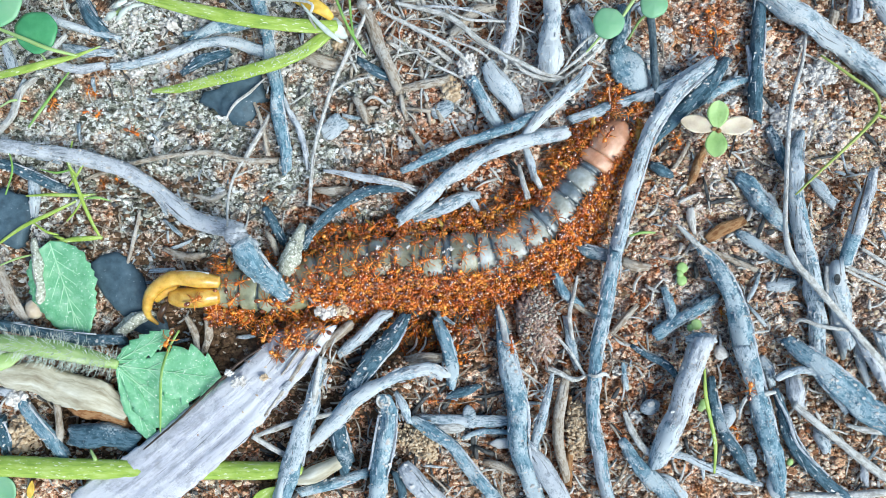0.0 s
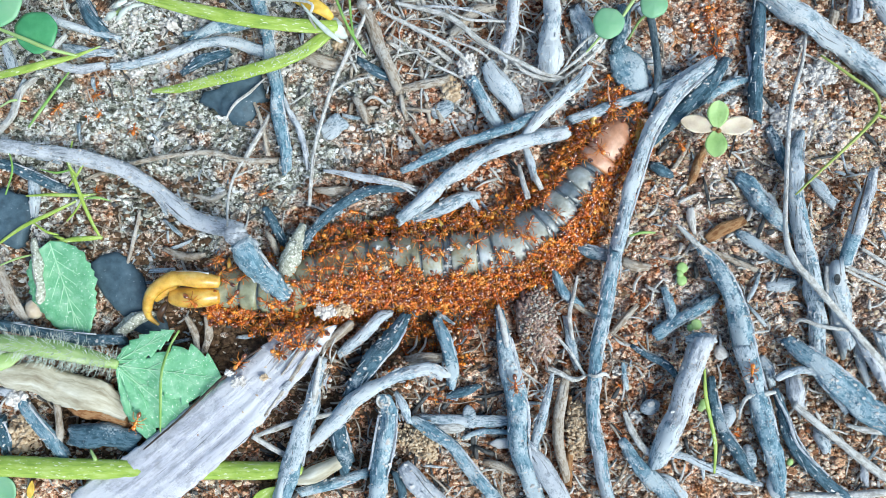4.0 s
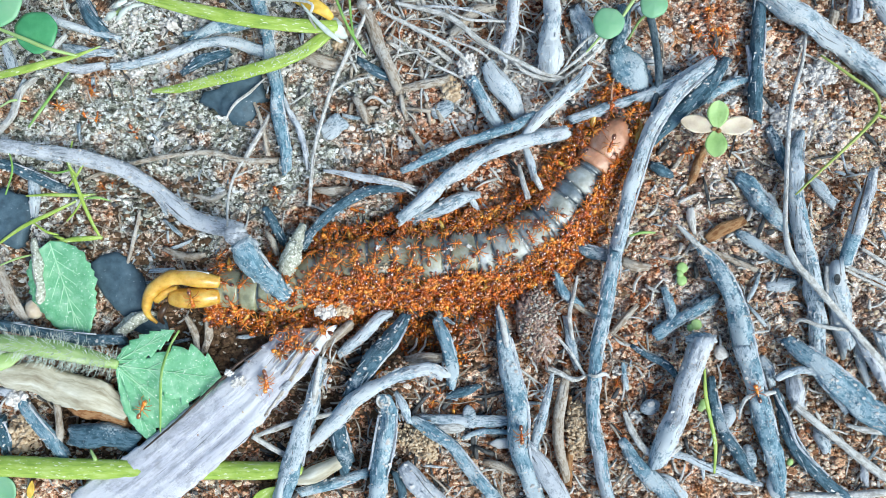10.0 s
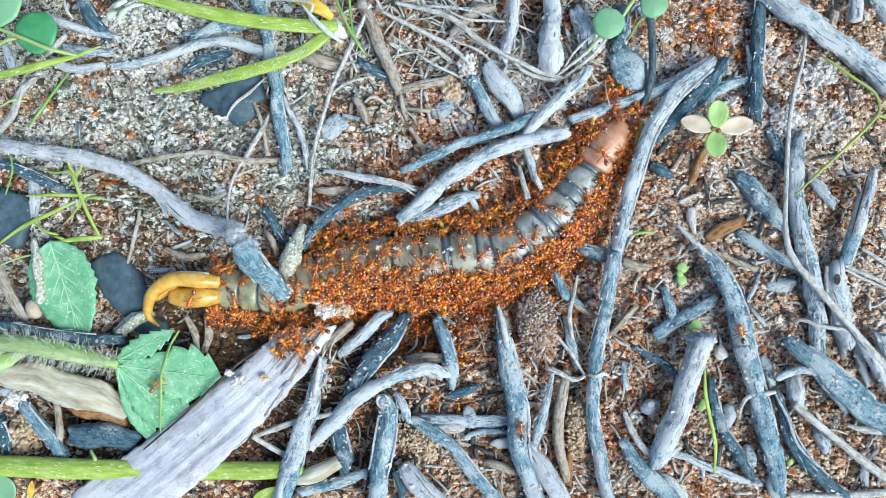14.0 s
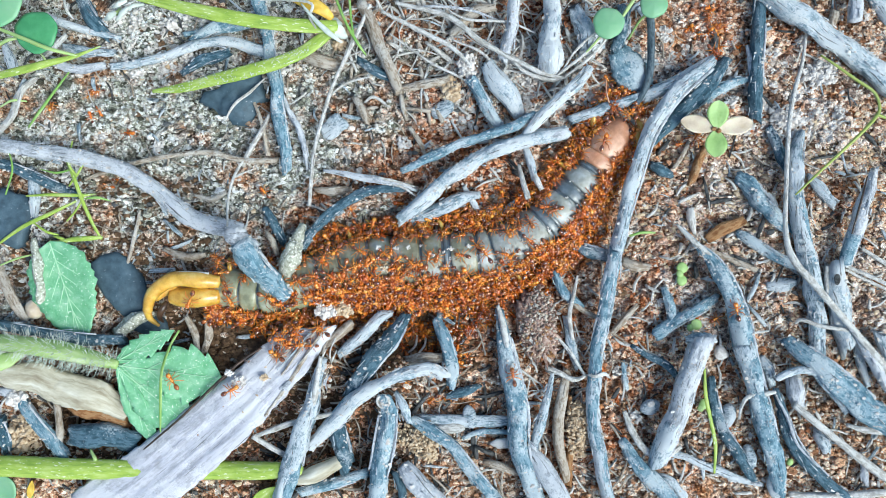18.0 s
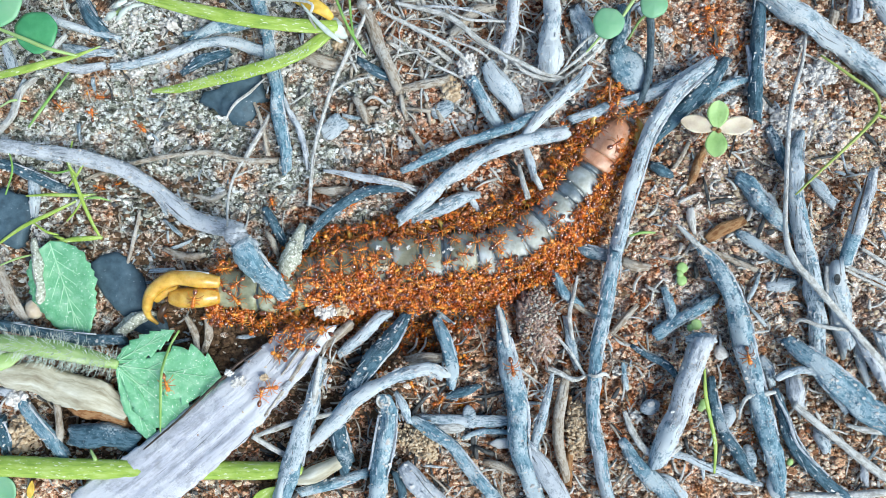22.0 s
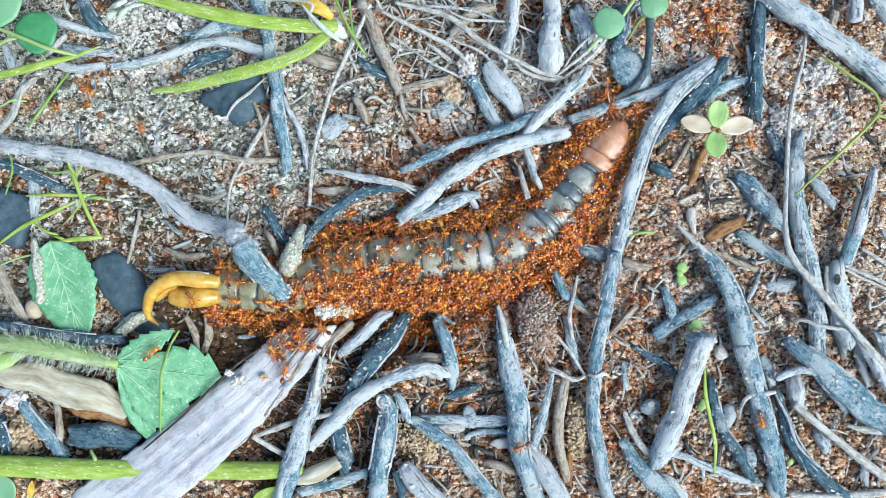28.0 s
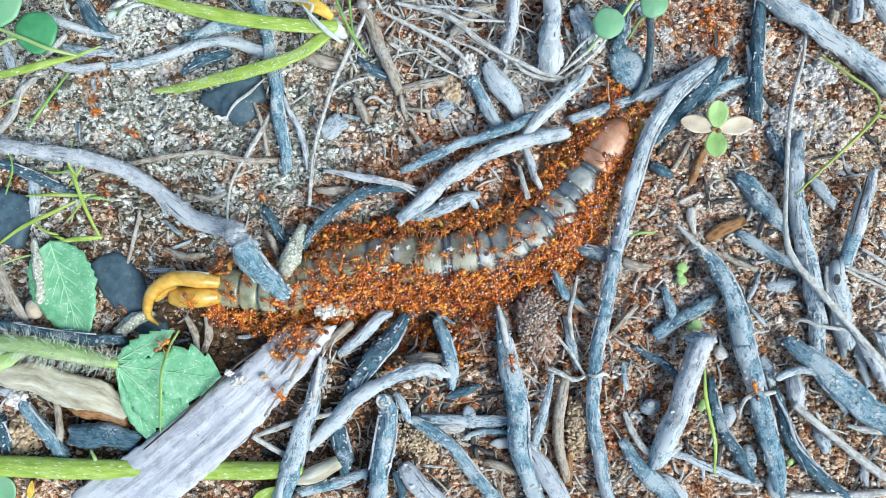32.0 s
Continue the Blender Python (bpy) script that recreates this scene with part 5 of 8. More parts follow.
stick_part("knot", [(8.96, 19.74, 5.28, 1.21), (11.55, 21.06, 6.31, 1.81), (14.39, 21.64, 5.56, 1.33)], ASHY, knotted, "gnarled knot", rough=0.4)
stick_part("broken_end", [(20.73, 23.16, 5.1, 0.97), (24.3, 24.3, 5.56, 1.33), (26.75, 25.17, 4.61, 0.85)], PALE, knotted, "pale broken end", rough=0.35)
stick("twig", [(-7.68, 5.7, 1.59, 1.11), (-1.72, 8.49, 2.62, 1.72), (4.43, 10.96, 2.54, 1.6), (8.17, 11.89, 1.61, 0.87)], ASHY, GREYED)
stick("twig", [(4.47, 13.78, 1.15, 0.5), (6.31, 10.64, 1.72, 0.74), (8.19, 7.57, 1.19, 0.56)], ASHY, GREYED)
stick("twig", [(17.73, 22.04, 2.52, 0.74), (18.87, 18.74, 3.39, 1.1), (19.78, 15.11, 2.92, 0.74)], ASHY, GREYED)
stick("straw", [(16.49, 18.34, 2.62, 0.31), (17.21, 14.77, 4.04, 0.61), (18.19, 10.79, 5.04, 0.61)], STRAW, "short cream straw standing by the body", "straw", ragged=0.3)
stick("straw", [(19.57, 16.98, 2.62, 0.31), (20.3, 15.04, 3.68, 0.67), (21.37, 12.82, 3.95, 0.49)], STRAW, "short cream straw standing by the body", "straw", ragged=0.3)
stick("twig", [(11.89, 6.07, 1.52, 0.74), (13.69, 8.14, 2.21, 0.86), (16.18, 10.62, 2.04, 0.62)], ASHY, GREYED)
stick("twig", [(27.59, 27.96, 2.48, 1.23), (32.56, 29.5, 3.54, 1.59), (38.04, 31.43, 3.65, 1.47), (42.36, 32.94, 3.48, 1.22), (46.82, 34.78, 2.88, 1.23)], ASHY, "grey stick lying beyond the head", "stick", rough=0.2, slim=0.74)
stick("stick", [(43.77, 32.7, 2.79, 1.11), (48.42, 34.97, 3.71, 1.83), (53.92, 37.78, 3.71, 1.83), (57.88, 40.92, 2.88, 1.23)], FROST, "grey stick with frayed side under the long stick", "stick", rough=0.2)
stick("twig", [(5.91, 37.31, 2.54, 1.6), (7.86, 33.88, 3.05, 1.47), (10.07, 29.83, 3.05, 1.47), (12.81, 26.24, 2.48, 1.23)], CHAR, "dark charred stick with a broken ashy end")
clod("ash_clod", (5.44, 39.9, 2), (2.2, 3.2, 1.6), CRUMB, "crumbling white ash on a broken stick end", "ash clod")
clod("ash_clod", (1.74, 34.88, 1.2), (2.4, 2.8, 1.6), CREAM, "cream crumbly ash clod", "ash clod")
stick("stick", [(9.63, 40.61, 2.14, 1.6), (12.02, 36.31, 3.17, 2.21), (14.6, 32.28, 3.09, 2.09), (16.55, 29.14, 2.05, 1.48)], FROST, "flat slate-grey stick", "stick", flat=0.7)
stick("stick", [(15.71, 55.98, 3.05, 1.47), (15.18, 50.94, 3.45, 1.47), (14.45, 46.04, 3.45, 1.47), (13.03, 40.95, 2.76, 1.35)], PALE, "bleached stick with dark pits", "stick")
stump2 = stick("stick", [(23.46, 56.62, 2.97, 2.21), (23.74, 50.29, 3.58, 2.2), (23.39, 45.19, 4.32, 2.68), (23.23, 41.48, 4.56, 3.28), (23.08, 38.67, 3.04, 2.58)], FROST, "grey stick with a swollen rounded end", "stick", ragged=0.1, rough=0.2)
stick("stick", [(29.16, 52.02, 1.94, 1.61), (31.2, 47.41, 2.95, 2.46), (31.53, 42.62, 2.49, 2.09)], FROST, "stubby grey stick beside pale roots", "stick", rough=0.25)
stick("stick", [(38.2, 43.6, 1.2, 2.0), (40.8, 40.2, 1.7, 3.6), (42.9, 36.6, 1.5, 3.2), (44.4, 34.2, 1.0, 1.8)], CHAR, "flat bluish chip of burnt wood", "wood chip", flat=0.4, rough=0.35)
stick("stick", [(39.72, 52.71, 1.71, 1.86), (39.03, 47.06, 2.02, 1.73), (37.36, 42.95, 1.19, 1.12)], DARK, "black charcoal stick under a round leaf", "stick", rough=0.25)
for i, (a, b, c, d, w) in enumerate((
        ((-13.38, 51.69, 3), (-4.78, 47.28, 3.4), (1.96, 43.66, 3.2), (6.28, 39.76, 2.6), 0.55),
        ((-10.31, 53.54, 3), (0.73, 50.41, 4), (8.04, 44.93, 4.4), (16.6, 40.16, 4), 0.6),
        ((8.05, 44.5, 4.2), (15.95, 40.55, 4.4), (21.48, 37.96, 4), (26.46, 37.12, 3.4), 0.5),
        ((14.73, 41.03, 4.4), (17.82, 38.2, 4), (23.37, 36.58, 3.6), (27.72, 37.65, 3.2), 0.4),
        ((24.56, 37.52, 3.8), (29.31, 40.98, 4.6), (32.88, 44.4, 5), (35.58, 47.08, 5.4), 0.38),
        ((26.43, 37.32, 3.6), (30.6, 40.35, 4.2), (33.57, 43.29, 4.6), (35.91, 46.22, 5), 0.38),
        ((25.82, 38.3, 3.6), (28.13, 42.13, 4.4), (31.66, 45.62, 5), (34.57, 47.5, 5.6), 0.3),
        ((1.35, 51.69, 3), (5.63, 49.73, 3.4), (14.24, 49.24, 3), (20.51, 47.06, 2), 0.3),
        ((-11.64, 47.18, 1.6), (-2.96, 40.89, 2), (1.98, 38.46, 1.8), (6.32, 36.07, 1.4), 0.3),
        ((1.97, 45.66, 2.6), (8.1, 42.85, 3), (11.82, 38.89, 2.6), (13.09, 35.95, 2), 0.32),
        ((-7.89, 52.5, 2.4), (-1.72, 52.68, 3), (5.65, 51.94, 3), (11.83, 50.03, 2.4), 0.35),
        ((30.39, 41.62, 4), (31.57, 39.03, 3.6), (32.99, 37.05, 2.6), (34.42, 36.03, 1.6), 0.22),
)):
    stick("rootlet", [(*a, w * 0.7), (*b, w), (*c, w), (*d, w * 0.6)], STRAW if i != 10 else PALE, "pale thin root arching over the soil", "rootlet", rough=0.1, ragged=0.2, sides=7, group="pale roots")
stick("twig", [(-17.8, 53.28, 1.88, 1.24), (-15.02, 47.52, 2.56, 1.35), (-11.82, 40.13, 2.56, 1.35), (-9.4, 34.15, 1.7, 0.99)], TAN, "lilac-brown dry twig", rough=0.18)
stick("twig", [(-18.89, 41.75, 1.01, 0.87), (-15.35, 39.11, 1.68, 1.24), (-11.06, 37.4, 1.01, 0.87)], DARK, BLACKED)
stick("twig", [(-8.56, 35.12, 1.21, 0.87), (-3.59, 36.01, 1.7, 0.99), (1.37, 37.38, 1.12, 0.75)], TAN, DRY)
stick("twig", [(-17.31, 32.25, 0.68, 0.25), (-15.15, 33.41, 1.06, 0.37), (-11.7, 31.23, 0.77, 0.25)], STRAW, CREAMY)
stick("twig", [(-19.15, 33.07, 0.92, 0.75), (-17.23, 29.87, 1.41, 0.87), (-16.67, 27.5, 0.79, 0.56)], TAN, DRY)
stick("twig", [(-31.16, 42.95, 1.19, 1.12), (-26.46, 41.17, 1.85, 1.48), (-21.86, 39.62, 1.1, 0.99)], TAN, "grey-green dry twig in shade")
stick("twig", [(1.99, 47.4, 0.81, 0.87), (6.32, 51.55, 1.48, 1.24), (10.69, 52.94, 1, 0.99)], TAN, DRY)
stick("twig", [(-27.83, 13.17, 1.04, 0.62), (-24.01, 12.75, 1.7, 0.99), (-20.37, 13.17, 1.04, 0.62)], TAN, "tan chip of bark")
stick("twig", [(-7.34, 26.89, 0.71, 0.44), (-4.84, 23.09, 1.19, 0.56), (-3.98, 20.67, 0.66, 0.37)], TAN, DRY)
lump("wood_chip", (-24.11, 26.84, 1), (3.0, 2.2, 1.0), ASHY, "angular bluish-white chip", "wood chip", 30, 0.3, square=0.7)
lump("wood_chip", (0.12, 30.61, 0.8), (2.6, 2.0, 1.0), ASHY, "blue-grey chip of burnt wood", "wood chip", 30, 0.3)

# ---- upper left ----
stick("stick", [(-40.9, 56.18, 2.45, 1.48), (-38.57, 48.64, 2.94, 1.6), (-37.31, 40.62, 3.09, 1.53), (-36.06, 32.01, 3.18, 1.66), (-34.93, 24.72, 2.74, 1.6), (-34.12, 16.81, 1.88, 1.24)], CHAR, "blue-grey charred stick under grass blades", "stick", rough=0.18)
stick("twig", [(-35.64, 34.77, 1.71, 0.43), (-33.12, 29.06, 2.52, 0.74), (-30.67, 24.14, 2.48, 0.68), (-29.48, 17.46, 1.55, 0.5)], PALE, "flaking pale bark strip", rough=0.3)
stick("straw", [(-15.85, 53.21, 2.86, 0.37), (-19.12, 45.7, 3.35, 0.49), (-23.53, 36.28, 3.31, 0.43), (-26.05, 28.99, 2.91, 0.43), (-28.05, 21.03, 2.71, 0.43), (-29.22, 9.37, 2.31, 0.43)], STRAW, "long pale straw", "straw", rough=0.06, ragged=0.2, sides=8)
stick("twig", [(-73.1, 40.09, 1.21, 0.87), (-66.62, 40.66, 1.9, 0.99), (-59.65, 42.27, 2.39, 1.11), (-54.01, 44.41, 2.67, 1.23), (-47.24, 45.15, 2.67, 1.23), (-38.73, 43.05, 2.25, 1.48)], FROST, "bleached bent stick", "stick")
stick("twig", [(-87.56, 51.22, 1.32, 0.74), (-81.36, 48.76, 2.1, 0.99), (-75.84, 47.31, 2.01, 0.86), (-70.61, 46.29, 1.24, 0.62)], FROST, "bluish pale twig")
stick("twig", [(-85.69, 41.24, 1.59, 1.11), (-80.75, 39.39, 2.08, 1.23), (-74.25, 40.29, 1.41, 0.87)], PALE, "short bleached twig by a grass blade")
stick("twig", [(-89.8, 37.44, 0.84, 0.62), (-92.89, 34.23, 1.32, 0.74), (-94.51, 29.27, 1.32, 0.74), (-98.46, 24.99, 0.92, 0.75)], STRAW, "pale curved root")
stick("twig", [(-87.09, 42.19, 1.75, 0.49), (-84.5, 44.22, 2.48, 0.68), (-82.39, 46.89, 1.75, 0.49)], STRAW, "short pale splinter", "splinter")
stick("twig", [(-96.42, 44.86, 1.01, 0.87), (-94.56, 40.97, 1.68, 1.24), (-94.31, 38.02, 1.01, 0.87)], ASHY, GREYED)
stick("twig", [(-57.16, 47.2, 0.64, 0.62), (-47.63, 48.25, 1.3, 0.99), (-41.53, 49.86, 0.9, 0.99)], CHAR, CHARRED)
stick("root", [(-78.66, 15.26, 1.26, 0.37), (-72.16, 17.42, 1.95, 0.49), (-65.19, 19.23, 2.39, 0.55), (-58.34, 20.43, 2.59, 0.55), (-51.01, 21.07, 2.44, 0.62), (-43.72, 19.39, 2.04, 0.62), (-36.15, 19.44, 1.64, 0.62)], TAN, "long curved tan root", "root", rough=0.08)
stick("straw", [(-38.12, 29.33, 1.66, 0.37), (-40.59, 24.18, 2.19, 0.56), (-44.04, 18.06, 1.75, 0.49)], STRAW, CREAMY, "straw")
stick("straw", [(-41.95, 33.38, 1.22, 0.31), (-39.43, 26.7, 1.91, 0.43), (-38.26, 20.56, 1.59, 0.56)], TAN, DRY, "straw")
stick("rootlet", [(-38.62, 37.27, 2.73, 0.18), (-42.18, 33.85, 3.22, 0.31), (-45.25, 31.39, 3.22, 0.31), (-47.47, 27.8, 2.73, 0.18)], STRAW, "thin white rootlet over a dark chip", "rootlet")
stick("straw", [(-42.45, 20.48, 2.17, 0.25), (-44.74, 17.33, 2.82, 0.31), (-45.92, 11.63, 5.22, 0.3), (-45.45, 4.88, 8.18, 0.24)], STRAW, "thin cream rootlet hanging over a branch", "rootlet", ragged=0.1)
stick("straw", [(-66.72, 8.57, 1.02, 0.31), (-67.4, 3.84, 1.51, 0.43), (-69.31, -3.11, 1.06, 0.37)], TAN, "short tan straw", "straw", ragged=0.2)
slab = lump("charcoal_chip", (-45.59, 32.76, 0.6), (6.4, 5.0, 1.6), CHIP, "flat slate-dark charcoal chip", "charcoal chip", 24, 0.42, 0.3, square=0.8)
lump("charcoal_chip", (-70.83, -8.11, 0.4), (4.3, 7.6, 1.5), CHIP, "flat dark-blue charcoal slab", "charcoal chip", 33, 0.22, 0.22, square=0.6)
lump("charcoal_chip", (-65.17, -16.36, 0.2), (4.6, 2.6, 1.6), CHIP, "dark charcoal chip by the tail legs", "charcoal chip", -10, 0.2)
lump("charcoal_chip", (-95.03, 6.98, 0.4), (4.6, 6.2, 2.0), CHIP, "dark-blue charcoal slab with a white spot", "charcoal chip", -12, 0.24, 0.25, square=0.62)
stick("twig", [(-90.58, 17.52, 1.01, 0.87), (-89.31, 11.88, 1.76, 1.36), (-89.96, 6.96, 1.01, 0.87)], ASHY, GREYED)

stick("twig", [(-57.5, 38.6, 1.3, 0.7), (-52.5, 41.4, 1.9, 1.5), (-46.8, 43.3, 1.5, 1.1)], DARK, "dark charred twig under a pale stick")
stick("twig", [(-55.5, 45.6, 1.3, 0.8), (-50.2, 48.4, 1.9, 1.6), (-44.6, 51.3, 1.5, 1.2)], CHAR, "blue charred twig under a grass blade")
stick("stick", [(-79.8, 55.6, 1.2, 1.5), (-77.2, 50.8, 1.9, 1.9), (-73.4, 46.6, 1.2, 1.2)], DARK, "dark charred stub in ashy litter", "stick", rough=0.25)
stick("twig", [(-83.6, 44.6, 1.0, 0.8), (-78.5, 43.2, 1.6, 1.2), (-72.2, 43.4, 1.0, 0.8)], ASHY, "blue-grey twig sunk in ash", rough=0.25)
root = stick("branch", [(-97.34, 22.29, 4.31, 1.83), (-88.09, 21.29, 4.51, 1.83), (-77.1, 19.58, 4.6, 1.95), (-69.28, 17.17, 4.4, 1.95), (-63.16, 13.75, 4.49, 2.07), (-57.65, 9.24, 4.58, 2.19), (-51.39, 5.94, 5.15, 2.42), (-43.4, 3.75, 5.58, 2.18)], PALE, "long bleached branch with peeling lilac-grey bark", "branch", furrow=0.18, slim=0.8)
stick_part("peeling_bark", [(-56.28, 7.23, 3.24, 0.61), (-52.31, 4.76, 4.16, 1.34), (-47.45, 3.17, 4.1, 0.98)], LICHEN, root, "greenish underside bark")
stick_part("bark_strip", [(-69.11, 17.61, 4.82, 0.3), (-63.19, 14.89, 5.35, 0.48), (-56.2, 10.78, 5.26, 0.36)], ASHY, root, "grey bark strip")
stick_part("bark_strip", [(-93.26, 22.56, 5.06, 0.36), (-84.02, 21.67, 5.35, 0.48), (-75.69, 20.02, 5.02, 0.3)], PALE, root)
stub = stick("stick", [(-40.25, 1.45, 17.93, 2.46), (-38.77, -1.24, 16.69, 2.82), (-37.19, -4.27, 12.93, 2.54), (-35.25, -7.19, 9.66, 2.24), (-33.35, -9.72, 6.82, 1.68)], CHAR, "blue-grey stub rising towards the viewer, resting on the tail", "stick", ragged=0.15, rough=0.14, slim=0.95)
lump_part("cut_end", (-41.01, 2.58, 17.6), (2.4, 2.3, 1.6), PALE, stub, "pale rounded end with two hollows", rough=0.25)
lump_part("knob", (-38.24, 0.79, 17), (1.7, 1.6, 1.4), PALE, stub, "pale knob", rough=0.2)
stick("stick", [(-98.69, 19.22, 1.39, 1.12), (-91.92, 16.93, 1.96, 1.36), (-85.75, 14.21, 1.96, 1.36), (-80.13, 11.78, 1.3, 0.99)], DARK, "black charred stick below a bleached branch", "stick")
stick("twig", [(-39.03, 9.02, 2.01, 0.86), (-37.11, 5.65, 2.88, 1.23), (-34.65, 1.6, 2.3, 0.99)], DARK, CHARRED)
stick("straw", [(-38.74, 4.07, 2.22, 0.31), (-37.26, 1.96, 3.32, 0.74), (-35.91, -1.35, 2.75, 0.49)], TAN, "short orange-tan straw", "straw")
moss = stick("twig", [(-30.28, 5.29, 2.61, 0.86), (-31.95, 1.59, 4.14, 1.59), (-33.08, -2.55, 4.58, 2.19), (-33.84, -6.99, 3.25, 1.47)], LICHEN, "twig crusted with grey-green lichen", rough=0.4, furrow=0.3)
clod_part("lichen", (-31.95, 0.12, 5.4), (1.8, 2.4, 1.2), LICHEN, moss, "lichen tuft")
clod_part("lichen", (-33.48, -3.28, 5), (2.2, 1.8, 1.2), LICHEN, moss)
stick("twig", [(-70.84, -18.21, 1.56, 1.36), (-67.06, -15.29, 2.34, 1.6), (-63.43, -13.75, 1.5, 0.99)], LICHEN, "grey-green lichened twig by the tail", rough=0.4)
clod("fungus_crumb", (-27.34, -9.64, 4), (1.6, 3.2, 1.6), CRUMB, "white crumbly fungus scrap", "fungus")
clod("fungus_crumb", (-25.6, -13.6, 3.4), (2.6, 1.8, 1.4), CRUMB, "white crumbly fungus scrap", "fungus")
clod("fungus_crumb", (-21.98, -13.14, 3), (2.4, 1.8, 1.4), CREAM, "cream crumbly fungus scrap", "fungus")

# ---- lower left ----
stick("stick", [(-96.99, -15.96, 4.28, 1.22), (-87.96, -17.62, 4.76, 1.34), (-78.29, -19.09, 4.65, 1.46), (-68.81, -19.71, 3.48, 1.22)], DARK, "black charred stick above a hairy stem", "stick", rough=0.2)
stick("twig", [(-91.87, -32.79, 2.96, 1.35), (-88.37, -37.21, 3.54, 1.59), (-85.1, -41.57, 3.22, 1.72), (-82.09, -45.73, 2.36, 1.36)], CHAR, CHARRED)
clod("fungus_crumb", (-92.25, -32.3, 3.6), (2.4, 2.0, 1.2), CRUMB, "pale scrap of rotten wood", "wood scrap")
stick("twig", [(-97.48, -30.65, 2.61, 0.86), (-94.27, -31.01, 3.27, 1.23), (-91, -32.14, 2.52, 0.74)], PALE, "pale splinter of wood", "splinter")
stick("twig", [(-97.7, -36.98, 1.81, 1.85), (-95.79, -41.23, 2.11, 1.85), (-95.4, -44.54, 1.27, 1.24)], DARK, BLACKED)
stick("dry_leaf", [(-97.5, -26.6, 3.51, 2.1), (-88.06, -27.6, 4.4, 3.0), (-80.76, -30.4, 4.4, 3.3), (-74.38, -32.6, 3.7, 3.2), (-68.8, -36.0, 2.21, 1.5)], WITHER, "withered cream-brown leaf curled on the soil", "dry leaf", flat=0.35, rough=0.3, ragged=0.2)
stick("bark_chip", [(-82.06, -32.01, 1.91, 1.85), (-76.17, -34.95, 2.65, 2.46), (-69.2, -37.26, 1.64, 1.61)], RUST, "rust-brown flaking bark", "bark chip", flat=0.4, rough=0.3)
stick("stick", [(-81.32, -40.6, 2.17, 2.22), (-74.29, -41.08, 2.72, 2.71), (-67.17, -41.86, 2.08, 2.22)], DARK, "dark shaded stick under leaves", "stick", flat=0.6, rough=0.25)
stick("twig", [(-84.82, -32.02, 1.84, 0.62), (-83.59, -37.42, 2.57, 0.8), (-83.93, -44.38, 1.88, 0.68)], TAN, DRY)
clod("soil_clump", (-92.45, -40.88, 1), (4.0, 4.6, 2.2), CREAM, "ochre crumbly soil clump", "soil clump")
stick("dry_leaf", [(-97.27, -1.73, 2.12, 0.74), (-95.29, -7.25, 2.99, 1.11), (-93.27, -12.17, 2.88, 1.23), (-91.4, -15.32, 2.01, 0.86)], TAN, "curled tan dead leaf", "dry leaf", flat=0.5)
stick("twig", [(-88.67, 1.96, 3.44, 0.61), (-87.48, -3.53, 4.3, 0.97), (-87.12, -9.64, 4.06, 0.92), (-87.43, -12.77, 2.99, 0.55)], LICHEN, "white felted stem", "stem", rough=0.4)
stick("twig", [(-56.5, -14.81, 0.74, 0.62), (-54.51, -18.5, 1.12, 0.75), (-54.03, -22.28, 0.69, 0.56)], TAN, DRY)
stick("twig", [(-52.15, -14.19, 0.74, 0.62), (-51.38, -18.49, 1.21, 0.87), (-52.77, -22.9, 0.74, 0.62)], TAN, DRY)
stick("twig", [(-61.51, 0.12, 0.65, 0.5), (-56.38, -1.74, 1.11, 0.87), (-52.17, -1.12, 0.65, 0.5)], TAN, DRY)
stick("twig", [(-64.63, -4.86, 0.65, 0.5), (-61.41, -4.6, 0.94, 0.62), (-59.05, -4.36, 0.56, 0.37)], ASHY, GREYED)
stick("twig", [(-54.69, 11.96, 0.56, 0.37), (-50.84, 11.06, 0.94, 0.62), (-47.83, 12.58, 0.61, 0.44)], TAN, DRY)

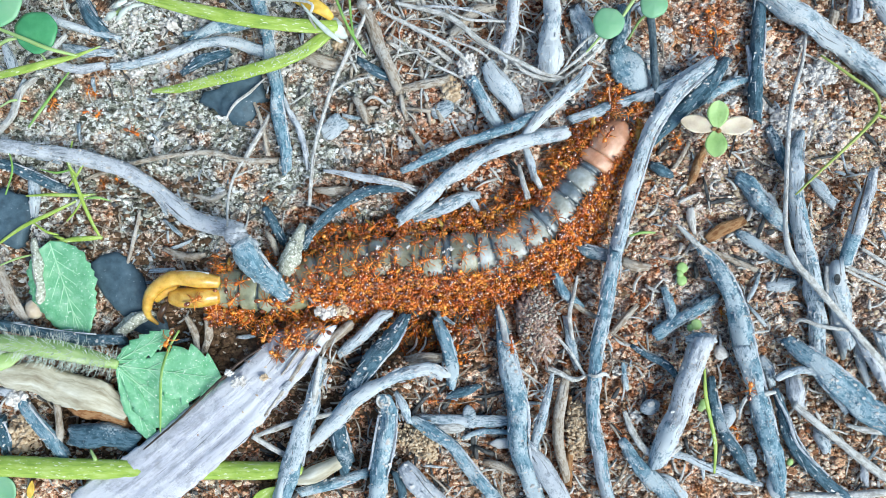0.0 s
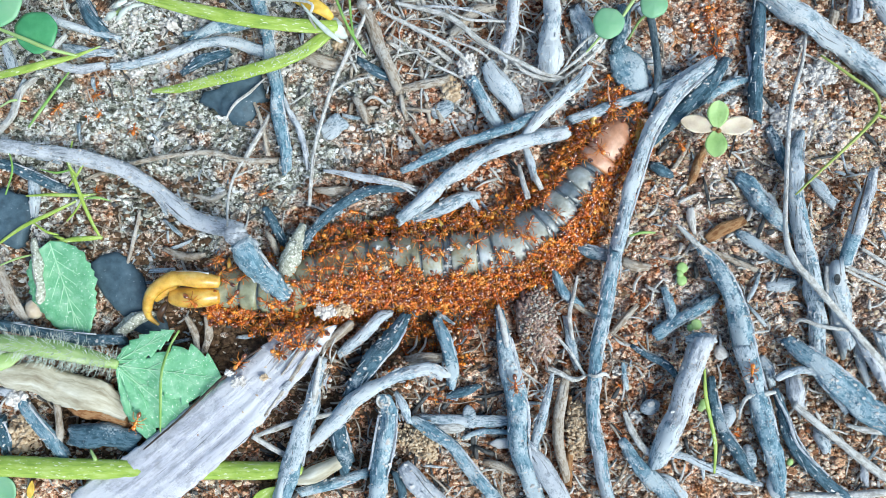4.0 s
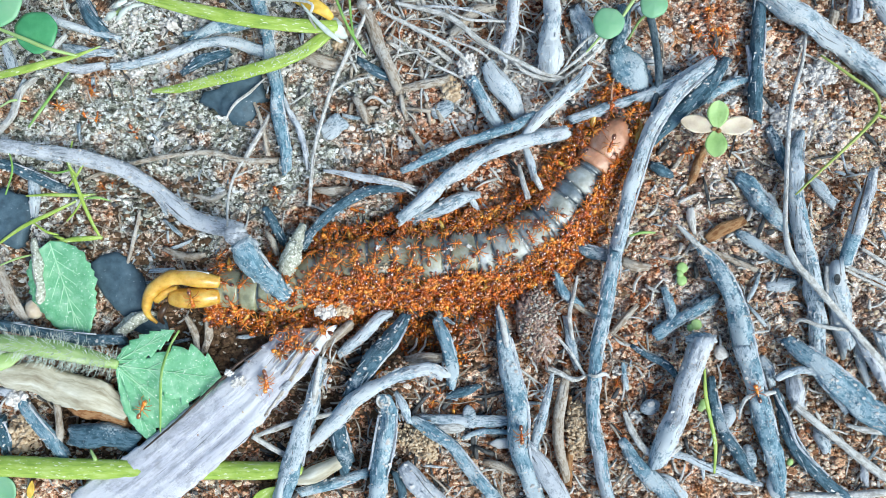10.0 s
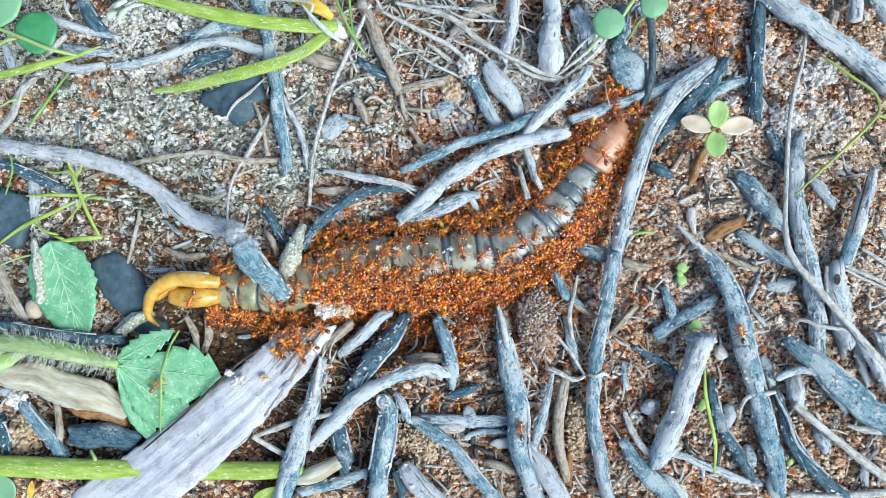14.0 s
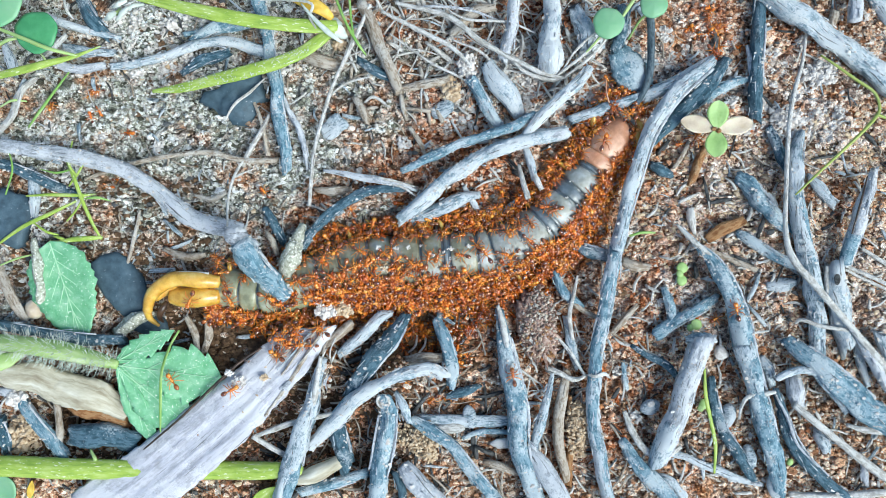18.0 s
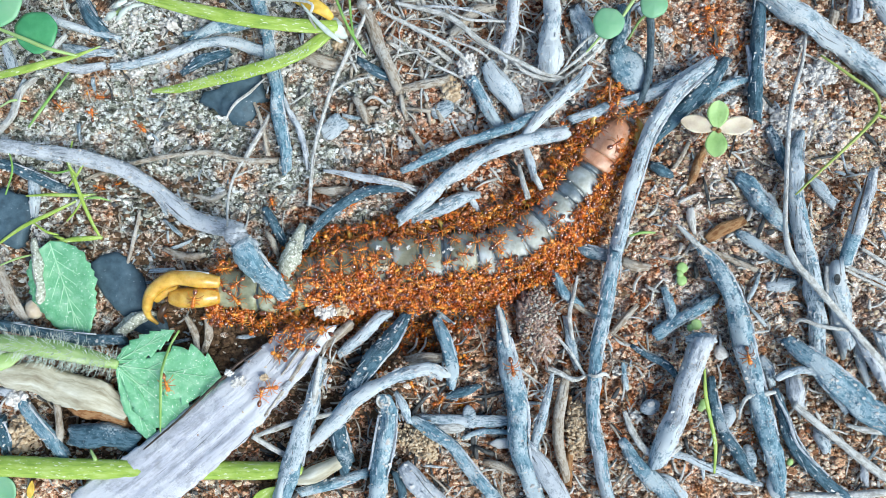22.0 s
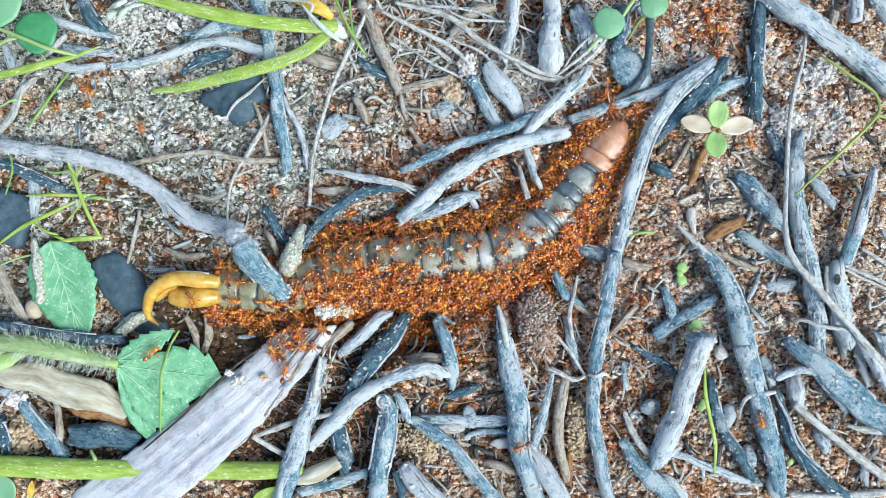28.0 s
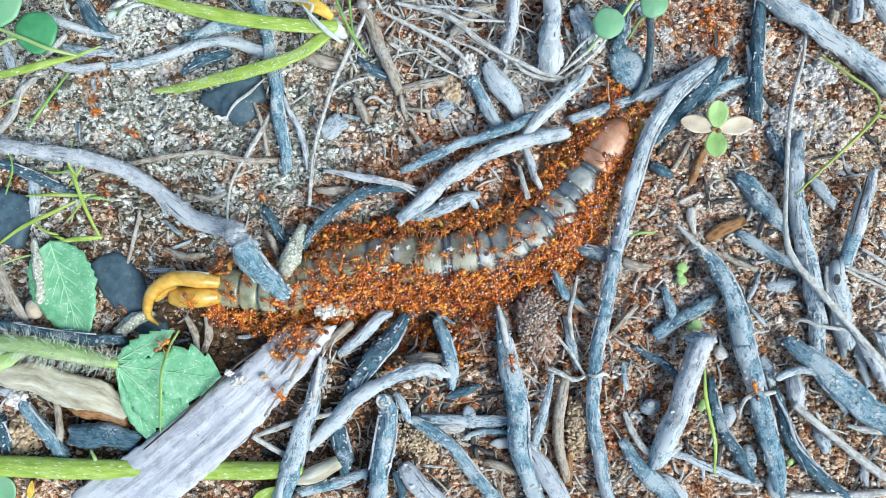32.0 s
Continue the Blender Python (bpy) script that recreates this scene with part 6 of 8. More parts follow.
# ---- plants ----
def blade_mesh(base, tip, width, fullness=0.5, teeth=0, depth=0.0, cup=0.1, sag=0.0, rows=26, cols=9, thick=0.28, skew=0.0, blunt=0.8):
    """A leaf blade from base to tip: width in millimetres, toothed margins, cupped, with a thickness."""
    b, t = Vector(base), Vector(tip)
    ax = t - b
    ln = ax.length
    ax.normalize()
    side = ax.cross(Vector((0, 0, 1))).normalized()
    up = side.cross(ax).normalized()
    top, low, uvs = [], [], []
    seed = next_seed()
    for i in range(rows + 1):
        s = i / rows
        w = width / 2 * math.sin(math.pi * min(1.0, s ** fullness)) ** blunt if 0 < i < rows else 0.02 * width
        if teeth:
            w *= 1 - depth * ((s * teeth) % 1.0)
        for j in range(cols):
            a = 2 * j / (cols - 1) - 1
            p = b + ax * (ln * s) + side * (a * w + skew * math.sin(math.pi * s) * ln)
            lift = cup * w * abs(a) ** 1.5 - sag * math.sin(math.pi * s) + 0.25 * noise.noise((p.x * 0.25 + seed, p.y * 0.25, 0))
            lift += 0.18 * abs(math.sin((s * 7 - abs(a) * 1.2) * math.pi)) * (0.2 + abs(a)) * (1 if width > 6 else 0.3)
            top.append(p + up * lift)
            low.append(p + up * (lift - thick))
            uvs.append((s * ln, a * w))
    n = len(top)
    f = []
    for i in range(rows):
        for j in range(cols - 1):
            q = (i * cols + j, i * cols + j + 1, (i + 1) * cols + j + 1, (i + 1) * cols + j)
            f.append(q)
            f.append(tuple(n + k for k in reversed(q)))
        for j in (0, cols - 1):
            q = (i * cols + j, (i + 1) * cols + j, n + (i + 1) * cols + j, n + i * cols + j)
            f.append(q if j == 0 else tuple(reversed(q)))
    return top + low, f, uvs + uvs


def veins(parent, base, tip, width, mat, pairs=5, r=0.11, lift=0.16, spread=0.62, skew=0.0):
    """Raised midrib and side veins as parts of a leaf."""
    b, t = Vector(base), Vector(tip)
    ax = t - b
    side = ax.normalized().cross(Vector((0, 0, 1))).normalized()
    z = Vector((0, 0, lift))

    def on(s, a):
        return b + ax * s + side * (a * width / 2 + skew * math.sin(math.pi * s) * ax.length) + z

    def rod(name, p, q, r0, r1):
        m = (p + q) / 2
        stick_part(name, [(*p, r0), (*m, (r0 + r1) / 2), (*q, r1)], mat, parent, rough=0.05, ragged=0, sides=6)

    rod("midrib", on(0.01, 0), on(0.93, 0), r * 1.6, r * 0.6)
    for i in range(pairs):
        s = 0.06 + 0.72 * i / pairs
        for a in (-1, 1):
            e = min(0.9, s + 0.24)
            w = spread * math.sin(math.pi * e ** 0.6) ** 0.8
            rod("vein", on(s, 0), on(e, a * w), r, r * 0.45)


def leaf(name, base, tip, width, mat, label, vein_mat=None, pairs=5, category="weed", **kw):
    v, f, u = blade_mesh(base, tip, width, **kw)
    weed = tagged(new("weed"), label, category)
    weed.location = Vector((base[0], base[1], 0)) * MM
    ORIGIN[weed.name] = (base[0], base[1], 0)
    stick_part("stalk", [(base[0], base[1], 0, 0.3), (base[0], base[1], base[2] * 0.6, 0.3), (*base, 0.25)], STEM, weed, rough=0.04, ragged=0, sides=6)
    ob = mesh_object(name, v, f, mat, parent=weed, uvs=u)
    if vein_mat:
        veins(ob, base, tip, width, vein_mat, pairs, skew=kw.get("skew", 0.0))
    return ob


VEIN = plant("pale_leaf_vein", (0.34, 0.60, 0.38), (0.44, 0.68, 0.46), (0.55, 0.75, 0.55), rough=0.5, bumps=0.0)

# hairy herb with a lobed leaf, lower left
herb = tagged(new("herb"), "green herb with a white-haired stem and toothed lobed leaf", "herb")
herb.location = Vector((-85.5, -22.38, 0)) * MM
ORIGIN[herb.name] = (-85.5, -22.38, 0)
stem_pts = [(-96.85, -19.76, 5.14, 1.58), (-89.49, -20.33, 6.4, 1.92), (-80.73, -21.68, 7.09, 2.04), (-74.08, -23.1, 7.22, 1.68), (-68.99, -24.55, 7.1, 0.96)]
stem = stick_part("stem", stem_pts, STEM, herb, "pale green hairy stem", rough=0.06, ragged=0.1)


def down_hairs(parent, pts, count, low, high, seed, r=0.06):
    rng = random.Random(seed)
    c = spline(pts, 0.5)
    pieces = []
    for i in range(count):
        k = rng.randrange(2, len(c) - 2)
        d = c[k + 1, :3] - c[k - 1, :3]
        d /= np.linalg.norm(d)
        sd = np.cross(d, (0, 0, 1.0))
        sd /= np.linalg.norm(sd)
        a = rng.uniform(-0.25, math.pi + 0.25)
        out = sd * math.cos(a) + np.cross(sd, d) * math.sin(a) + d * rng.uniform(-0.3, 0.3)
        ln = rng.uniform(low, high)
        p = c[k, :3] + out * c[k, 3] * 0.9
        q = p + out * ln
        m = (p + q) / 2 + d * 0.15 * ln
        pieces.append(tube([(*p, r), (*m, r * 0.8), (*q, r * 0.4)], 2, 4, 0, 1, 0, 0))
    v, f, u = joined(pieces)
    ob = mesh_object("hairs", v, f, DOWN, parent=parent, uvs=u, label="fine white hairs")
    return tagged(ob, kind="stuff")


down_hairs(stem, stem_pts, 420, 1.0, 2.8, 3)


def herb_leaf(base, tip, width, label, **kw):
    v, f, u = blade_mesh(base, tip, width, **kw)
    ob = mesh_object("leaf", v, f, LEAF, parent=herb, uvs=u, label=label)
    veins(ob, base, tip, width, VEIN, 3, 0.085, skew=kw.get("skew", 0.0))
    return ob


herb_leaf((-69.51, -24.0, 7), (-57.3, -17.3, 6), 5.6, "toothed side lobe of the leaf", teeth=6, depth=0.3, fullness=0.9, cup=0.05, rows=60)
herb_leaf((-69.51, -24.6, 7), (-47.6, -27.9, 4.6), 13.4, "broad toothed lobe pitted with white specks", teeth=6, depth=0.26, fullness=1.7, cup=0.03, rows=72)
herb_leaf((-69.3, -25.0, 6.7), (-54.6, -38.2, 3.8), 11.5, "toothed middle lobe with pale veins", teeth=7, depth=0.14, fullness=1.3, cup=0.03, rows=60)
herb_leaf((-69.4, -24.6, 6.9), (-62.4, -42.2, 3.4), 5.6, "narrow lower lobe folded along its rib", teeth=8, depth=0.1, fullness=1.2, cup=0.12, rows=48)
stick_part("stipule", [(-95.46, -23.92, 6.49, 2.04), (-92.42, -23.44, 6.54, 1.56), (-89.14, -21.83, 5.95, 0.48)], STEM, herb, "pale green stipule", flat=0.4)

leaf("leaf", (-85.15, 1.59, 3.6), (-77.85, -21, 3), 15.5, LEAF, "serrated green leaf dusted with pale specks", VEIN, 6, teeth=11, depth=0.14, fullness=0.7, cup=0.08)
lump("seed_pod", (-89.22, -13.19, 2.4), (1.8, 2.2, 1.4), PINK, "small yellowish seed pod", "seed pod", 10, 0.12)

# grass clump with two lime blades
clump = tagged(new("grass_plant"), "lime-green grass plant with two broad blades", "grass")
clump.location = Vector((-24.88, 48.88, 0)) * MM
ORIGIN[clump.name] = (-24.88, 48.88, 0)
b1 = stick_part("blade", [(-22.69, 47.67, 5.88, 1.21), (-28.03, 47.19, 7.09, 1.5), (-37.38, 47.73, 8.09, 1.49), (-46.79, 49.16, 8.49, 1.48), (-55.21, 51.05, 8.16, 1.31), (-65.71, 53.74, 7.21, 0.84)], LIME, clump, "lime-green grass blade", rough=0.05, flat=0.28, ragged=0)
b2 = stick_part("blade", [(-23.21, 47.5, 5.61, 0.85), (-25.72, 44.82, 6.56, 1.32), (-31.04, 41.11, 7.01, 1.38), (-40.02, 37.98, 7.05, 1.44), (-48.61, 36.09, 6.36, 1.32), (-56.17, 34.5, 5.34, 1.03), (-62.64, 34, 4.26, 0.37)], LIME, clump, "lime-green blade dusted with white specks", rough=0.08, flat=0.28, ragged=0)
stick_part("sheath", [(-29.8, 51.6, 8.2, 0.22), (-26.7, 47.9, 8.8, 0.45), (-24.2, 45.6, 8.8, 0.6), (-21.3, 43.5, 8.0, 0.25)], DOWN, clump, "white papery leaf sheath", rough=0.1, flat=0.5)
stick_part("withered_leaf", [(-32.48, 54.21, 5.79, 1.09), (-28.63, 52.12, 7.05, 1.44), (-25.65, 50.71, 6.96, 1.32), (-23.7, 49.22, 5.53, 0.73)], YELLOW, clump, "yellow withered leaf", flat=0.35, rough=0.08)
stick_part("crown", [(-24.57, 49.52, 2.05, 1.48), (-23.4, 47.66, 4.22, 1.71), (-22.33, 46.48, 4.96, 1.33)], DOWN, clump, "whitish crown of the plant", rough=0.3)
down_hairs(b2, [(-25.8, 44.97, 6.04, 0.6), (-31.06, 41.14, 6.88, 1.2), (-40.04, 38, 6.96, 1.32), (-48.63, 36.11, 6.28, 1.2), (-56.22, 34.53, 5.21, 0.85), (-61.42, 34, 4.26, 0.37)], 240, 0.05, 0.2, 5, 0.15)

for pts, mat, label in (
        ([(-23.4, 54.73, 4.22, 0.3), (-20.89, 48.7, 4.82, 0.3), (-18.16, 44, 4.22, 0.3), (-16.69, 42.08, 3.13, 0.18)], FINE, "thin green grass blade standing by roots"),
        ([(-20.23, 54.73, 4.22, 0.3), (-19.68, 48.71, 4.77, 0.24), (-19.03, 45, 4.13, 0.18)], FINE, "thin green grass blade standing by roots"),
        ([(-95.41, 36.65, 6.57, 0.78), (-88.81, 37.84, 7.66, 0.9), (-83.48, 39.29, 7.57, 0.78), (-78.45, 41.03, 6.35, 0.48), (-73.46, 43.52, 5.13, 0.18)], LIME, "pale green grass blade"),
        ([(-94.42, 46.73, 8.26, 0.36), (-87.9, 44.07, 9.31, 0.41), (-82.58, 41.94, 9.31, 0.41), (-78.03, 41.05, 7.22, 0.3)], STEM, "thin pale green stalk over a round leaf"),
        ([(-95.08, 43.21, 6.31, 0.42), (-92.35, 44.14, 7.31, 0.42), (-90.24, 44.64, 7.22, 0.3)], STEM, "thin pale green stalk"),
        ([(-81.71, 38.63, 2.13, 0.19), (-84.33, 34.54, 2.82, 0.31), (-87.74, 29.86, 2.86, 0.37), (-90.81, 26.6, 1.73, 0.19)], FINE, "thin dark green grass blade on soil"),
        ([(-82.43, 54.83, 3.17, 0.25), (-81.48, 51.75, 3.62, 0.31), (-80.43, 50.06, 2.73, 0.18)], STRAW, "thin pale grass stalk"),
        ([(-81.69, 19.01, 3.17, 0.25), (-79.68, 15.72, 4.31, 0.43), (-77.73, 10.36, 4.31, 0.43), (-75.71, 5.26, 3.66, 0.37), (-74.27, 2.09, 2.77, 0.25)], LIME, "thin bright grass blade"),
        ([(-80.29, 23.38, 3.53, 0.18), (-80.69, 18.41, 4.22, 0.3), (-79.01, 15.73, 4.17, 0.24)], LIME, "thin bright grass blade"),
        ([(-77.38, 18.37, 4.53, 0.18), (-78.99, 15.97, 4.22, 0.3), (-81.03, 13.59, 3.53, 0.18)], LIME, "thin bright grass blade"),
        ([(-90.55, 11.53, 3.13, 0.18), (-84.67, 11.71, 4.06, 0.37), (-78.48, 11.58, 4.26, 0.37), (-75.33, 11.9, 3.13, 0.18)], LIME, "thin bright grass blade"),
        ([(-97.38, 0.61, 2.77, 0.25), (-90.97, 4.77, 3.71, 0.43), (-84.55, 7.68, 4.31, 0.43), (-79.13, 10.36, 4.17, 0.24)], LIME, "thin bright grass blade"),
        ([(-84.15, 1.35, 3.17, 0.25), (-79.83, 2.08, 3.99, 0.55), (-76.26, 2.32, 3.79, 0.55), (-74.02, 2.58, 2.77, 0.25)], LIME, "short bright grass blade"),
        ([(-84.54, 2.82, 3.13, 0.18), (-82.68, 2.32, 3.66, 0.37), (-81.22, 1.6, 3.13, 0.18)], LIME, "short bright grass blade"),
        ([(-96.19, -3.56, 3.13, 0.18), (-92.26, -2.08, 3.57, 0.24), (-88.59, -1.1, 3.13, 0.18)], STEM, "thin pale stalk"),
        ([(-56.77, -17.5, 4.67, 0.24), (-58.43, -21, 5.82, 0.3), (-59.02, -25.95, 8.82, 0.3), (-59.47, -33.19, 8.22, 0.3), (-60.24, -39.04, 6.13, 0.18)], FINE, "thin green grass blade lying over a leaf"),
        ([(56.59, -25.79, 3.77, 0.24), (56.65, -31.55, 4.31, 0.43), (57.89, -37.13, 3.91, 0.43), (59.08, -42.78, 3.31, 0.43), (59.16, -48.93, 2.38, 0.25)], LIME, "slender green grass blade between sticks"),
        ([(40.72, 2.84, 2.17, 0.25), (43.15, 3.56, 2.82, 0.31), (46.41, 3.58, 2.13, 0.19)], FINE, "short thin green blade"),
        ([(64.05, -18.25, 1.18, 0.25), (66.9, -18.43, 1.82, 0.31), (71.52, -18, 1.13, 0.19)], STRAW, "thin yellowish blade"),
        ([(-77.51, 11.74, 3.73, 0.18), (-79.13, 8.41, 4.17, 0.24), (-81.71, 6.01, 3.13, 0.18)], LIME, "thin bright grass blade"),
        ([(-77.51, 10.88, 3.73, 0.18), (-74.6, 11.09, 4.22, 0.3), (-72.16, 10.43, 3.09, 0.12)], FINE, "thin bright grass blade"),
        ([(-80.2, 17.24, 3.73, 0.18), (-83.2, 16.42, 4.58, 0.24), (-87.07, 17.24, 3.69, 0.12)], FINE, "thin bright grass blade"),
        ([(-88.83, 5.64, 3.13, 0.18), (-85.67, 3.78, 4.02, 0.31), (-83.43, 3.07, 3.13, 0.18)], LIME, "short bright grass blade"),
        ([(-94.97, 11.78, 3.13, 0.18), (-92.91, 17.19, 4.17, 0.24), (-94.16, 21.89, 3.69, 0.12)], FINE, "thin dark green grass blade"),
        ([(-96.19, 30.8, 3.13, 0.18), (-92.88, 32.06, 4.22, 0.3), (-90.19, 31.98, 3.33, 0.18)], STEM, "thin pale stalk"),
        ([(-94.72, 27.12, 3.13, 0.18), (-91.88, 30.59, 4.26, 0.37), (-91.07, 35.62, 3.53, 0.18)], STRAW, "pale dry grass blade"),
        ([(-42.46, 54.43, 2.13, 0.19), (-28.25, 51.66, 9.22, 0.3), (-28.07, 48.89, 8.22, 0.3), (-26.82, 46.58, 7.13, 0.18)], STRAW, "thin pale stalk across the grass")):
    stick("grass", pts, mat, label, "grass", rough=0.04, flat=0.45, ragged=0, sides=8, furrow=0)
stick("grass", [(-98.03, -46.7, 4.17, 2.19), (-83.25, -47.22, 4.46, 2.31), (-67.71, -47.67, 3.78, 2.2), (-49.88, -48.27, 2.09, 2.1), (-38.56, -48.13, 3, 1.96), (-30.59, -48.03, 2.94, 1.6)], LIME, "thick lime-green grass stem passing under the wood slab", "grass", rough=0.05, flat=0.7, ragged=0.1, furrow=0.05)
leaf("leaf", (-98.09, -49.42, 2.4), (-94.37, -56.7, 2), 7, DISC, "small pale green leaf by a stem", fullness=0.8)
leaf("leaf", (-41.63, -55.75, 3), (-35.77, -51.57, 3.4), 3.2, LIME, "tip of a lime-green blade", fullness=0.8)
leaf("leaf", (-90.42, -54.48, 2), (-89.47, -50.4, 2.4), 1.6, YELLOW, "tip of a yellow blade", fullness=0.8)
stick("plant_bud", [(-76.1, -43.29, 4.13, 0.18), (-74.87, -45.09, 4.71, 0.43), (-74.62, -46.94, 4.17, 0.24)], STEM, "pale pointed bud", "bud", ragged=0)


# round-leaved creeper: stalks and coin-shaped leaves
def coin_leaf(center, radius, label, stalk, mat=DISC, dome=0.5):
    x, y, z = center
    rings, segs = 6, 30
    v, u, f = [], [], []
    s = next_seed()
    for side in (0, 1):
        for i in range(rings + 1):
            for j in range(segs):
                a = 2 * math.pi * j / segs
                r = radius * i / rings * (1 + 0.04 * math.sin(3 * a + s) + 0.02 * math.sin(7 * a))
                px, py = x + r * math.cos(a), y + r * math.sin(a)
                v.append((px, py, z + dome * (1 - (i / rings) ** 2) - side * 0.3 - 0.04 * math.sin(5 * a) * i / rings))
                u.append((r, a))
    n = (rings + 1) * segs
    for i in range(rings):
        for j in range(segs):
            k = (j + 1) % segs
            q = (i * segs + j, (i + 1) * segs + j, (i + 1) * segs + k, i * segs + k)
            f += [q, tuple(n + w for w in reversed(q))]
    f += [(rings * segs + j, n + rings * segs + j, n + rings * segs + (j + 1) % segs, rings * segs + (j + 1) % segs) for j in range(segs)]
    creeper = tagged(new("creeper"), label, "creeper")
    creeper.location = Vector((x, y, 0)) * MM
    ORIGIN[creeper.name] = (x, y, 0)
    ob = mesh_object("round_leaf", v, f, mat, parent=creeper, uvs=u)
    stick_part("stalk", stalk, STEM, creeper, "thin pale stalk", rough=0.04, ragged=0, sides=6)
    return ob


coin_leaf((-85.76, 45.74, 8), 4.45, "round green coin-shaped leaf over dark litter", [(-85.75, 45.73, 8.02, 0.3), (-86.51, 42.53, 5.22, 0.3), (-86.75, 40.83, 1.22, 0.31)], COIN)
coin_leaf((-93.04, 51.49, 9), 4.7, "pale round leaf with soft sheen", [(-93.03, 51.49, 9.02, 0.3), (-96.78, 50.1, 4.22, 0.3), (-99.08, 47.42, 0.72, 0.31)], DISC)
coin_leaf((34.9, 47.64, 8), 3.3, "small round mint-green leaf on thin stalks", [(34.88, 47.03, 8.08, 0.24), (31.02, 42.54, 5.17, 0.24), (24.95, 37.86, 1.18, 0.25)])
coin_leaf((44.43, 51.57, 8), 2.9, "small round mint-green leaf", [(43.57, 50.12, 8.08, 0.24), (41.93, 48.6, 5.17, 0.24), (40.76, 46.11, 0.98, 0.25)])
stick("rootlet", [(41.42, 54.07, 6.22, 0.3), (39.24, 51.08, 7.31, 0.42), (37.73, 48.83, 7.62, 0.3)], STEM, "pale stalk between round leaves", "stalk", ragged=0)

# four-leaved seedling
seedling = tagged(new("seedling"), "small seedling with four green and pinkish leaves", "seedling")
seedling.location = Vector((60.5, 26.62, 0)) * MM
ORIGIN[seedling.name] = (60.5, 26.62, 0)
stick_part("stem", [(59.66, 25.09, 0.26, 0.37), (59.09, 25.62, 3.26, 0.37), (58.39, 25.7, 5.91, 0.42)], PINK, seedling, "short reddish stem", rough=0.05, ragged=0)
for tipp, w, mat, label in (((58.63, 31.6, 6.6), 4.6, SPROUT, "green leaf"), ((57.91, 19.58, 6.6), 4.7, SPROUT, "green leaf"),
                            ((50.95, 27.59, 5.4), 3.8, PINK, "pinkish-tan leaf"), ((66.32, 26.99, 5.4), 4.0, PINK, "pinkish leaf with a red tip")):
    v, f, u = blade_mesh((58.43, 25.59, 5.8), tipp, w, fullness=1.25, cup=0.12, rows=22, blunt=0.55)
    mesh_object("leaf", v, f, mat, parent=seedling, uvs=u, label=label)
lump_part("bud", (57.76, 25.68, 6), (0.6, 0.5, 0.5), RUST, seedling, "tiny brown bud", rough=0.3)
lump_part("bud", (58.84, 25.2, 6), (0.5, 0.5, 0.5), RUST, seedling, rough=0.3)

# thin vine at the border
vine = stick("vine", [(82.15, 42.18, 2.74, 0.2), (84.91, 39.88, 3.61, 0.29), (88.69, 37.02, 3.85, 0.34), (92.75, 34, 4.25, 0.34), (93.88, 31.13, 4.61, 0.29), (93.47, 28.93, 4.68, 0.39), (90.57, 25.62, 4.88, 0.39), (85.63, 20.98, 5.04, 0.34), (80.5, 16.44, 5.61, 0.29), (75.18, 11.57, 6.14, 0.19)], VINE, "slender yellow-green vine with curled tips", "vine", rough=0.06, ragged=0, sides=8)
stick_part("tendril", [(93.27, 28.91, 4.82, 0.3), (96.16, 27.84, 4.66, 0.36), (99.46, 26.33, 4.22, 0.3)], VINE, vine, rough=0.04, ragged=0)

# small sprouts on the right
for cx, cy, cz, r in ((*(52.38, -4.09, 1.6), 1.3), (*(52.28, -6.81, 1.5), 1.2), (*(51.82, -5.44, 1.8), 0.8), (*(55.27, -16.41, 2.2), 1.25), (*(54.1, -17.17, 2), 0.8), (*(57.08, -33.93, 1.6), 1.1), (*(56.46, -34.79, 1.6), 0.9), (*(76.12, -46.74, 1.4), 0.8)):
    lump("sprout", (cx, cy, cz), (r, r * 0.95, 0.45), SPROUT, "tiny bright green sprout leaf on soil", "sprout", r * 90, 0.12, group="tiny sprouts")
shoot = tagged(new("succulent_shoot"), "pale shoot tip with small succulent leaves", "shoot")
shoot.location = Vector((-71.5, 52.62, 0)) * MM
ORIGIN[shoot.name] = (-71.5, 52.62, 0)
stick_part("stem", [(-71.32, 52.49, 0.44, 0.62), (-69.89, 51.02, 4.39, 0.55), (-69.55, 50.18, 6.35, 0.48)], STEM, shoot, rough=0.04, ragged=0)
for pts in ([(-71.92, 48.95, 6.44, 0.6), (-70.33, 49.23, 7.88, 1.19), (-69.46, 50.18, 7.12, 0.72)], [(-69.67, 48.73, 6.35, 0.48), (-67.78, 49.76, 7.7, 0.95), (-66.94, 51.22, 6.84, 0.6)], [(-70.44, 51.5, 5.95, 0.48), (-68.75, 51.86, 7.1, 0.96), (-67.35, 52.79, 6.44, 0.6)], [(-68.52, 50.72, 5.35, 0.48), (-66.15, 51.69, 6.12, 0.72), (-64.04, 52.42, 5.35, 0.48)]):
    stick_part("leaf", [(x, y, z, r * 0.62) for x, y, z, r in pts], DOWN, shoot, rough=0.2, flat=0.6, ragged=0)
for i, (x, y, z) in enumerate(((-23.89, 51.85, 2.5), (-22.66, 50, 2.5), (-21.25, 47.68, 2), (-25.2, 47.06, 2), (-22.8, 44.97, 1.5))):
    clod("soil_crumb", (x, y, z), (1.6, 1.3, 1.0), CREAM, "reddish crumb among grass roots", "soil clump", 0.35)

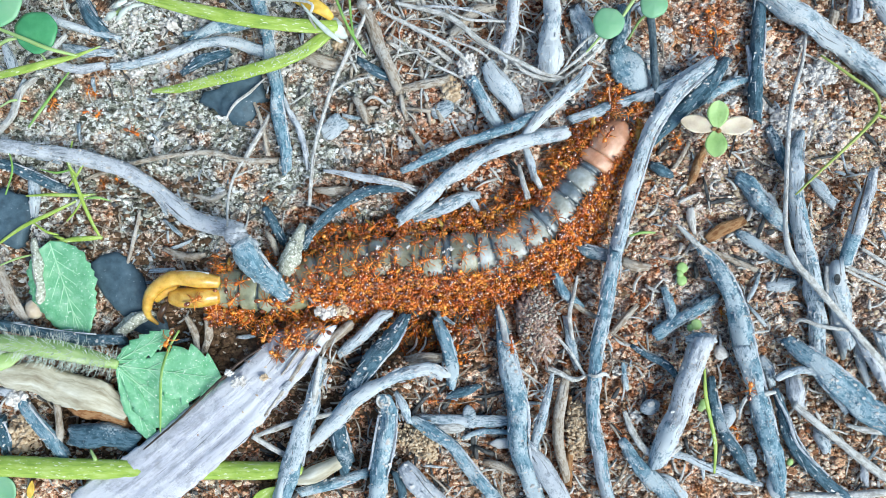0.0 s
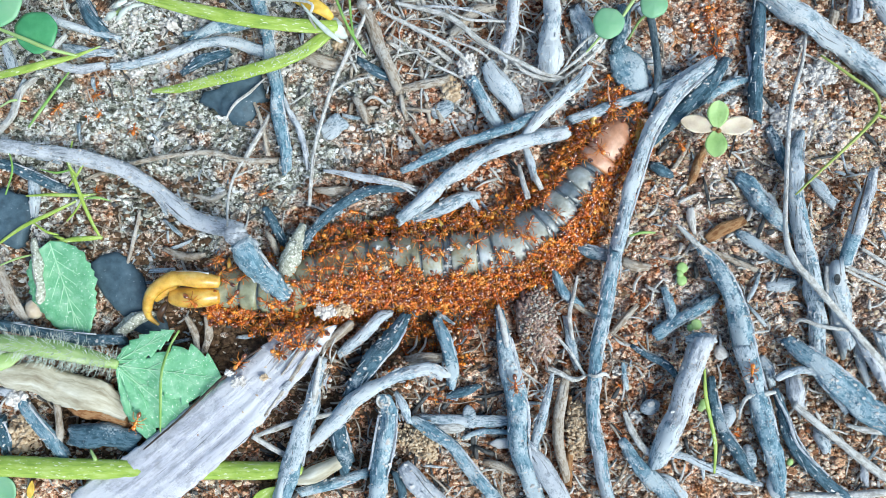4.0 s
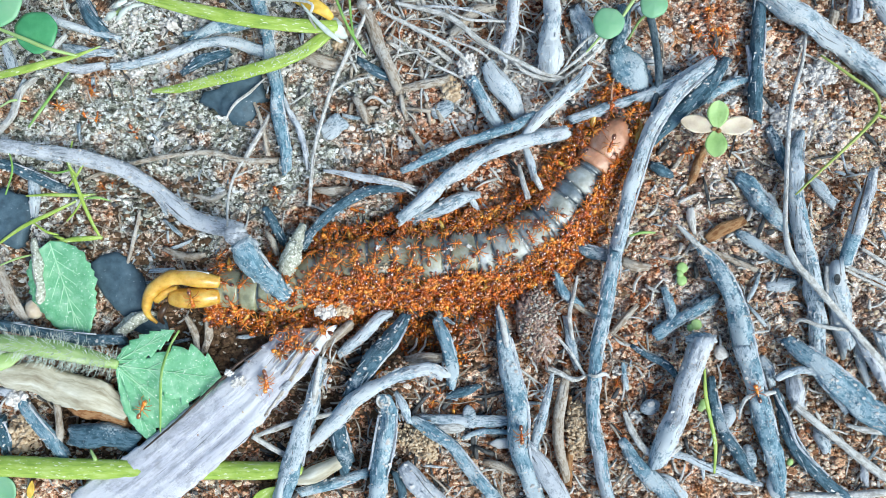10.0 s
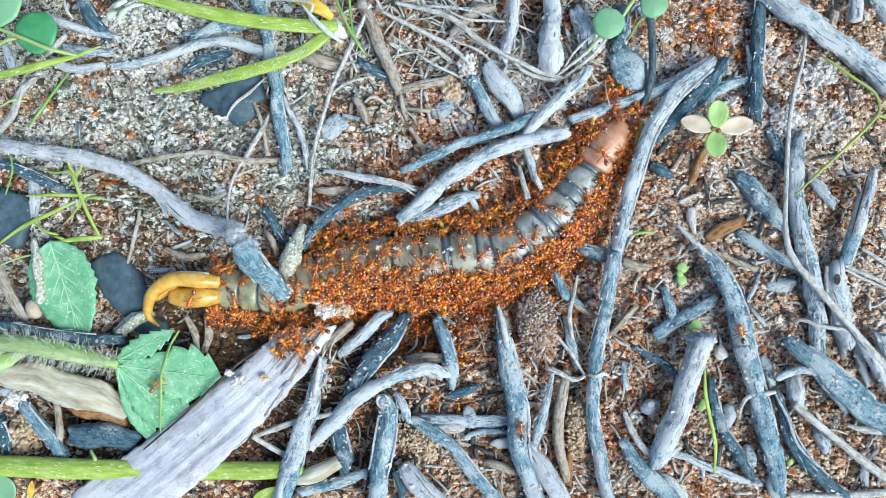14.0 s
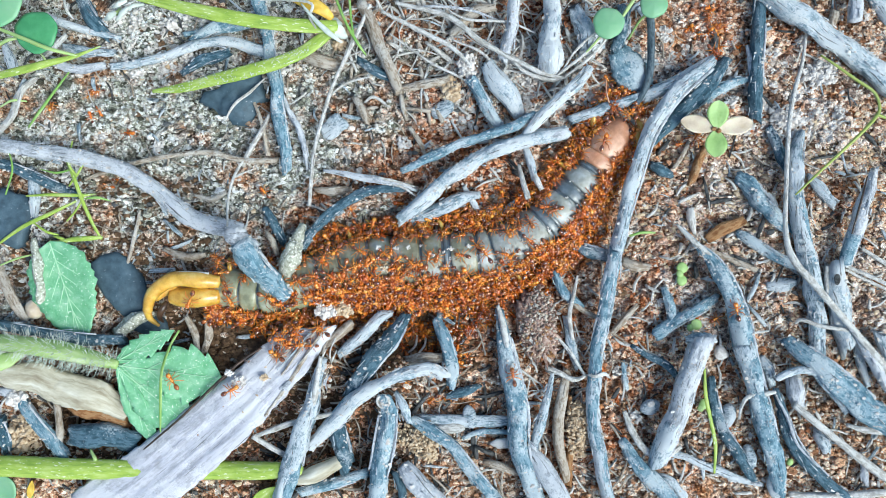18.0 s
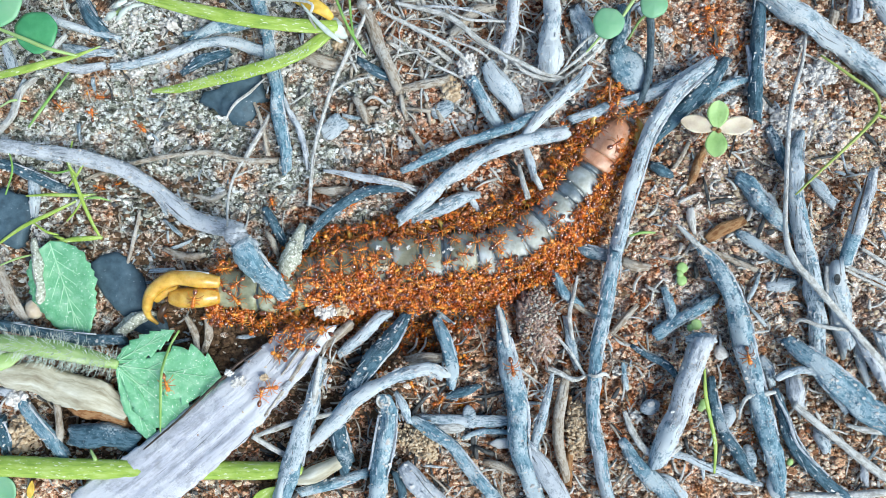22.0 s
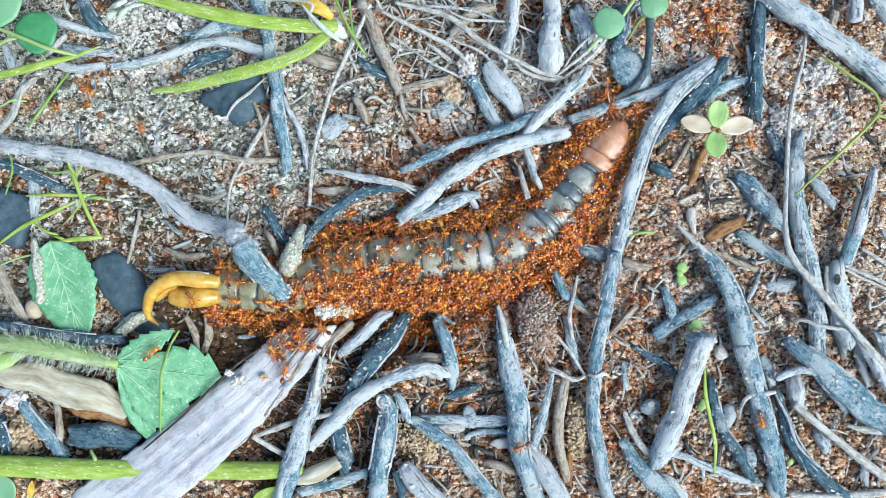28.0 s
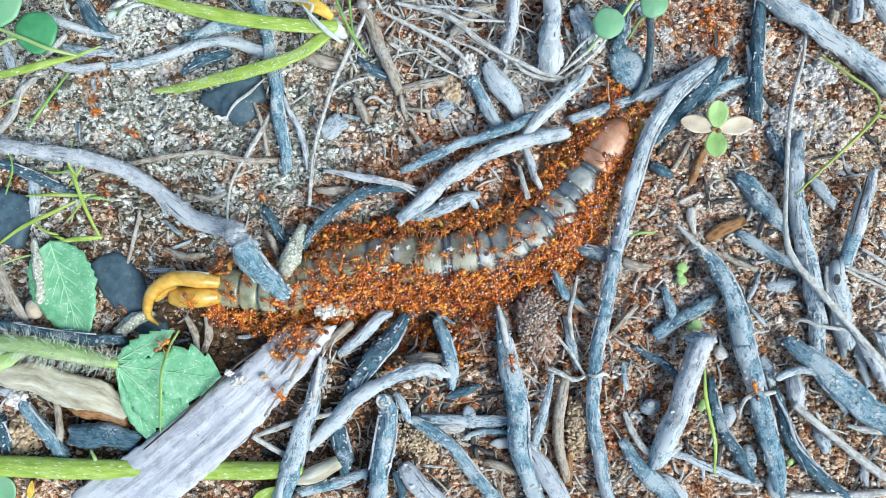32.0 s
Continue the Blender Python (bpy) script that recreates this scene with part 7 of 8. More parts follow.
# grains drifted against the sticks
def drift(name, mat, share, low, high, seed, label):
    rng = np.random.default_rng(seed)
    spots = []
    for line in LAID:
        for c in line:
            for side in range(2):
                if rng.random() < share:
                    a = rng.uniform(0, 6.283)
                    d = c[3] * rng.uniform(0.75, 1.25) + rng.uniform(0, 0.7)
                    spots.append((c[0] + d * math.cos(a), c[1] + d * math.sin(a), c[2] - c[3]))
    base, tri = GRIT
    count = len(spots)
    size = low + (high - low) * rng.random(count) ** 2
    p = np.array([(x, y, max(ground_h(x, y) + 0.2, min(z, ground_h(x, y) + 1.4))) for x, y, z in spots])
    v = p[:, None, :] + base[None] * size[:, None, None] * rng.uniform(0.65, 1.35, (count, len(base), 1))
    f = (tri[None] + (np.arange(count) * len(base))[:, None, None]).reshape(-1, 3)
    return tagged(mesh_object(name, v.reshape(-1, 3), f.tolist(), mat, origin=(0, 0, 0), smooth=False), label, "soil grains", kind="stuff")


drift("soil_drift", GRAIN, 0.42, 0.15, 0.6, 71, "loose soil grains drifted against the sticks")
drift("ash_drift", CRUMB, 0.2, 0.12, 0.5, 72, "white ash crumbs drifted against the sticks")

# dried flower head under the body
head_husk = lump("dried_flower_head", (20.73, -16.9, 2.0), (3.7, 7.2, 2.5), HUSK, "shrivelled purplish-brown dried flower head", "dried flower", 12, 0.5, 0.9, rings=22, segs=32)


def bracts(parent, center, axes, count, seed, mat):
    rng = random.Random(seed)
    for i in range(count):
        a, q = rng.uniform(0, 6.28), rng.uniform(0.15, 0.95)
        x, y = center[0] + axes[0] * q * math.cos(a), center[1] + axes[1] * q * math.sin(a)
        z = center[2] + axes[2] * math.sqrt(max(0.05, 1 - q * q))
        d = a + rng.uniform(-0.6, 0.6)
        ln = rng.uniform(0.5, 1.5)
        stick_part("bract", [(x, y, z - 0.2, 0.12), (x + math.cos(d) * ln * 0.5, y + math.sin(d) * ln * 0.5, z + 0.35, 0.3), (x + math.cos(d) * ln, y + math.sin(d) * ln, z - 0.1, 0.08)], mat, parent, flat=0.4, sides=6, rough=0.2)


bracts(head_husk, (20.73, -16.9, 2.0), (4.4, 8.0, 2.4), 44, 4, HUSK)
for tuft in range(3):
    clod_part("seed_fluff", (20.4, -16.4, 2.3), (4.6, 8.0, 2.7), (HUSK, TAN, HUSK)[tuft], head_husk, "crumbling brown seed fluff", 0.22 + 0.06 * tuft)
bracts(head_husk, (20.73, -16.9, 2.0), (4.4, 8.0, 2.7), 40, 14, TAN)
bracts(head_husk, (20.73, -16.9, 2.0), (4.4, 8.0, 2.6), 26, 15, RUST)

# ---- the centipede: plates along one curved back, from the head to the tail legs ----
BACK = [(38.89, 28.8, 2.6), (37.57, 25.29, 3), (34.38, 20.26, 3), (31.43, 16.09, 3), (27.75, 12.03, 3), (24.44, 7.98, 3), (20.63, 4.42, 3), (16.09, 1.35, 3), (10.56, -0.74, 3), (4.42, -1.6, 3), (-2.95, -2.21, 3), (-10.31, -2.58, 3), (-16.45, -3.07, 3), (-22.59, -4.3, 3), (-27.51, -6.02, 3), (-31.8, -8.23, 3), (-36.71, -9.33, 3), (-42.24, -9.21, 3), (-49.85, -8.47, 3)]
LINE = spline(BACK, 0.25)
ARC = np.concatenate([[0], np.cumsum(np.linalg.norm(np.diff(LINE, axis=0), axis=1))])
TOTAL = float(ARC[-1])
WIDE_AT = [0, 3, 7, 12, 16, 22, 30, 45, 60, 75, 88, 100, TOTAL]
WIDE = [3.6, 3.9, 4.2, 3.8, 4.2, 4.9, 5.5, 5.9, 6.0, 5.8, 5.0, 4.3, 3.9]


def back_at(s):
    """Place and direction on the back line s millimetres behind the head's front."""
    s = min(max(s, 0.0), TOTAL)
    p = np.array([np.interp(s, ARC, LINE[:, k]) for k in range(3)])
    q = np.array([np.interp(min(s + 0.6, TOTAL), ARC, LINE[:, k]) for k in range(3)]) - np.array([np.interp(max(s - 0.6, 0), ARC, LINE[:, k]) for k in range(3)])
    q /= np.linalg.norm(q)
    return p, q, np.array((-q[1], q[0], 0.0))


def half_width(s):
    return float(np.interp(s, WIDE_AT, WIDE))


def back_height(s, w):
    """Height of the body's upper side at w millimetres from the back line."""
    h = half_width(s)
    k = abs(w) / h
    return 1.0 + h * 0.88 * max(0.0, 1 - min(k, 1.0) ** 2.0) ** 0.52


centipede = tagged(new("centipede"), "large olive-brown centipede with orange head, overrun by ants", "centipede")
centipede.location = Vector((0, -2.12, 0)) * MM
ORIGIN[centipede.name] = (0, -2.12, 0)


def plate(name, s0, s1, mat, label="", swell=1.0, lift=0.0, rim=0.5, front=0.0, cols=22):
    """One back plate from s0 to s1: arched across, rounded corners, its hind edge lipped over the next one."""
    rows = max(8, int((s1 - s0) / 0.35))
    verts, uvs, faces = [], [], []
    seed = next_seed()
    for i in range(rows + 1):
        u = i / rows
        s = s0 + (s1 - s0) * u
        p, d, n = back_at(s)
        edge = 1 - 0.16 * (abs(2 * u - 1) ** 5)
        drop = 0.0
        if front and u < front:
            edge = max(0.12, math.sqrt(max(0.0, 1 - (1 - u / front) ** 2)))
            drop = 2.2 * (1 - u / front) ** 3
        dome = 0.55 * rim * math.sin(math.pi * min(1, max(0, u))) ** 0.6 + 0.12 * rim * u
        for k in range(cols + 1):
            a = (2 * k / cols - 1)
            w = a * half_width(s) * swell * edge
            bulge = 0.10 * noise.noise((s * 0.35 + seed, a * 1.5, 2.0))
            groove = -0.16 * math.exp(-((abs(a) - 0.42) / 0.05) ** 2) * rim
            z = back_height(s, a * half_width(s)) + lift + dome * (1 - abs(a) ** 3) + bulge + groove - drop
            verts.append((p[0] + n[0] * w, p[1] + n[1] * w, z))
            uvs.append((s, w))
        verts.append((p[0] + n[0] * half_width(s) * 0.8 * edge, p[1] + n[1] * half_width(s) * 0.8 * edge, 0.9))
        verts.append((p[0] - n[0] * half_width(s) * 0.8 * edge, p[1] - n[1] * half_width(s) * 0.8 * edge, 0.9))
        uvs += [(s, 0), (s, 0)]
    n = cols + 3
    for i in range(rows):
        for k in range(n):
            j = (k + 1) % n
            faces.append((i * n + k, (i + 1) * n + k, (i + 1) * n + j, i * n + j))
    faces.append(tuple(range(n)))
    faces.append(tuple(rows * n + k for k in range(n - 1, -1, -1)))
    return mesh_object(name, verts, faces, mat, parent=centipede, uvs=uvs, label=label)


def nearest_s(p):
    d = (LINE[:, 0] - p[0]) ** 2 + (LINE[:, 1] - p[1]) ** 2
    return float(ARC[int(np.argmin(d))])


JOINTS = [nearest_s(p) for p in ((34.21, 20.75, 5), (32.51, 17.96, 5), (31.66, 16.86, 5), (28.63, 13.1, 5), (26.69, 11.04, 5), (23.29, 7.04, 5), (21.59, 5.34, 5), (17.11, 2.06, 5), (10.68, -0.61, 5), (7.52, -1.09, 5), (1.58, -1.82, 5),
                                 (0.12, -1.94, 5), (-4.73, -2.18, 5), (-10.8, -2.55, 5), (-16.01, -3.03, 5), (-21.84, -4.12, 5), (-26.45, -5.58, 5), (-30.81, -7.76, 5), (-35.67, -9.22, 5), (-39.91, -9.22, 5), (-44.16, -8.98, 5))] + [TOTAL]
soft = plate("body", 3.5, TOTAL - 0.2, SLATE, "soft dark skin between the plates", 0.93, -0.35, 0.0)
plate("head_plate", 0.0, JOINTS[0], HEADC, "glossy orange-brown head shield", 1.1, 0.25, 0.9, front=0.55)
plate("neck_plate", JOINTS[0] + 0.1, JOINTS[1], HEADC, "orange-brown neck plate", 1.24, 0.0, 0.6)
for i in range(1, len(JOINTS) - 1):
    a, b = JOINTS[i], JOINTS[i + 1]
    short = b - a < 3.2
    # Front plates take the cuticle with sky sheen painted in.
    plate("back_plate", a + 0.3, b - 0.22, SLATE if short and i < 12 else SKYSHEEN if i < 9 else OLIVE if i < 17 else PALEOLIVE, "short blue-grey plate" if short and i < 12 else "back plate with blue-grey sheen in its colour" if i < 9 else "olive-brown back plate with a bluish sheen", 0.97 if short else 1.03, -0.1 if short else 0.08, 0.5)

# white crumbs stuck on the back and in the joints
for i, (x, y, z) in enumerate(((-13.87, 0.36, 7.4), (-10.04, 0.12, 7.4), (-7.41, 0.36, 7.4), (-2.27, -1.31, 7.6), (1.55, 0.12, 7.4), (5.5, 0.6, 7.4), (0.72, -3.47, 7.2), (-12.46, -4.43, 7))):
    clod_part("crumb", (x, y, z - 0.5), (0.65, 0.45, 0.4), CRUMB, centipede, "white crumb stuck to the back" if i == 0 else "", 0.17)
GRIME = random.Random(8)
specks = []
for i in range(3, 17):
    for side in range(2):
        p, d, n = back_at(JOINTS[i] + GRIME.uniform(-0.3, 0.3))
        w = GRIME.uniform(-0.75, 0.75) * half_width(JOINTS[i])
        specks.append(crumbs((p[0] + n[0] * w, p[1] + n[1] * w, back_height(JOINTS[i], w)), (GRIME.uniform(0.25, 0.6), GRIME.uniform(0.2, 0.45), 0.3), 14, 0.13, next_seed()))
grit_v, grit_f, grit_u = joined(specks)
tagged(mesh_object("grit", grit_v, grit_f, CRUMB, parent=centipede, uvs=grit_u, smooth=False), "whitish grit in the joints", kind="stuff")
clod_part("crumb", (-12.21, -3.95, 6.6), (1.3, 1.1, 0.7), CREAM, centipede, "yellow-cream scrap on the back", 0.25)


def limb(name, pts, mat, parent, label=""):
    ob = stick_part(name, pts, mat, parent, label, rough=0.05, ragged=0, furrow=0, step=0.5)
    return ob


# walking legs, one pair a plate, tucked along the flanks
LEG_RNG = random.Random(21)
for i in range(2, len(JOINTS) - 1):
    s = (JOINTS[i] + JOINTS[i + 1]) / 2 if i < len(JOINTS) - 1 else JOINTS[i]
    p, d, n = back_at(s)
    for sd in (-1, 1):
        w = half_width(s)
        back_sweep = LEG_RNG.uniform(0.2, 2.6)
        reach = LEG_RNG.uniform(2.4, 4.0)
        q = [p + n * sd * (w * 0.8), p + n * sd * (w + reach * 0.4) + d * back_sweep * 0.4, p + n * sd * (w + reach * 0.75) + d * back_sweep, p + n * sd * (w + reach) + d * back_sweep * 1.6]
        z = [1.6, 2.2, 1.4, 0.4]
        leg = limb("leg", [(q[k][0], q[k][1], z[k], (0.6, 0.5, 0.38, 0.15)[k]) for k in range(4)], AMBER, centipede, "amber jointed leg")
        limb("claw", [(q[3][0], q[3][1], 0.6, 0.17), (*(q[3][:2] + n[:2] * sd * 0.9), 0.15, 0.05)], CLAW, leg)

# tail legs
tail_leg = limb("tail_leg", [(-47.94, -7.14, 5.36, 1.33), (-52.23, -6.5, 6.31, 1.81), (-56.06, -6.14, 6.38, 1.62), (-58.59, -6.62, 6.38, 1.62), (-61.48, -8.56, 6.05, 1.45), (-63.1, -10.78, 5.28, 1.21), (-63.9, -13.05, 4.14, 1.04)], AMBER, centipede, "stout amber tail leg curved round")
limb("tip", [(-63.96, -12.31, 4.3, 0.97), (-63.82, -14.6, 3.08, 0.68), (-62.32, -16.45, 1.82, 0.31)], AMBER, tail_leg, "tapering tip")
limb("ridge", [(-49.75, -5.17, 6.58, 0.24), (-55.62, -4.79, 6.97, 0.24), (-60.41, -6.35, 6.97, 0.24), (-62.97, -9.29, 5.93, 0.18)], STRAW, tail_leg, "pale upper ridge")
lower_leg = limb("tail_leg", [(-48.29, -10.12, 4.14, 1.59), (-51.75, -10.33, 4.78, 2.19), (-55.76, -10.45, 4.78, 2.19), (-58.38, -10.36, 4.22, 1.71)], AMBER, centipede, "short thick amber tail leg")
limb("bent_shank", [(-56.99, -8.65, 4.39, 1.1), (-60.04, -9.27, 4.03, 1.16), (-62.37, -10.93, 3.01, 0.86)], AMBER, lower_leg, "folded shank")
limb("claw", [(-59.94, -11.67, 2.95, 0.49), (-60.77, -13.11, 3.37, 0.8), (-61.73, -14.91, 2.44, 0.62), (-61.32, -16.26, 1.18, 0.25)], CLAW, lower_leg, "dark curved claw")

# mouth claws, feelers at the head
FEELERS = []
for pts in ([(41.15, 22.05, 2.44, 0.62), (42.1, 24.35, 3.57, 0.8), (42.72, 26.89, 3.04, 0.61), (42.2, 28.75, 2.17, 0.25)], [(32.53, 26.61, 2.44, 0.62), (32.89, 28.96, 3.08, 0.68), (34.71, 30.9, 2.59, 0.55), (36.57, 31.5, 1.98, 0.25)]):
    limb("mouth_claw", pts, AMBER, centipede, "amber poison claw beside the head")
for pts in ([(40.19, 28.92, 3.35, 0.49), (42.53, 29.45, 3.79, 0.55), (45.09, 30.27, 3.35, 0.49), (47.75, 30.15, 2.62, 0.31)], [(36.89, 29.54, 3.31, 0.43), (36.1, 31.84, 4.11, 0.43), (35.83, 34.24, 4.26, 0.37), (36.18, 36.79, 3.77, 0.24)]):
    FEELERS.append(limb("feeler", [(x, y, z, r * 0.45) for x, y, z, r in pts], HEADC, centipede, "thin orange-brown feeler"))

# dark tendril beside the head, swung to and fro by the ants
tendril = tagged(new("tendril"), "thin blue-black pliant tendril hanging by the head", "tendril")
tendril.location = Vector((44.9, 50.53, 3.6)) * MM


def rigid_rod(name, length, r0, r1, parent):
    """A rod from its own origin down along -y."""
    ORIGIN[parent.name] = (0, 0, 0)
    return stick_part(name, [(0, 0.6, 0, r0), (0.15, -length * 0.5, 0.1, (r0 + r1) / 2), (0, -length, 0, r1)], TENDRIL, parent, rough=0.08, ragged=0.1, sides=9)


upper_piece = rigid_rod("upper_piece", 11.6, 0.85, 0.8, tendril)
middle_piece = rigid_rod("middle_piece", 4.6, 0.82, 0.8, tendril)
lower_piece = rigid_rod("lower_piece", 5.4, 0.82, 0.55, tendril)

# ---- ants ----
def build_ant(seed):
    """One ant, facing +x, feet at height 0: head with jaws and eyes, feelers, trunk, waist, abdomen and six jointed legs."""
    rng = random.Random(seed)
    ant = new("ant")
    ORIGIN[ant.name] = (0, 0, 0)
    tagged(ant, "amber-orange ant with dark glossy abdomen crawling on the centipede", "ant", "swarming ants")
    v, f, u = joined([ball((0.15, 0, 0.72), (0.52, 0.35, 0.33), 0, 0.03, 1, 8, 12, 1, seed), ball((0.62, 0, 0.82), (0.4, 0.37, 0.33), 0, 0.02, 1, 7, 10, 1, seed), ball((-0.42, 0, 0.72), (0.3, 0.22, 0.22), 0, 0.02, 1, 6, 8, 1, seed)])
    mesh_object("trunk", v, f, ANT, parent=ant, uvs=u)
    v, f, u = joined([ball((-0.8, 0, 0.72), (0.17, 0.16, 0.24), 0, 0, 1, 6, 8), ball((-1.02, 0, 0.72), (0.14, 0.15, 0.2), 0, 0, 1, 6, 8)])
    mesh_object("waist", v, f, ANT, parent=ant, uvs=u)
    v, f, u = ball((-1.7, 0, 0.8), (0.78, 0.52, 0.48), 0, 0.03, 1, 10, 14, 1, seed)
    gaster = mesh_object("abdomen", v, f, GASTER, parent=ant, uvs=u, label="dark glossy abdomen")
    v, f, u = joined([ball((1.32, 0, 0.76), (0.56, 0.54, 0.4), 0, 0.02, 1, 9, 12, 0.9, seed)]
                     + [tube([(1.68, s * 0.22, 0.68, 0.1), (1.95, s * 0.2, 0.62, 0.08), (2.1, s * 0.03, 0.6, 0.03)], 0.3, 5, 0, 1, 0) for s in (-1, 1)])
    head = mesh_object("head", v, f, ANT, parent=ant, uvs=u)
    for s in (-1, 1):
        v, f, u = ball((1.36, s * 0.4, 0.88), (0.13, 0.09, 0.12), 0, 0, 1, 5, 7)
        mesh_object("eye", v, f, CLAW, parent=head, uvs=u)
    for s in (-1, 1):
        o = rng.uniform(-0.2, 0.3)
        v, f, u = tube([(1.6, s * 0.2, 0.85, 0.055), (1.95, s * (0.75 + o), 1.05, 0.05), (2.25 + o, s * (0.95 + o), 0.8, 0.05), (2.75 + o, s * (0.75 + o), 0.5, 0.085)], 0.35, 5, 0, 1, 0)
        mesh_object("feeler", v, f, LIMB, parent=ant, uvs=u)
    for s in (-1, 1):
        for bx, kx, fx, reach in ((0.55, 1.0, 1.55, 1.5), (0.15, 0.2, 0.1, 1.8), (-0.2, -0.7, -1.5, 1.85)):
            j = rng.uniform(-0.3, 0.3)
            v, f, u = tube([(bx, s * 0.22, 0.6, 0.1), (kx * 0.6 + bx * 0.4 + j * 0.4, s * reach * 0.42, 0.98, 0.11), (kx + j * 0.7, s * reach * 0.62, 0.85, 0.095), (fx * 0.8 + j, s * reach * 0.88, 0.3, 0.085), (fx + j, s * reach * 1.02, 0.03, 0.06)], 0.35, 5, 0, 1, 0)
            mesh_object("leg", v, f, LIMB, parent=ant, uvs=u)
    return ant


PROTO = [build_ant(k) for k in (1, 2, 3)]
USED = []
SWARM = []
ANT_RNG = random.Random(77)


def body_coords(x, y):
    d = (LINE[:, 0] - x) ** 2 + (LINE[:, 1] - y) ** 2
    k = int(np.argmin(d))
    s = float(ARC[k])
    p, dr, n = back_at(s)
    return s, float((x - p[0]) * n[0] + (y - p[1]) * n[1]), float(d[k]) ** 0.5


def footing(x, y):
    """Height on which an ant stands at a plan place: the body, the legs and ants heaped beside it, or the soil."""
    s, w, dist = body_coords(x, y)
    g = ground_h(x, y) + 0.12
    along, across = (x + 29.27) * -0.747 + (y + 17.27) * -0.664, (x + 29.27) * 0.664 - (y + 17.27) * 0.747
    if -4 < along < 24 and abs(across) < 3.6 + 0.13 * along and along > -1.25 * across - 1:
        g = 5.3
    h = half_width(s)
    if dist < h * 0.97:
        return back_height(s, w) + 0.3
    if dist < h + 6:
        return max(g, 2.6 * (1 - (dist - h) / 6.0))
    return g


def stance(x, y, heading, lean=1.0):
    """The pose of an ant on its footing, tipped with the slope."""
    z = footing(x, y)
    e = 0.5
    gx = max(-1.3, min(1.3, (footing(x + e, y) - footing(x - e, y)) / (2 * e))) * lean
    gy = max(-1.3, min(1.3, (footing(x, y + e) - footing(x, y - e)) / (2 * e))) * lean
    up = Vector((-gx, -gy, 1)).normalized()
    fw = Vector((math.cos(heading), math.sin(heading), 0))
    fw = (fw - up * fw.dot(up)).normalized()
    lf = up.cross(fw)
    m = Matrix((fw, lf, up)).transposed().to_4x4()
    m.translation = Vector((x, y, z)) * MM
    return m


def settle_ant(x, y, heading, roam, size=None):
    k = len(SWARM)
    m = stance(x, y, heading)
    if k < len(PROTO):
        ob = PROTO[k]
        ob.matrix_world = m
    else:
        ob = copy_thing(PROTO[k % len(PROTO)], m)
    q = size or ANT_RNG.uniform(0.72, 1.0)
    ob.scale = (q, q, q)
    SWARM.append((ob, x, y, heading, roam))
    return ob


def crowd(count, s_range, w_range, gap, roam, bias=1.0):
    """Ants along the flank between two stretches of the back line; w in half-widths, below 1 on the body, above beside it."""
    tries = 0
    made = 0
    while made < count and tries < count * 60:
        tries += 1
        s = ANT_RNG.uniform(*s_range)
        p, d, n = back_at(s)
        q = w_range[0] + (w_range[1] - w_range[0]) * ANT_RNG.random() ** bias
        w = q * half_width(s)
        x, y = p[0] + n[0] * w, p[1] + n[1] * w
        if any((x - a) ** 2 + (y - b) ** 2 < gap * gap for a, b in USED):
            continue
        USED.append((x, y))
        settle_ant(x, y, ANT_RNG.uniform(0, 6.283), roam)
        made += 1


crowd(74, (14, 84), (0.55, 1.75), 1.5, 1.0)
crowd(22, (2, 18), (0.75, 1.7), 1.3, 0.9)
crowd(38, (12, 84), (-1.6, -0.85), 1.4, 1.0)
crowd(13, (0, 12), (-1.7, -0.8), 1.4, 0.9)
crowd(20, (22, 64), (-0.85, 0.45), 2.6, 1.6)
crowd(30, (64, 88), (-0.9, 0.7), 1.3, 1.2)
crowd(16, (10, 84), (1.7, 2.5), 1.6, 1.4, 1.6)
crowd(14, (0, 80), (-2.3, -1.5), 1.8, 1.4)
crowd(14, (84, 108), (0.75, 1.9), 1.4, 1.0)
crowd(9, (84, 112), (-1.7, -0.9), 1.6, 1.0)
crowd(8, (88, 110), (-0.7, 0.7), 2.2, 1.2)


# the heap: further ants too tangled to tell apart, in clumps along the flank
def ant_lump(seed):
    rng = random.Random(seed)
    parts = [ball((0.15, 0, 0.72), (0.52, 0.35, 0.33), 0, 0, 1, 5, 8), ball((0.62, 0, 0.82), (0.4, 0.37, 0.33), 0, 0, 1, 5, 8), ball((1.32, 0, 0.76), (0.56, 0.54, 0.4), 0, 0, 1, 6, 8), ball((-0.9, 0, 0.72), (0.3, 0.16, 0.2), 0, 0, 1, 5, 6)]
    legs = []
    for s in (-1, 1):
        for bx, fx, reach in ((0.55, 1.4, 1.5), (0.15, 0.1, 1.8), (-0.2, -1.4, 1.85)):
            j = rng.uniform(-0.4, 0.4)
            legs.append(tube([(bx, s * 0.22, 0.6, 0.1), ((bx + fx) / 2 + j * 0.5, s * reach * 0.5, 0.98, 0.11), (fx + j, s * reach, 0.05, 0.06)], 0.6, 4, 0, 1, 0))
    return joined(parts + legs), ball((-1.7, 0, 0.8), (0.78, 0.52, 0.48), 0, 0, 1, 7, 10)


LUMPS = [ant_lump(k) for k in range(6)]
HEAPS = []


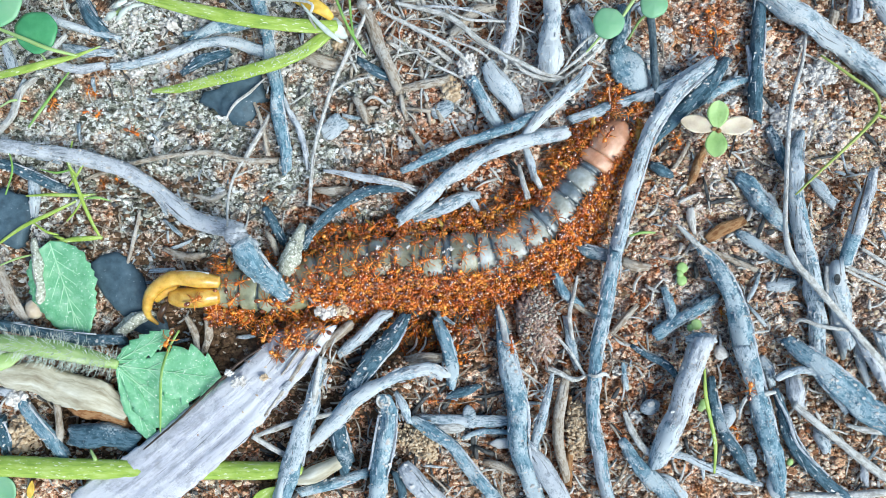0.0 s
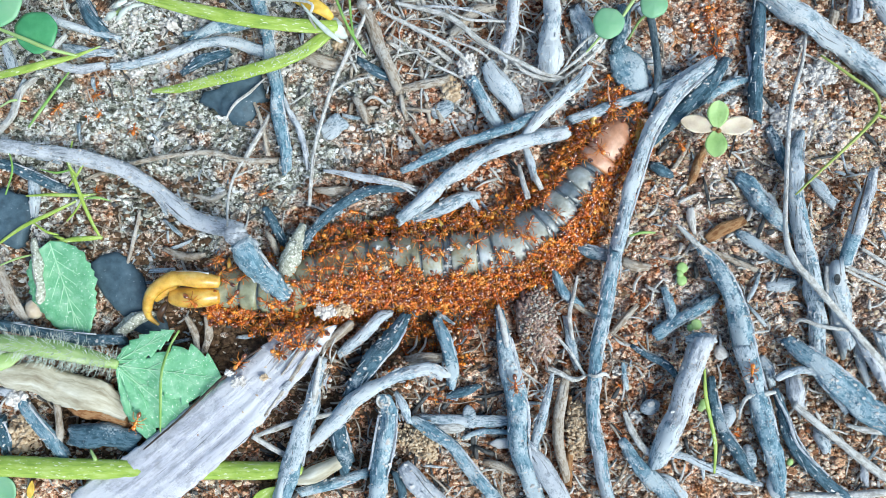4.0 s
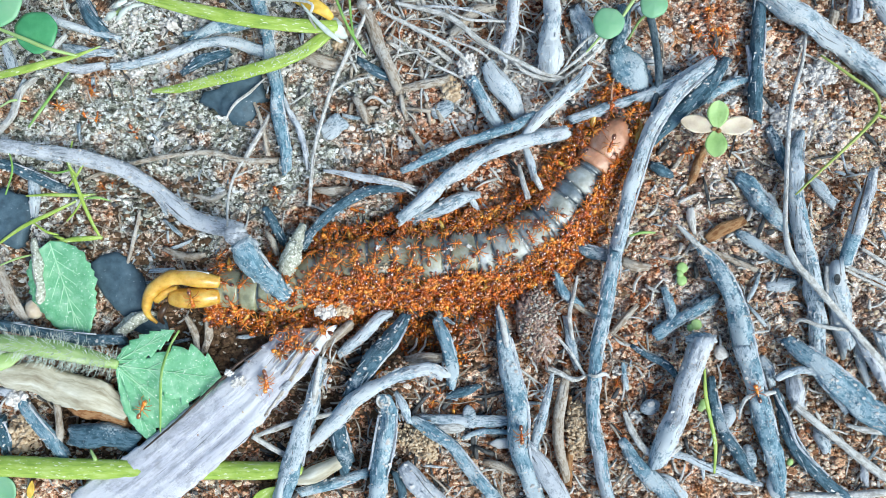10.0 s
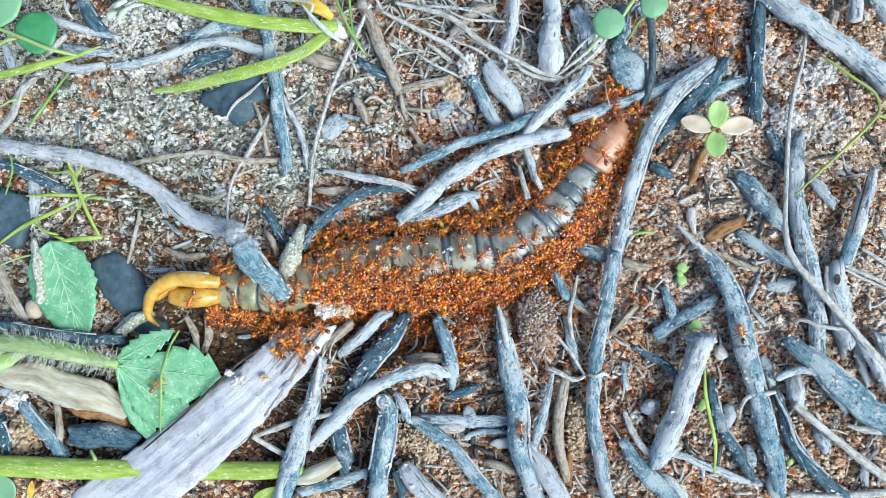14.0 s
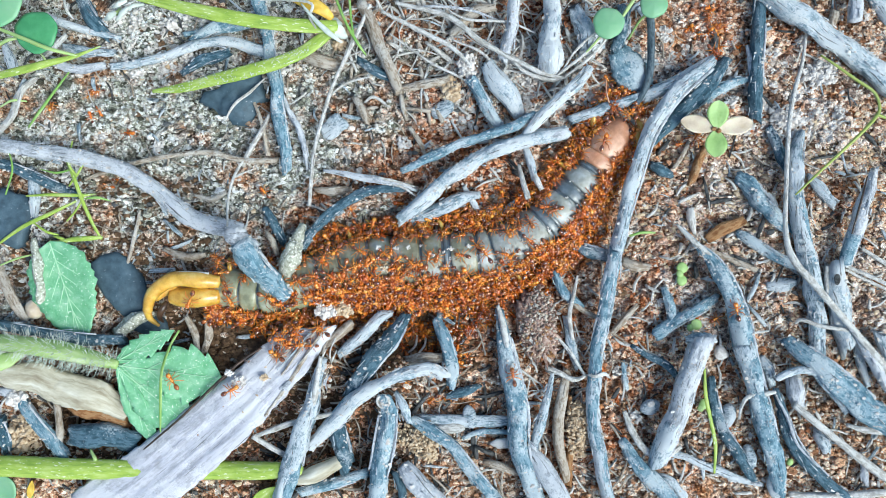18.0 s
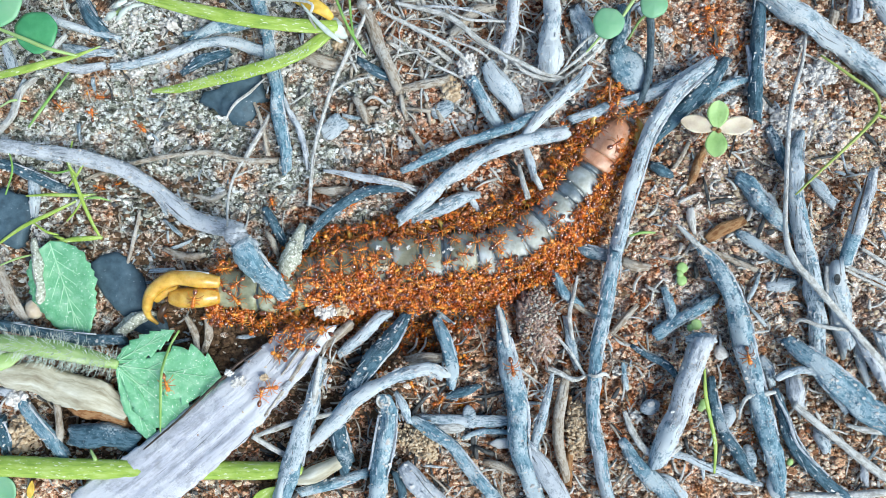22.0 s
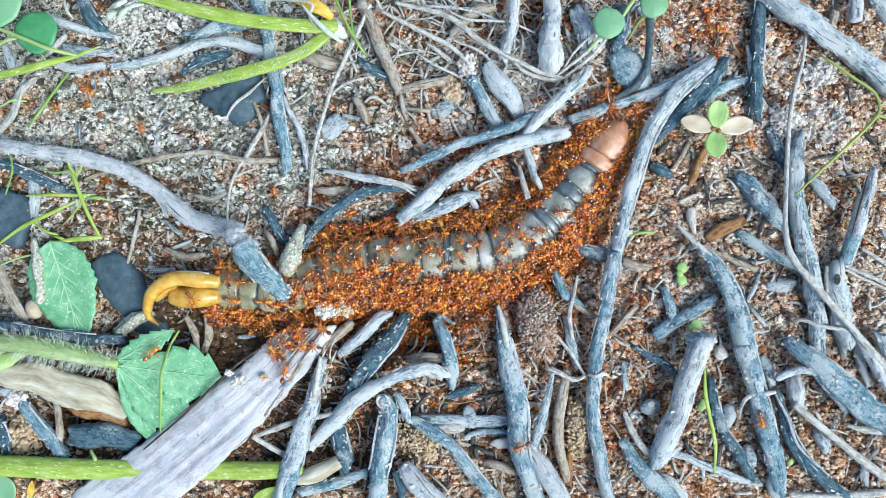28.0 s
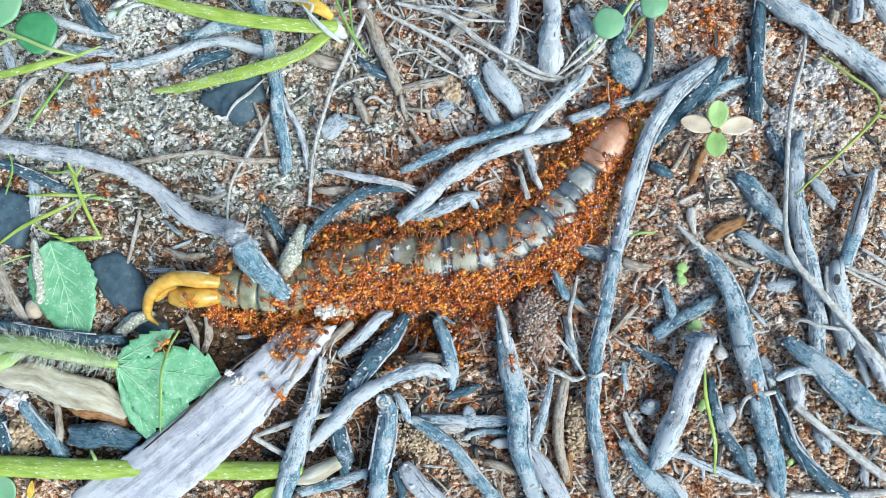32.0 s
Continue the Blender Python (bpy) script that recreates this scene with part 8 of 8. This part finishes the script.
def heap(count, s_range, w_range, high):
    """Ants heaped along a stretch of the flank; w in half-widths of the body."""
    s_mid = sum(s_range) / 2
    p, d, n = back_at(s_mid)
    w = half_width(s_mid) * sum(w_range) / 2
    spots = []
    for i in range(count):
        s = ANT_RNG.uniform(*s_range)
        q, d, m = back_at(s)
        r = ANT_RNG.uniform(*w_range) * half_width(s)
        spots.append((q[0] + m[0] * r, q[1] + m[1] * r))
    pile((p[0] + n[0] * w, p[1] + n[1] * w, 0), spots, high)


def knot_of_ants(count, x, y, spread, high):
    """Ants heaped round a plan place."""
    pile((x, y, 0), [(x + ANT_RNG.gauss(0, spread), y + ANT_RNG.gauss(0, spread)) for i in range(count)], high)


def pile(o, spots, high):
    bodies, ends = [], []
    for i, (x, y) in enumerate(spots):
        m = stance(x, y, ANT_RNG.uniform(0, 6.283), 0.8)
        q = ANT_RNG.uniform(0.68, 0.95)
        lift = ANT_RNG.uniform(-0.3, high)
        tip = Euler((ANT_RNG.uniform(-0.5, 0.5), ANT_RNG.uniform(-0.5, 0.5), 0)).to_matrix()
        rot = m.to_3x3() @ tip * q
        place = m.translation * 1000 + Vector((0, 0, lift))
        body, end = LUMPS[i % 6]
        for src, dst in ((body, bodies), (end, ends)):
            v = np.array([tuple(k) for k in src[0]]) @ np.array(rot).T + np.array(place)
            dst.append((list(v), src[1], src[2]))
    clump = tagged(new("ant_heap"), "tangled heap of amber ants along the centipede's flank", "ants", kind="stuff")
    clump.location = Vector(o) * MM
    ORIGIN[clump.name] = o
    for name, pieces, mat in (("ant_bodies", bodies, ANT), ("abdomens", ends, GASTER)):
        v, f, u = joined(pieces)
        tagged(mesh_object(name, v, f, mat, parent=clump, uvs=u), kind="stuff")
    HEAPS.append(clump)


for k in range(14):
    heap(26, (14 + 5 * k, 19 + 5 * k), (0.7, 1.8), 1.1)
for k in range(4):
    heap(15, (1 + 4 * k, 6 + 4 * k), (0.9, 1.7), 0.8)
for k in range(7):
    heap(15, (14 + 10 * k, 24 + 10 * k), (-1.55, -0.9), 0.6)
for k in range(4):
    heap(11, (85 + 6 * k, 92 + 6 * k), (0.95, 1.9), 0.4)
heap(10, (0, 9), (-1.7, -1.0), 0.5)
for k in range(8):
    heap(6 if k < 4 else 13, (26 + 8 * k, 34 + 8 * k), (0.5 if k < 4 else 0.2, 0.9), 0.15)
for k in range(5):
    heap(5, (20 + 13 * k, 33 + 13 * k), (-0.95, -0.65), 0.1)
heap(40, (42, 55), (1.5, 2.8), 0.8)
heap(24, (22, 34), (1.5, 2.4), 0.6)
heap(16, (76, 88), (1.3, 2.0), 0.5)
heap(9, (60, 70), (1.5, 2.1), 0.3)
for count, x, y, spread in ((16, 36.2, 32.6, 1.7), (12, 42.2, 30.8, 1.4), (12, 30.6, 28.0, 1.6), (9, 40.4, 35.4, 1.6), (7, 44.8, 36.6, 1.3), (7, 57.5, 49.5, 1.6), (5, 60.5, 44.0, 1.6), (14, -4.6, -19.6, 2.6), (8, 2.2, -22.5, 1.8), (8, -10.5, -18.5, 2.0), (10, -30.6, -18.6, 1.9), (5, -34.2, -21.2, 1.8), (9, -23.0, -15.6, 1.9)):
    knot_of_ants(count, x, y, spread, 0.6)
heap(8, (8, 18), (-1.9, -1.2), 0.4)
heap(10, (20, 28), (1.5, 2.3), 0.3)


def soil_group(places, label, spread, roam):
    for (x, y, z), count in places:
        for i in range(count):
            ob = settle_ant(x + ANT_RNG.gauss(0, spread), y + ANT_RNG.gauss(0, spread), ANT_RNG.uniform(0, 6.283), roam, ANT_RNG.uniform(0.6, 0.9))
            tagged(ob, label)


soil_group((((-77.38, 32, 0), 4), ((-86.12, 30.12, 0), 1), ((-65.5, 24.5, 0), 1), ((-74.25, 13.88, 0), 2), ((-39.25, 10.12, 0), 1)), "small amber ant wandering on pale soil", 2.2, 2.0)
soil_group((((59.75, 47.38, 0), 5), ((63.25, 43.25, 0), 3), ((47, 39.5, 0), 2), ((42.62, 31.38, 0), 3), ((36.38, 33.62, 0), 3)), "amber ant on burnt soil beyond the head", 2.0, 1.8)
soil_group((((-4.88, -19.88, 0), 6), ((-11.75, -27.38, 0), 2), ((0.75, -31.12, 0), 3), ((-18, -26.12, 0), 1)), "amber ant among charred sticks below the body", 2.2, 1.6)
soil_group((((50.75, 23.88, 0), 2), ((60.75, -14.88, 0), 2), ((40.75, -31.12, 0), 2), ((69.5, -38, 0), 1), ((64.5, -41.12, 0), 2), ((23.88, -21.12, 0), 2), ((-64.25, -13, 0), 2)), "amber ant crossing soil between sticks", 2.5, 3.0)

# ants that cross the slab and the leaf: seconds and places
TRAILS = [
    [(0, (-37.55, -18.17, 6.3)), (1, (-42.65, -27.87, 6.6)), (2, (-43.06, -22.73, 6.4)), (3, (-41.38, -21.77, 6.4)), (5, (-44.93, -26.31, 6.6)), (6, (-46.73, -29.07, 6.6)), (7, (-46.19, -25.86, 6.4)), (8, (-38.56, -22.11, 6.6)), (9, (-33.64, -24.39, 6.6)), (10, (-37.56, -28.68, 6.8)), (11, (-37.65, -33.08, 6.4)), (12, (-32.32, -26.79, 6.6)),
     (13, (-37.08, -26.76, 6.8)), (14, (-33.44, -20.33, 6.4)), (16, (-43.73, -26.31, 6.6)), (17, (-52.27, -32.64, 6.2)), (18, (-44.88, -29.88, 6.8)), (19, (-36.84, -25.68, 6.8)), (20, (-45.41, -26.79, 6.6)), (21, (-45.96, -32.52, 6.8)), (22, (-38.52, -31.08, 6.8)), (23, (-45.6, -31.92, 6.8)), (24, (-55.88, -34.81, 6.2)), (25, (-39.84, -28.32, 6.8)),
     (28, (-35.8, -21.87, 6.6)), (29, (-39.77, -24.63, 6.6)), (30, (-36.09, -21.05, 6.4)), (31, (-33.44, -21.29, 6.4)), (32, (-30.83, -22.4, 6.2))],
    [(0, (-32.76, -18.67, 6.2)), (1, (-34.16, -20.57, 6.4)), (2, (-33.22, -19.14, 6.3)), (3, (-36.61, -17.94, 6.2)), (6, (-33, -18.19, 6.2)), (9, (-35.39, -19.74, 6.3)), (10, (-37.44, -27.72, 6.8)), (11, (-36.54, -32.34, 6.5)), (13, (-29.42, -24, 6)), (16, (-31.79, -19.15, 6.2)), (19, (-35.39, -19.14, 6.3)), (20, (-59.4, -39.12, 5.8)), (21, (-49.68, -29.95, 6.4)), (22, (-36.6, -29.4, 6.8)),
     (23, (-34.1, -29.18, 6.7)), (25, (-47.12, -27.29, 6.5)), (28, (-33.5, -26.29, 6.7)), (29, (-35.88, -25.68, 6.8)), (29.5, (-34.1, -29.66, 6.7)), (31, (-35.3, -30.38, 6.7)), (32, (-34.72, -30.88, 6.6))],
    [(0, (-57.86, -19.01, 7.4)), (1, (-61.61, -26.51, 7.6)), (2, (-63.75, -35.12, 6.4)), (3, (-64.35, -34.52, 6.4)), (6, (-67.21, -41.52, 4.4)), (8, (-64.99, -36.66, 6)), (12, (-62.56, -31.04, 7)), (16, (-57.93, -26.21, 7.2)), (17, (-55.68, -29.88, 6.8)), (20, (-60.11, -23.73, 7.8)), (24, (-56.84, -33, 6.2)), (28, (-61.37, -21.97, 7.6)), (32, (-59.06, -20.2, 7.4))],
    [(0, (14.57, -20.35, 6.2)), (4, (15.4, -28.75, 6.4)), (8, (16.38, -36.01, 6.2)), (12, (17, -43.29, 6)), (16, (16.14, -33.6, 6.2)), (20, (13.61, -20.35, 6.2)), (24, (15.76, -29.95, 6.4)), (28, (16.64, -42.08, 6)), (32, (14.55, -23.94, 6.4))],
    [(0, (65.39, -30.1, 5.6)), (5, (65.84, -25.2, 6)), (9, (67.89, -33.77, 5.4)), (14, (63.35, -17.94, 6.2)), (19, (62.14, -11.92, 6.2)), (23, (65.84, -26.41, 6)), (28, (67.89, -36.43, 5.4)), (30, (68.82, -39.87, 5.2)), (32, (66.6, -30.1, 5.6))],
    [(0, (13.8, 4.28, 8.2)), (5, (17.39, 2.5, 8)), (10, (20.99, 4.89, 7.8)), (14, (15.02, 0.12, 7.9)), (18, (9.04, -1.07, 8.2)), (22, (11.41, 1.31, 8.4)), (26, (15.61, 4.89, 7.9)), (30, (17.13, 1.9, 8.2)), (32, (14.39, 0.12, 8.2))],
    [(0, (34.87, 24.09, 7)), (4, (33.12, 21.48, 6.8)), (6, (36.67, 23.49, 7)), (9, (36.19, 23.85, 7)), (12, (34.36, 18.74, 6.6)), (17, (33.6, 21.48, 6.8)), (19, (34.52, 24.09, 7)), (22, (36.67, 22.29, 7)), (25, (33.44, 25.98, 6.4)), (28, (32.19, 27.35, 5.4)), (32, (34.6, 18.38, 6.6))],
    [(0, (-52.55, -10.89, 7.2)), (6, (-53.39, -11.13, 7.2)), (12, (-52.91, -10.41, 7.2)), (17, (-53.62, -10.89, 7.2)), (22, (-52.55, -10.65, 7.2)), (28, (-53.15, -10.77, 7.2)), (32, (-53.62, -11.13, 7.2))],
    [(0, (51.1, 24.37, 0.9)), (10, (53.22, 21.01, 0.9)), (22, (56.28, 25.91, 1.4)), (24, (60.08, 27.22, 6.9)), (25.5, (61.52, 26.26, 6.9)), (27, (66.7, 24.67, 1.4)), (32, (68.14, 21.01, 0.9))],
]
WALKERS = []
for trail in TRAILS:
    p = trail[0][1]
    ob = settle_ant(p[0], p[1], 0.0, 0.0, 0.95)
    WALKERS.append((SWARM.pop()[0], trail))
for k, (ob, trail) in enumerate(WALKERS):
    tagged(ob, ("amber ant walking over the bleached wood slab", "amber ant roaming on the bleached wood slab", "amber ant exploring the toothed green leaf", "amber ant following a split charred stick", "amber ant crossing a blue-grey reed stick",
                "amber ant climbing over the centipede's olive back", "amber ant on the centipede's orange head shield", "amber ant biting the amber tail leg", "amber ant climbing the four-leaved seedling")[k])


def key_walker(ob, trail, seed):
    """Follow a trail of timed places, facing along the way with a limited turn; the legs step in two threes."""
    rng = random.Random(seed)
    ts = np.arange(0, 32.01, 0.4)
    tt = [t for t, _ in trail]
    xyz = [np.interp(ts, tt, [p[k] for _, p in trail]) for k in range(3)]
    rows, head = [], None
    for i, t in enumerate(ts):
        j = min(i + 1, len(ts) - 1)
        a, b = (i, j) if j > i else (i - 1, i)
        dx, dy = xyz[0][b] - xyz[0][a], xyz[1][b] - xyz[1][a]
        want = math.atan2(dy, dx) if dx * dx + dy * dy > 0.02 else (head or 0.6) + rng.uniform(-0.3, 0.3)
        if head is None:
            head = want
        turn = (want - head + math.pi) % (2 * math.pi) - math.pi
        head += max(-1.2, min(1.2, turn))
        rows.append((float(t), pose(xyz[0][i] * MM, xyz[1][i] * MM, xyz[2][i] * MM, 0, 0, math.degrees(head))))
    walk(ob, rows)
    legs = [c for c in ob.children if c.name.split(".")[0] == "leg"]
    for n, leg in enumerate(legs):
        sign = 1 if n % 2 else -1
        walk(leg, [(float(t), pose(0, 0, 0, 0, 0, sign * (9 if i % 2 else -9))) for i, t in enumerate(np.arange(0, 32.01, 0.8))])


def key_crowd(ob, x, y, heading, roam, rng):
    """Restless milling round one place."""
    rows, px, py, h = [], x, y, heading
    t = 0.0
    while t < 32.0:
        rows.append((t, stance(px, py, h)))
        a = rng.uniform(0, 6.283)
        r = roam * rng.random() ** 0.5
        px, py = x + r * math.cos(a), y + r * math.sin(a)
        h += rng.uniform(-0.65, 0.65)
        t += rng.uniform(0.8, 1.6)
    rows.append((32.0, stance(px, py, h)))
    walk(ob, rows)


def turned_about(parent, place, degrees):
    """Pose, in the space of its thing, of a part turned about an upright line through a plan place."""
    p = (Vector(place) - Vector(ORIGIN[parent.name])) * MM
    return Matrix.Translation(p) @ pose(0, 0, 0, 0, 0, degrees) @ Matrix.Translation(-p)


def motions():
    rng = random.Random(5)
    for ob, x, y, heading, roam in SWARM:
        key_crowd(ob, x, y, heading, roam, rng)
    for k, (ob, trail) in enumerate(WALKERS):
        key_walker(ob, trail, k)
    for k, ob in enumerate(HEAPS):
        x, y, z = ob.location
        rows = [(t * 1.0, pose(x + rng.uniform(-0.4, 0.4) * MM, y + rng.uniform(-0.4, 0.4) * MM, z, 0, 0, rng.uniform(-4, 4))) for t in range(0, 33)]
        walk(ob, rows)
    # the tendril: angles of its upper and lower end from straight down the plot
    hang = [(0, 4, 5), (2, 6, 0), (3.5, 8, -18), (6, 6, -3), (8, 5, -17), (10, 9, -15), (12, 5, -14), (14, 2, -20), (17, 0, -28), (19, 0, -30), (21, 0, -24), (23, -2, -28), (25, -2, -40), (28, -4, -58), (30, -4, -36), (32, -2, -40)]
    up_rows, mid_rows, low_rows = [], [], []
    for t, a, b in hang:
        step = lambda ang, ln: Vector((math.sin(radians(ang)), -math.cos(radians(ang)), 0)) * ln * MM
        c = (a + b) / 2
        j1 = step(a, 11.4)
        j2 = j1 + step(c, 4.4)
        up_rows.append((t, pose(0, 0, 0, 0, 0, a)))
        mid_rows.append((t, pose(*j1, 0, 0, c)))
        low_rows.append((t, pose(*j2, 0, 0, b)))
    for piece, rows in ((upper_piece, up_rows), (middle_piece, mid_rows), (lower_piece, low_rows)):
        walk(piece, rows)
    # slow stir of the tail legs and feelers
    sway = [(0, 0.0), (3, 1.0), (6, -1.0), (9, -1.6), (12, 0.8), (14, 1.6), (17, 1.0), (19, 2.0), (21, 0.5), (23, -0.6), (25, 0.0), (28, 0.8), (30, 0.2), (32, 0.6)]
    walk(tail_leg, [(t, turned_about(centipede, (-48.7, -7.2, 4), a)) for t, a in sway])
    walk(lower_leg, [(t, turned_about(centipede, (-48.7, -10.37, 4), -0.7 * a)) for t, a in sway])
    for ob, place in zip(FEELERS, ((39.42, 28.98, 3), (37.08, 29.35, 3))):
        walk(ob, [(t, turned_about(centipede, place, 5 * a)) for t, a in sway])


motions()
